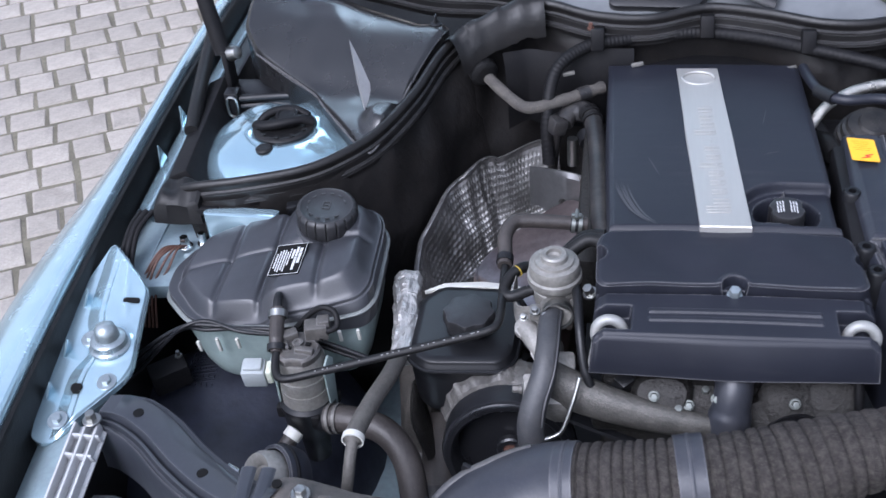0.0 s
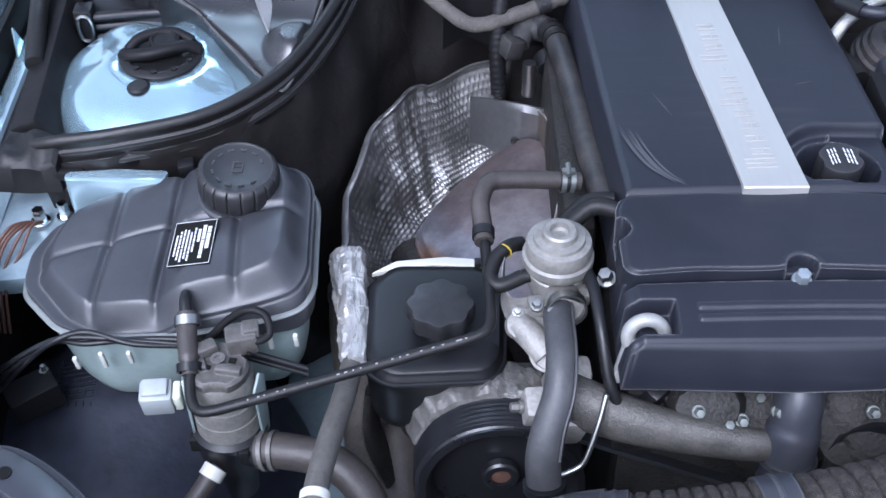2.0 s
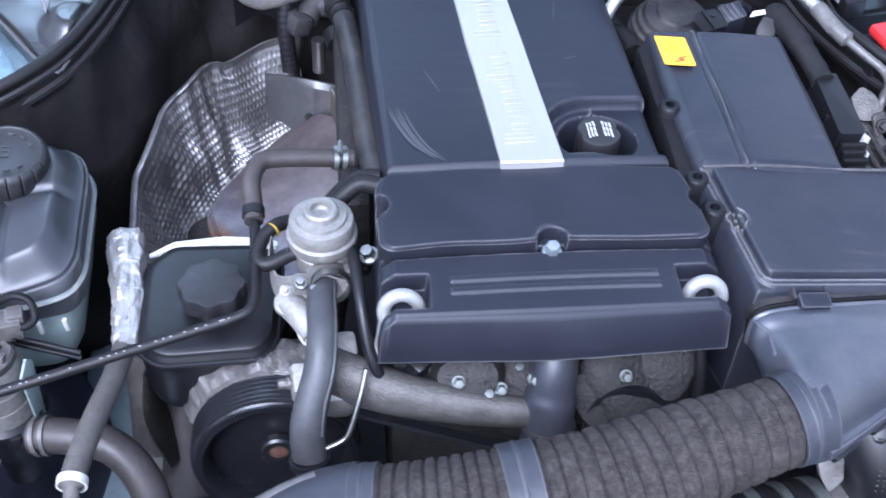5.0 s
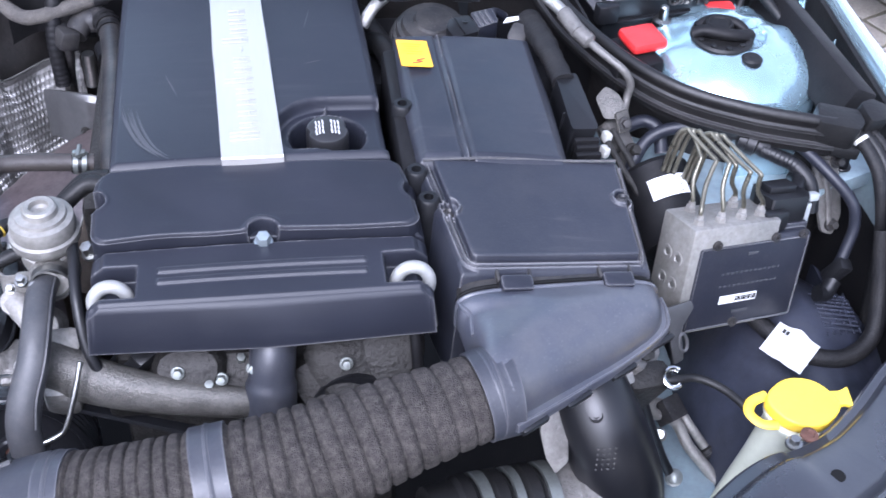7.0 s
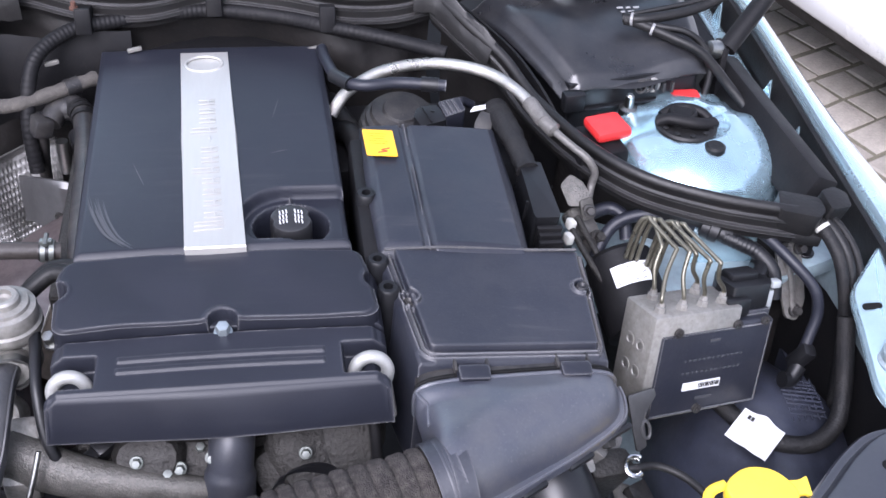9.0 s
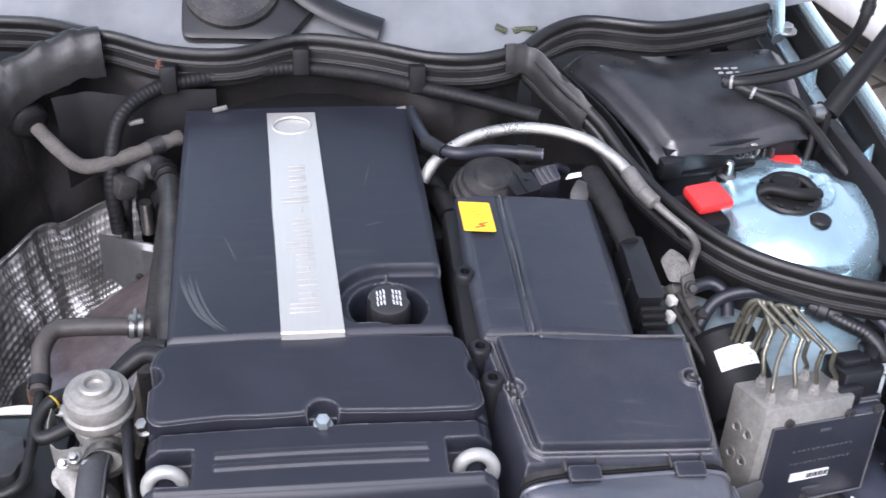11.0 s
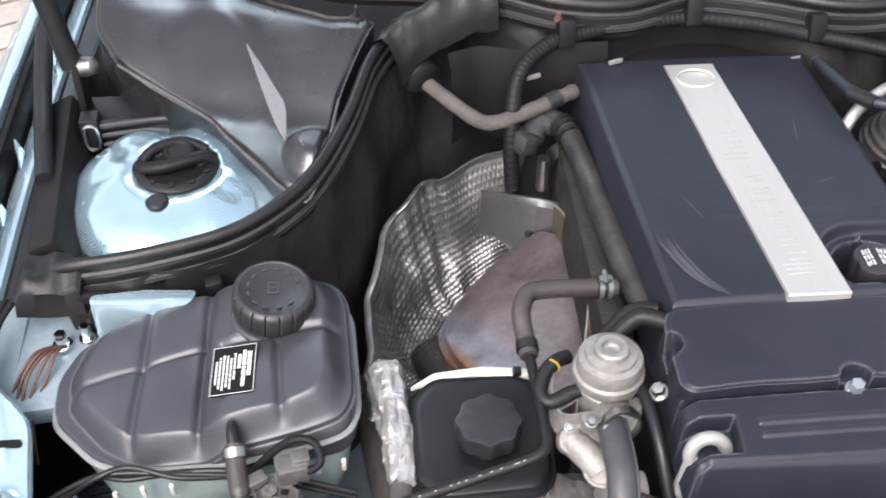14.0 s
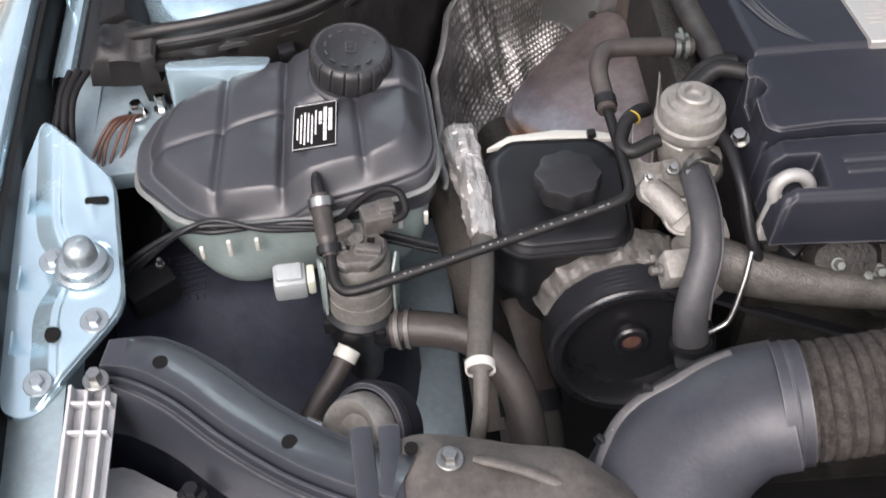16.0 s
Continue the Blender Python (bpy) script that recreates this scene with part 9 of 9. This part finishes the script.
hose_thing("ac_hose", "silver braided air-conditioning hose in an arc", [(0.138, 0.020, 0.895), (0.157, 0.035, 0.915), (0.199, 0.058, 0.925), (0.258, 0.068, 0.926), (0.311, 0.045, 0.926), (0.340, 0.005, 0.924), (0.356, -0.035, 0.918)], 0.0066, BRAID, [(0.965, 0.03, CAST), (0.90, 0.006, CAST)])
hose_thing("ac_pipe", "dull metal air-conditioning pipe with a crimped fitting", [(0.355, -0.033, 0.918), (0.365, -0.050, 0.914), (0.380, -0.070, 0.908), (0.396, -0.085, 0.900), (0.406, -0.088, 0.884), (0.404, -0.090, 0.868), (0.397, -0.105, 0.845)], 0.0052, CAST, [(0.05, 0.012, VALVE_CAST), (0.16, 0.008, VALVE_CAST)], radius=lambda u: 1.6 if u < 0.2 else 0.8)
hose_thing("ac_pipe", "glossy black pipe from the pipe flange", [(0.405, -0.100, 0.838), (0.425, -0.097, 0.842), (0.438, -0.108, 0.838), (0.44, -0.125, 0.82)], 0.007, PLASTIC_SMOOTH)
fj = thing("pipe_flange", "dirty cast pipe flange with a bolt", "pipe joint", (0.395, -0.11, 0.81))
g = Geo()
g.box((0.392, -0.108, 0.832), (0.026, 0.034, 0.022), 0.005, pose(0, 0, 0, 30, 10, 30))
g.box((0.406, -0.122, 0.818), (0.018, 0.02, 0.02), 0.004, pose(0, 0, 0, 30, 10, 30))
part("casting", g, CAST, fj)
part("flange_bolt", hexbolt((0.408, -0.128, 0.826), 0.006, (0.2, -0.5, 0.8)), CAST_DARK, fj)
tb = thing("throttle_body", "black throttle body and plugs behind the air box", "throttle body", (0.23, 0.03, 0.80))
g = Geo()
g.lathe([(0.046, -0.10), (0.046, -0.012), (0.0435, -0.010), (0.0435, -0.004), (0.040, -0.002), (0.039, 0.004), (0.035, 0.006), (0.033, 0.011), (0.022, 0.013), (0.020, 0.016), (0.0, 0.017)], (0.215, 0.030, 0.880), (0.05, -0.15, 1), 40)
part("housing", g, PLASTIC_DUSTY, tb, "ribbed round housing")
TP = Matrix.Translation((0.243, 0.000, 0.899)) @ pose(0, 0, 0, 8, -4, 16)
g = Geo()
g.prism(rounded([(-0.016, -0.014), (0.012, -0.014), (0.014, 0.0), (0.012, 0.013), (-0.010, 0.015), (-0.018, 0.004)], 0.003), -0.02, 0.006, 0.002, TP)
g.lathe([(0.003, 0.004), (0.003, 0.007), (0.0015, 0.007), (0.0, 0.0065)], TP @ Vector((0.004, 0.004, 0)), (0, 0, 1), 12)
g.box((0, 0, 0), (0.002, 0.026, 0.012), 0.0008, TP @ Matrix.Translation((-0.004, 0, 0.003)))
part("plug", g, PLASTIC, tb, "black plug socket")
g = Geo()
g.prism(rounded([(-0.013, -0.012), (0.011, -0.010), (0.013, 0.012), (-0.012, 0.013)], 0.003), -0.018, 0.007, 0.003, TP @ Matrix.Translation((0.0265, 0.002, 0)))
for k in range(3):
    g.box((0, 0, 0), (0.0018, 0.020, 0.003), 0.0006, TP @ Matrix.Translation((0.019 + 0.006 * k, 0.002, 0.0075)))
g.tube([TP @ Vector((0.036, 0.010, -0.002)), TP @ Vector((0.046, 0.020, -0.006)), TP @ Vector((0.060, 0.022, -0.018))], 0.005, 12)
part("plug", g, PLASTIC_SMOOTH, tb, "black electric plug")
g = Geo()
g.prism(rounded([(-0.012, -0.004), (0.008, -0.002), (0.012, 0.004), (-0.006, 0.003)], 0.001), 0, 0.0012, 0.0004, Matrix.Translation((0.299, 0.016, 0.899)) @ pose(0, 0, 0, 12, 0, 8))
part("white_tab", g, PRINT_WHITE, tb)
g = Geo()
g.prism(rounded([(-0.010, -0.014), (0.008, -0.012), (0.010, 0.010), (-0.004, 0.014), (-0.010, 0.0)], 0.003), -0.002, 0.002, 0.001, Matrix.Translation((0.300, -0.010, 0.897)) @ pose(0, 0, 0, 35, 0, -12))
part("lug", g, PLASTIC_DUSTY, tb, "dusty plastic lug")
g = Geo()
g.box((0.24, 0.05, 0.80), (0.22, 0.14, 0.10), 0.02)
part("manifold", g, PLASTIC_MATT, tb, "dark intake manifold")
for (a, b, c) in (((0.140, 0.10, 0.86), (0.150, 0.06, 0.865), (0.17, 0.03, 0.85)), ((0.145, 0.05, 0.855), (0.158, 0.02, 0.87), (0.165, -0.01, 0.87))):
    hose_thing("short_hose", "short dark rubber hose by the throttle body", [a, b, c], 0.012, RUBBER)
cb = thing("cable_duct", "black plastic cable duct beside the air box", "cable duct", (0.335, -0.10, 0.84))
g = Geo()
g.tube([(0.318, 0.022, 0.895), (0.321, -0.02, 0.902), (0.326, -0.06, 0.902), (0.331, -0.10, 0.898)], 0.0125, 20, squash=(1.0, 0.9), radius=lambda u: 1.05 + 0.05 * math.sin(u * 40) - 0.12 * step(0.55, 0.6, u))
part("sleeve", g, TAPE, cb, "taped cable sleeve")
g = Geo()
CB = Matrix.Translation((0.3345, -0.132, 0.884)) @ pose(0, 0, 0, 6, 4, 3)
g.prism(rounded([(-0.0115, 0.040), (0.0115, 0.041), (0.014, -0.036), (0.012, -0.041), (-0.012, -0.041), (-0.013, -0.036)], 0.003), -0.03, 0.016, 0.004, CB, seg=3, taper=0.94)
g.box((0, 0, 0), (0.030, 0.003, 0.030), 0.001, CB @ Matrix.Translation((0, -0.012, -0.004)))
part("box", g, PLASTIC, cb, "smooth black cable box")
g = Geo()
for k, (w, yy) in enumerate(((0.026, -0.047), (0.024, -0.053), (0.026, -0.060), (0.020, -0.070))):
    g.box((0, 0, 0), (w, 0.006 + 0.004 * (k == 3), 0.026 - 0.003 * k), 0.002, CB @ Matrix.Translation((0.002, yy, -0.004 - 0.002 * k)))
part("end_plug", g, PLASTIC_MATT, cb)
for k in range(2):
    g = Geo()
    g.box((0.375 - 0.006 * k, -0.131 - 0.018 * k, 0.850 - 0.004 * k), (0.008, 0.011, 0.011), 0.002, pose(0, 0, 0, 0, 10, 20))
    solid("pipe_clip", g, WHITE, "small cream plastic pipe clip", "clip")
pb = thing("pipe_bracket", "bent metal bracket holding the air-conditioning pipe", "bracket", (0.39, -0.10, 0.84))
g = Geo()
g.prism(rounded([(-0.016, -0.010), (-0.010, 0.014), (0.006, 0.018), (0.012, 0.004), (0.010, -0.014), (-0.004, -0.018)], 0.004), -0.0015, 0.0015, 0.0008, Matrix.Translation((0.385, -0.098, 0.868)) @ pose(0, 0, 0, 30, -25, 20))
g.prism(rounded([(-0.008, -0.012), (-0.008, 0.010), (0.008, 0.010), (0.008, -0.012)], 0.003), -0.0015, 0.0015, 0.0008, Matrix.Translation((0.395, -0.115, 0.858)) @ pose(0, 0, 0, 60, 0, 25))
part("plate", g, CAST_MID, pb, "dull metal plate")
part("bracket_bolt", hexbolt((0.396, -0.120, 0.858), 0.0048, (0, -0.8, 0.5), 1.4), PLASTIC_DUSTY, pb, "dark bolt")
for k in range(2):
    hose_thing("fuel_pipe", "dark thin pipe beside the air box", [(0.372 + 0.012 * k, -0.12, 0.85), (0.385 + 0.012 * k, -0.17, 0.838), (0.405 + 0.012 * k, -0.215, 0.82)], 0.0034, CAST_DARK)
# ---- another parked car beyond the wing ----
wc_ = thing("parked_car", "white parked car, only its sill in view", "car", (1.9, 1.3, 0))
g = Geo()
sec = [(0.0, 0.22), (-0.02, 0.24), (-0.03, 0.30), (-0.02, 0.36), (0.02, 0.42), (-0.02, 0.60), (0.02, 0.85), (0.20, 1.0), (0.9, 1.05)]
dirv = Vector((0.34, -0.94, 0)).normalized()
outv = Vector((0.94, 0.34, 0)).normalized()
verts, faces = [], []
n = len(sec)
for k in range(2):
    base = Vector((1.22, 1.85, 0)) + dirv * (-2.0 + 4.0 * k)
    verts += [base + outv * o + Vector((0, 0, z)) for o, z in sec]
for i in range(n - 1):
    faces.append((i, i + 1, n + i + 1, n + i))
part("body_side", Geo().add(verts, faces), WHITE_PAINT, wc_, "white body side")
verts = []
for k in range(2):
    base = Vector((1.22, 1.85, 0)) + dirv * (-2.0 + 4.0 * k)
    verts += [base + outv * o + Vector((0, 0, z)) for o, z in ((0.0, 0.225), (0.05, 0.16), (0.8, 0.16))]
part("underside", Geo().add(verts, [(0, 1, 4, 3), (1, 2, 5, 4)]), PLASTIC_MATT, wc_, "black underside")
for k in (-1.3, 1.3):
    g = Geo()
    g.lathe([(0.20, 0.0), (0.29, 0.01), (0.31, 0.05), (0.31, 0.17), (0.29, 0.20), (0.20, 0.20)], Vector((1.22, 1.85, 0.31)) + dirv * k + outv * 0.06, outv, 40)
    part("tyre", g, RUBBER, wc_, "black tyre")


# ---- paving, laid in rows of tumbled stones ----
ROW, ANG = 0.108, radians(25)
rnd = random.Random(11)
pave = thing("pavement", "worn grey concrete paving stones in rows", "pavement", (0, 0, 0), kind="structure")


def stone_mesh(length, seed):
    b = bmesh.new()
    bmesh.ops.create_cube(b, size=1.0)
    bmesh.ops.scale(b, vec=(length - 0.010, ROW - 0.010, 0.06), verts=b.verts)
    r = random.Random(seed)
    for v in b.verts:
        if v.co.z > 0:
            v.co.x += r.uniform(-0.004, 0.004)
            v.co.y += r.uniform(-0.004, 0.004)
            v.co.z += r.uniform(-0.0008, 0.0008)
    bmesh.ops.bevel(b, geom=[e for e in b.edges if all(v.co.z > 0 for v in e.verts)], offset=0.008, segments=2, profile=0.5, affect="EDGES")
    me = bpy.data.meshes.new("paving_stone")
    b.to_mesh(me)
    b.free()
    me.materials.append(PAVER)
    me.polygons.foreach_set("use_smooth", [True] * len(me.polygons))
    me.set_sharp_from_angle(angle=radians(40))
    return me


LENGTHS = (0.095, 0.11, 0.125, 0.15)
STONES = [[stone_mesh(q, 10 * i + k) for k in range(3)] for i, q in enumerate(LENGTHS)]
ca, sa = math.cos(ANG), math.sin(ANG)
near, far_v, far_f = [], [], []
for row in range(-42, 44):
    x = -5.2 + rnd.uniform(0, 0.15)
    while x < 5.2:
        i = rnd.choice((0, 1, 1, 2, 2, 3))
        ln = LENGTHS[i]
        cx_, cy_ = (x + ln / 2) * ca - row * ROW * sa, (x + ln / 2) * sa + row * ROW * ca
        x += ln
        left = -2.35 < cx_ < -0.92 and 0.55 < cy_ < 2.5
        right = 0.85 < cx_ < 1.75 and 0.3 < cy_ < 1.9
        if abs(cx_) < 0.75 and -0.9 < cy_ < 3.0:
            continue
        if left or right:
            near.append((cx_, cy_, i))
        elif abs(cx_) < 4 and -2.5 < cy_ < 4.5:
            far_v.append((cx_, cy_, i))
rnd.shuffle(near)
for k, (cx_, cy_, i) in enumerate(near):
    if k < 300:
        ob = new("paving_stone", rnd.choice(STONES[i]))
        ob.matrix_world = pose(cx_, cy_, -0.030 + rnd.uniform(-0.001, 0.001), rnd.uniform(-0.3, 0.3), rnd.uniform(-0.3, 0.3), math.degrees(ANG) + rnd.uniform(-1, 1))
        ob.parent = pave
    else:
        far_v.append((cx_, cy_, i))
verts, faces = [], []
for cx_, cy_, i in far_v:
    hl2, hw2 = LENGTHS[i] / 2 - 0.005, ROW / 2 - 0.005
    k = len(verts)
    for z, q in ((-0.03, 1.0), (-0.006, 1.0), (0.0, 0.9)):
        for sx, sy in ((-1, -1), (1, -1), (1, 1), (-1, 1)):
            lx, ly = sx * (hl2 - (0.007 if q < 1 else 0)), sy * (hw2 - (0.007 if q < 1 else 0))
            verts.append((cx_ + lx * ca - ly * sa, cy_ + lx * sa + ly * ca, z))
    for j in (0, 4):
        for q in range(4):
            faces.append((k + j + q, k + j + (q + 1) % 4, k + j + 4 + (q + 1) % 4, k + j + 4 + q))
    faces.append((k + 8, k + 9, k + 10, k + 11))
me = bpy.data.meshes.new("paving_rest")
me.from_pydata(verts, [], faces)
me.materials.append(PAVER)
rest = new("paving_rest", me)
rest.parent = pave
tagged(rest, "more paving stones round about", kind="stuff")
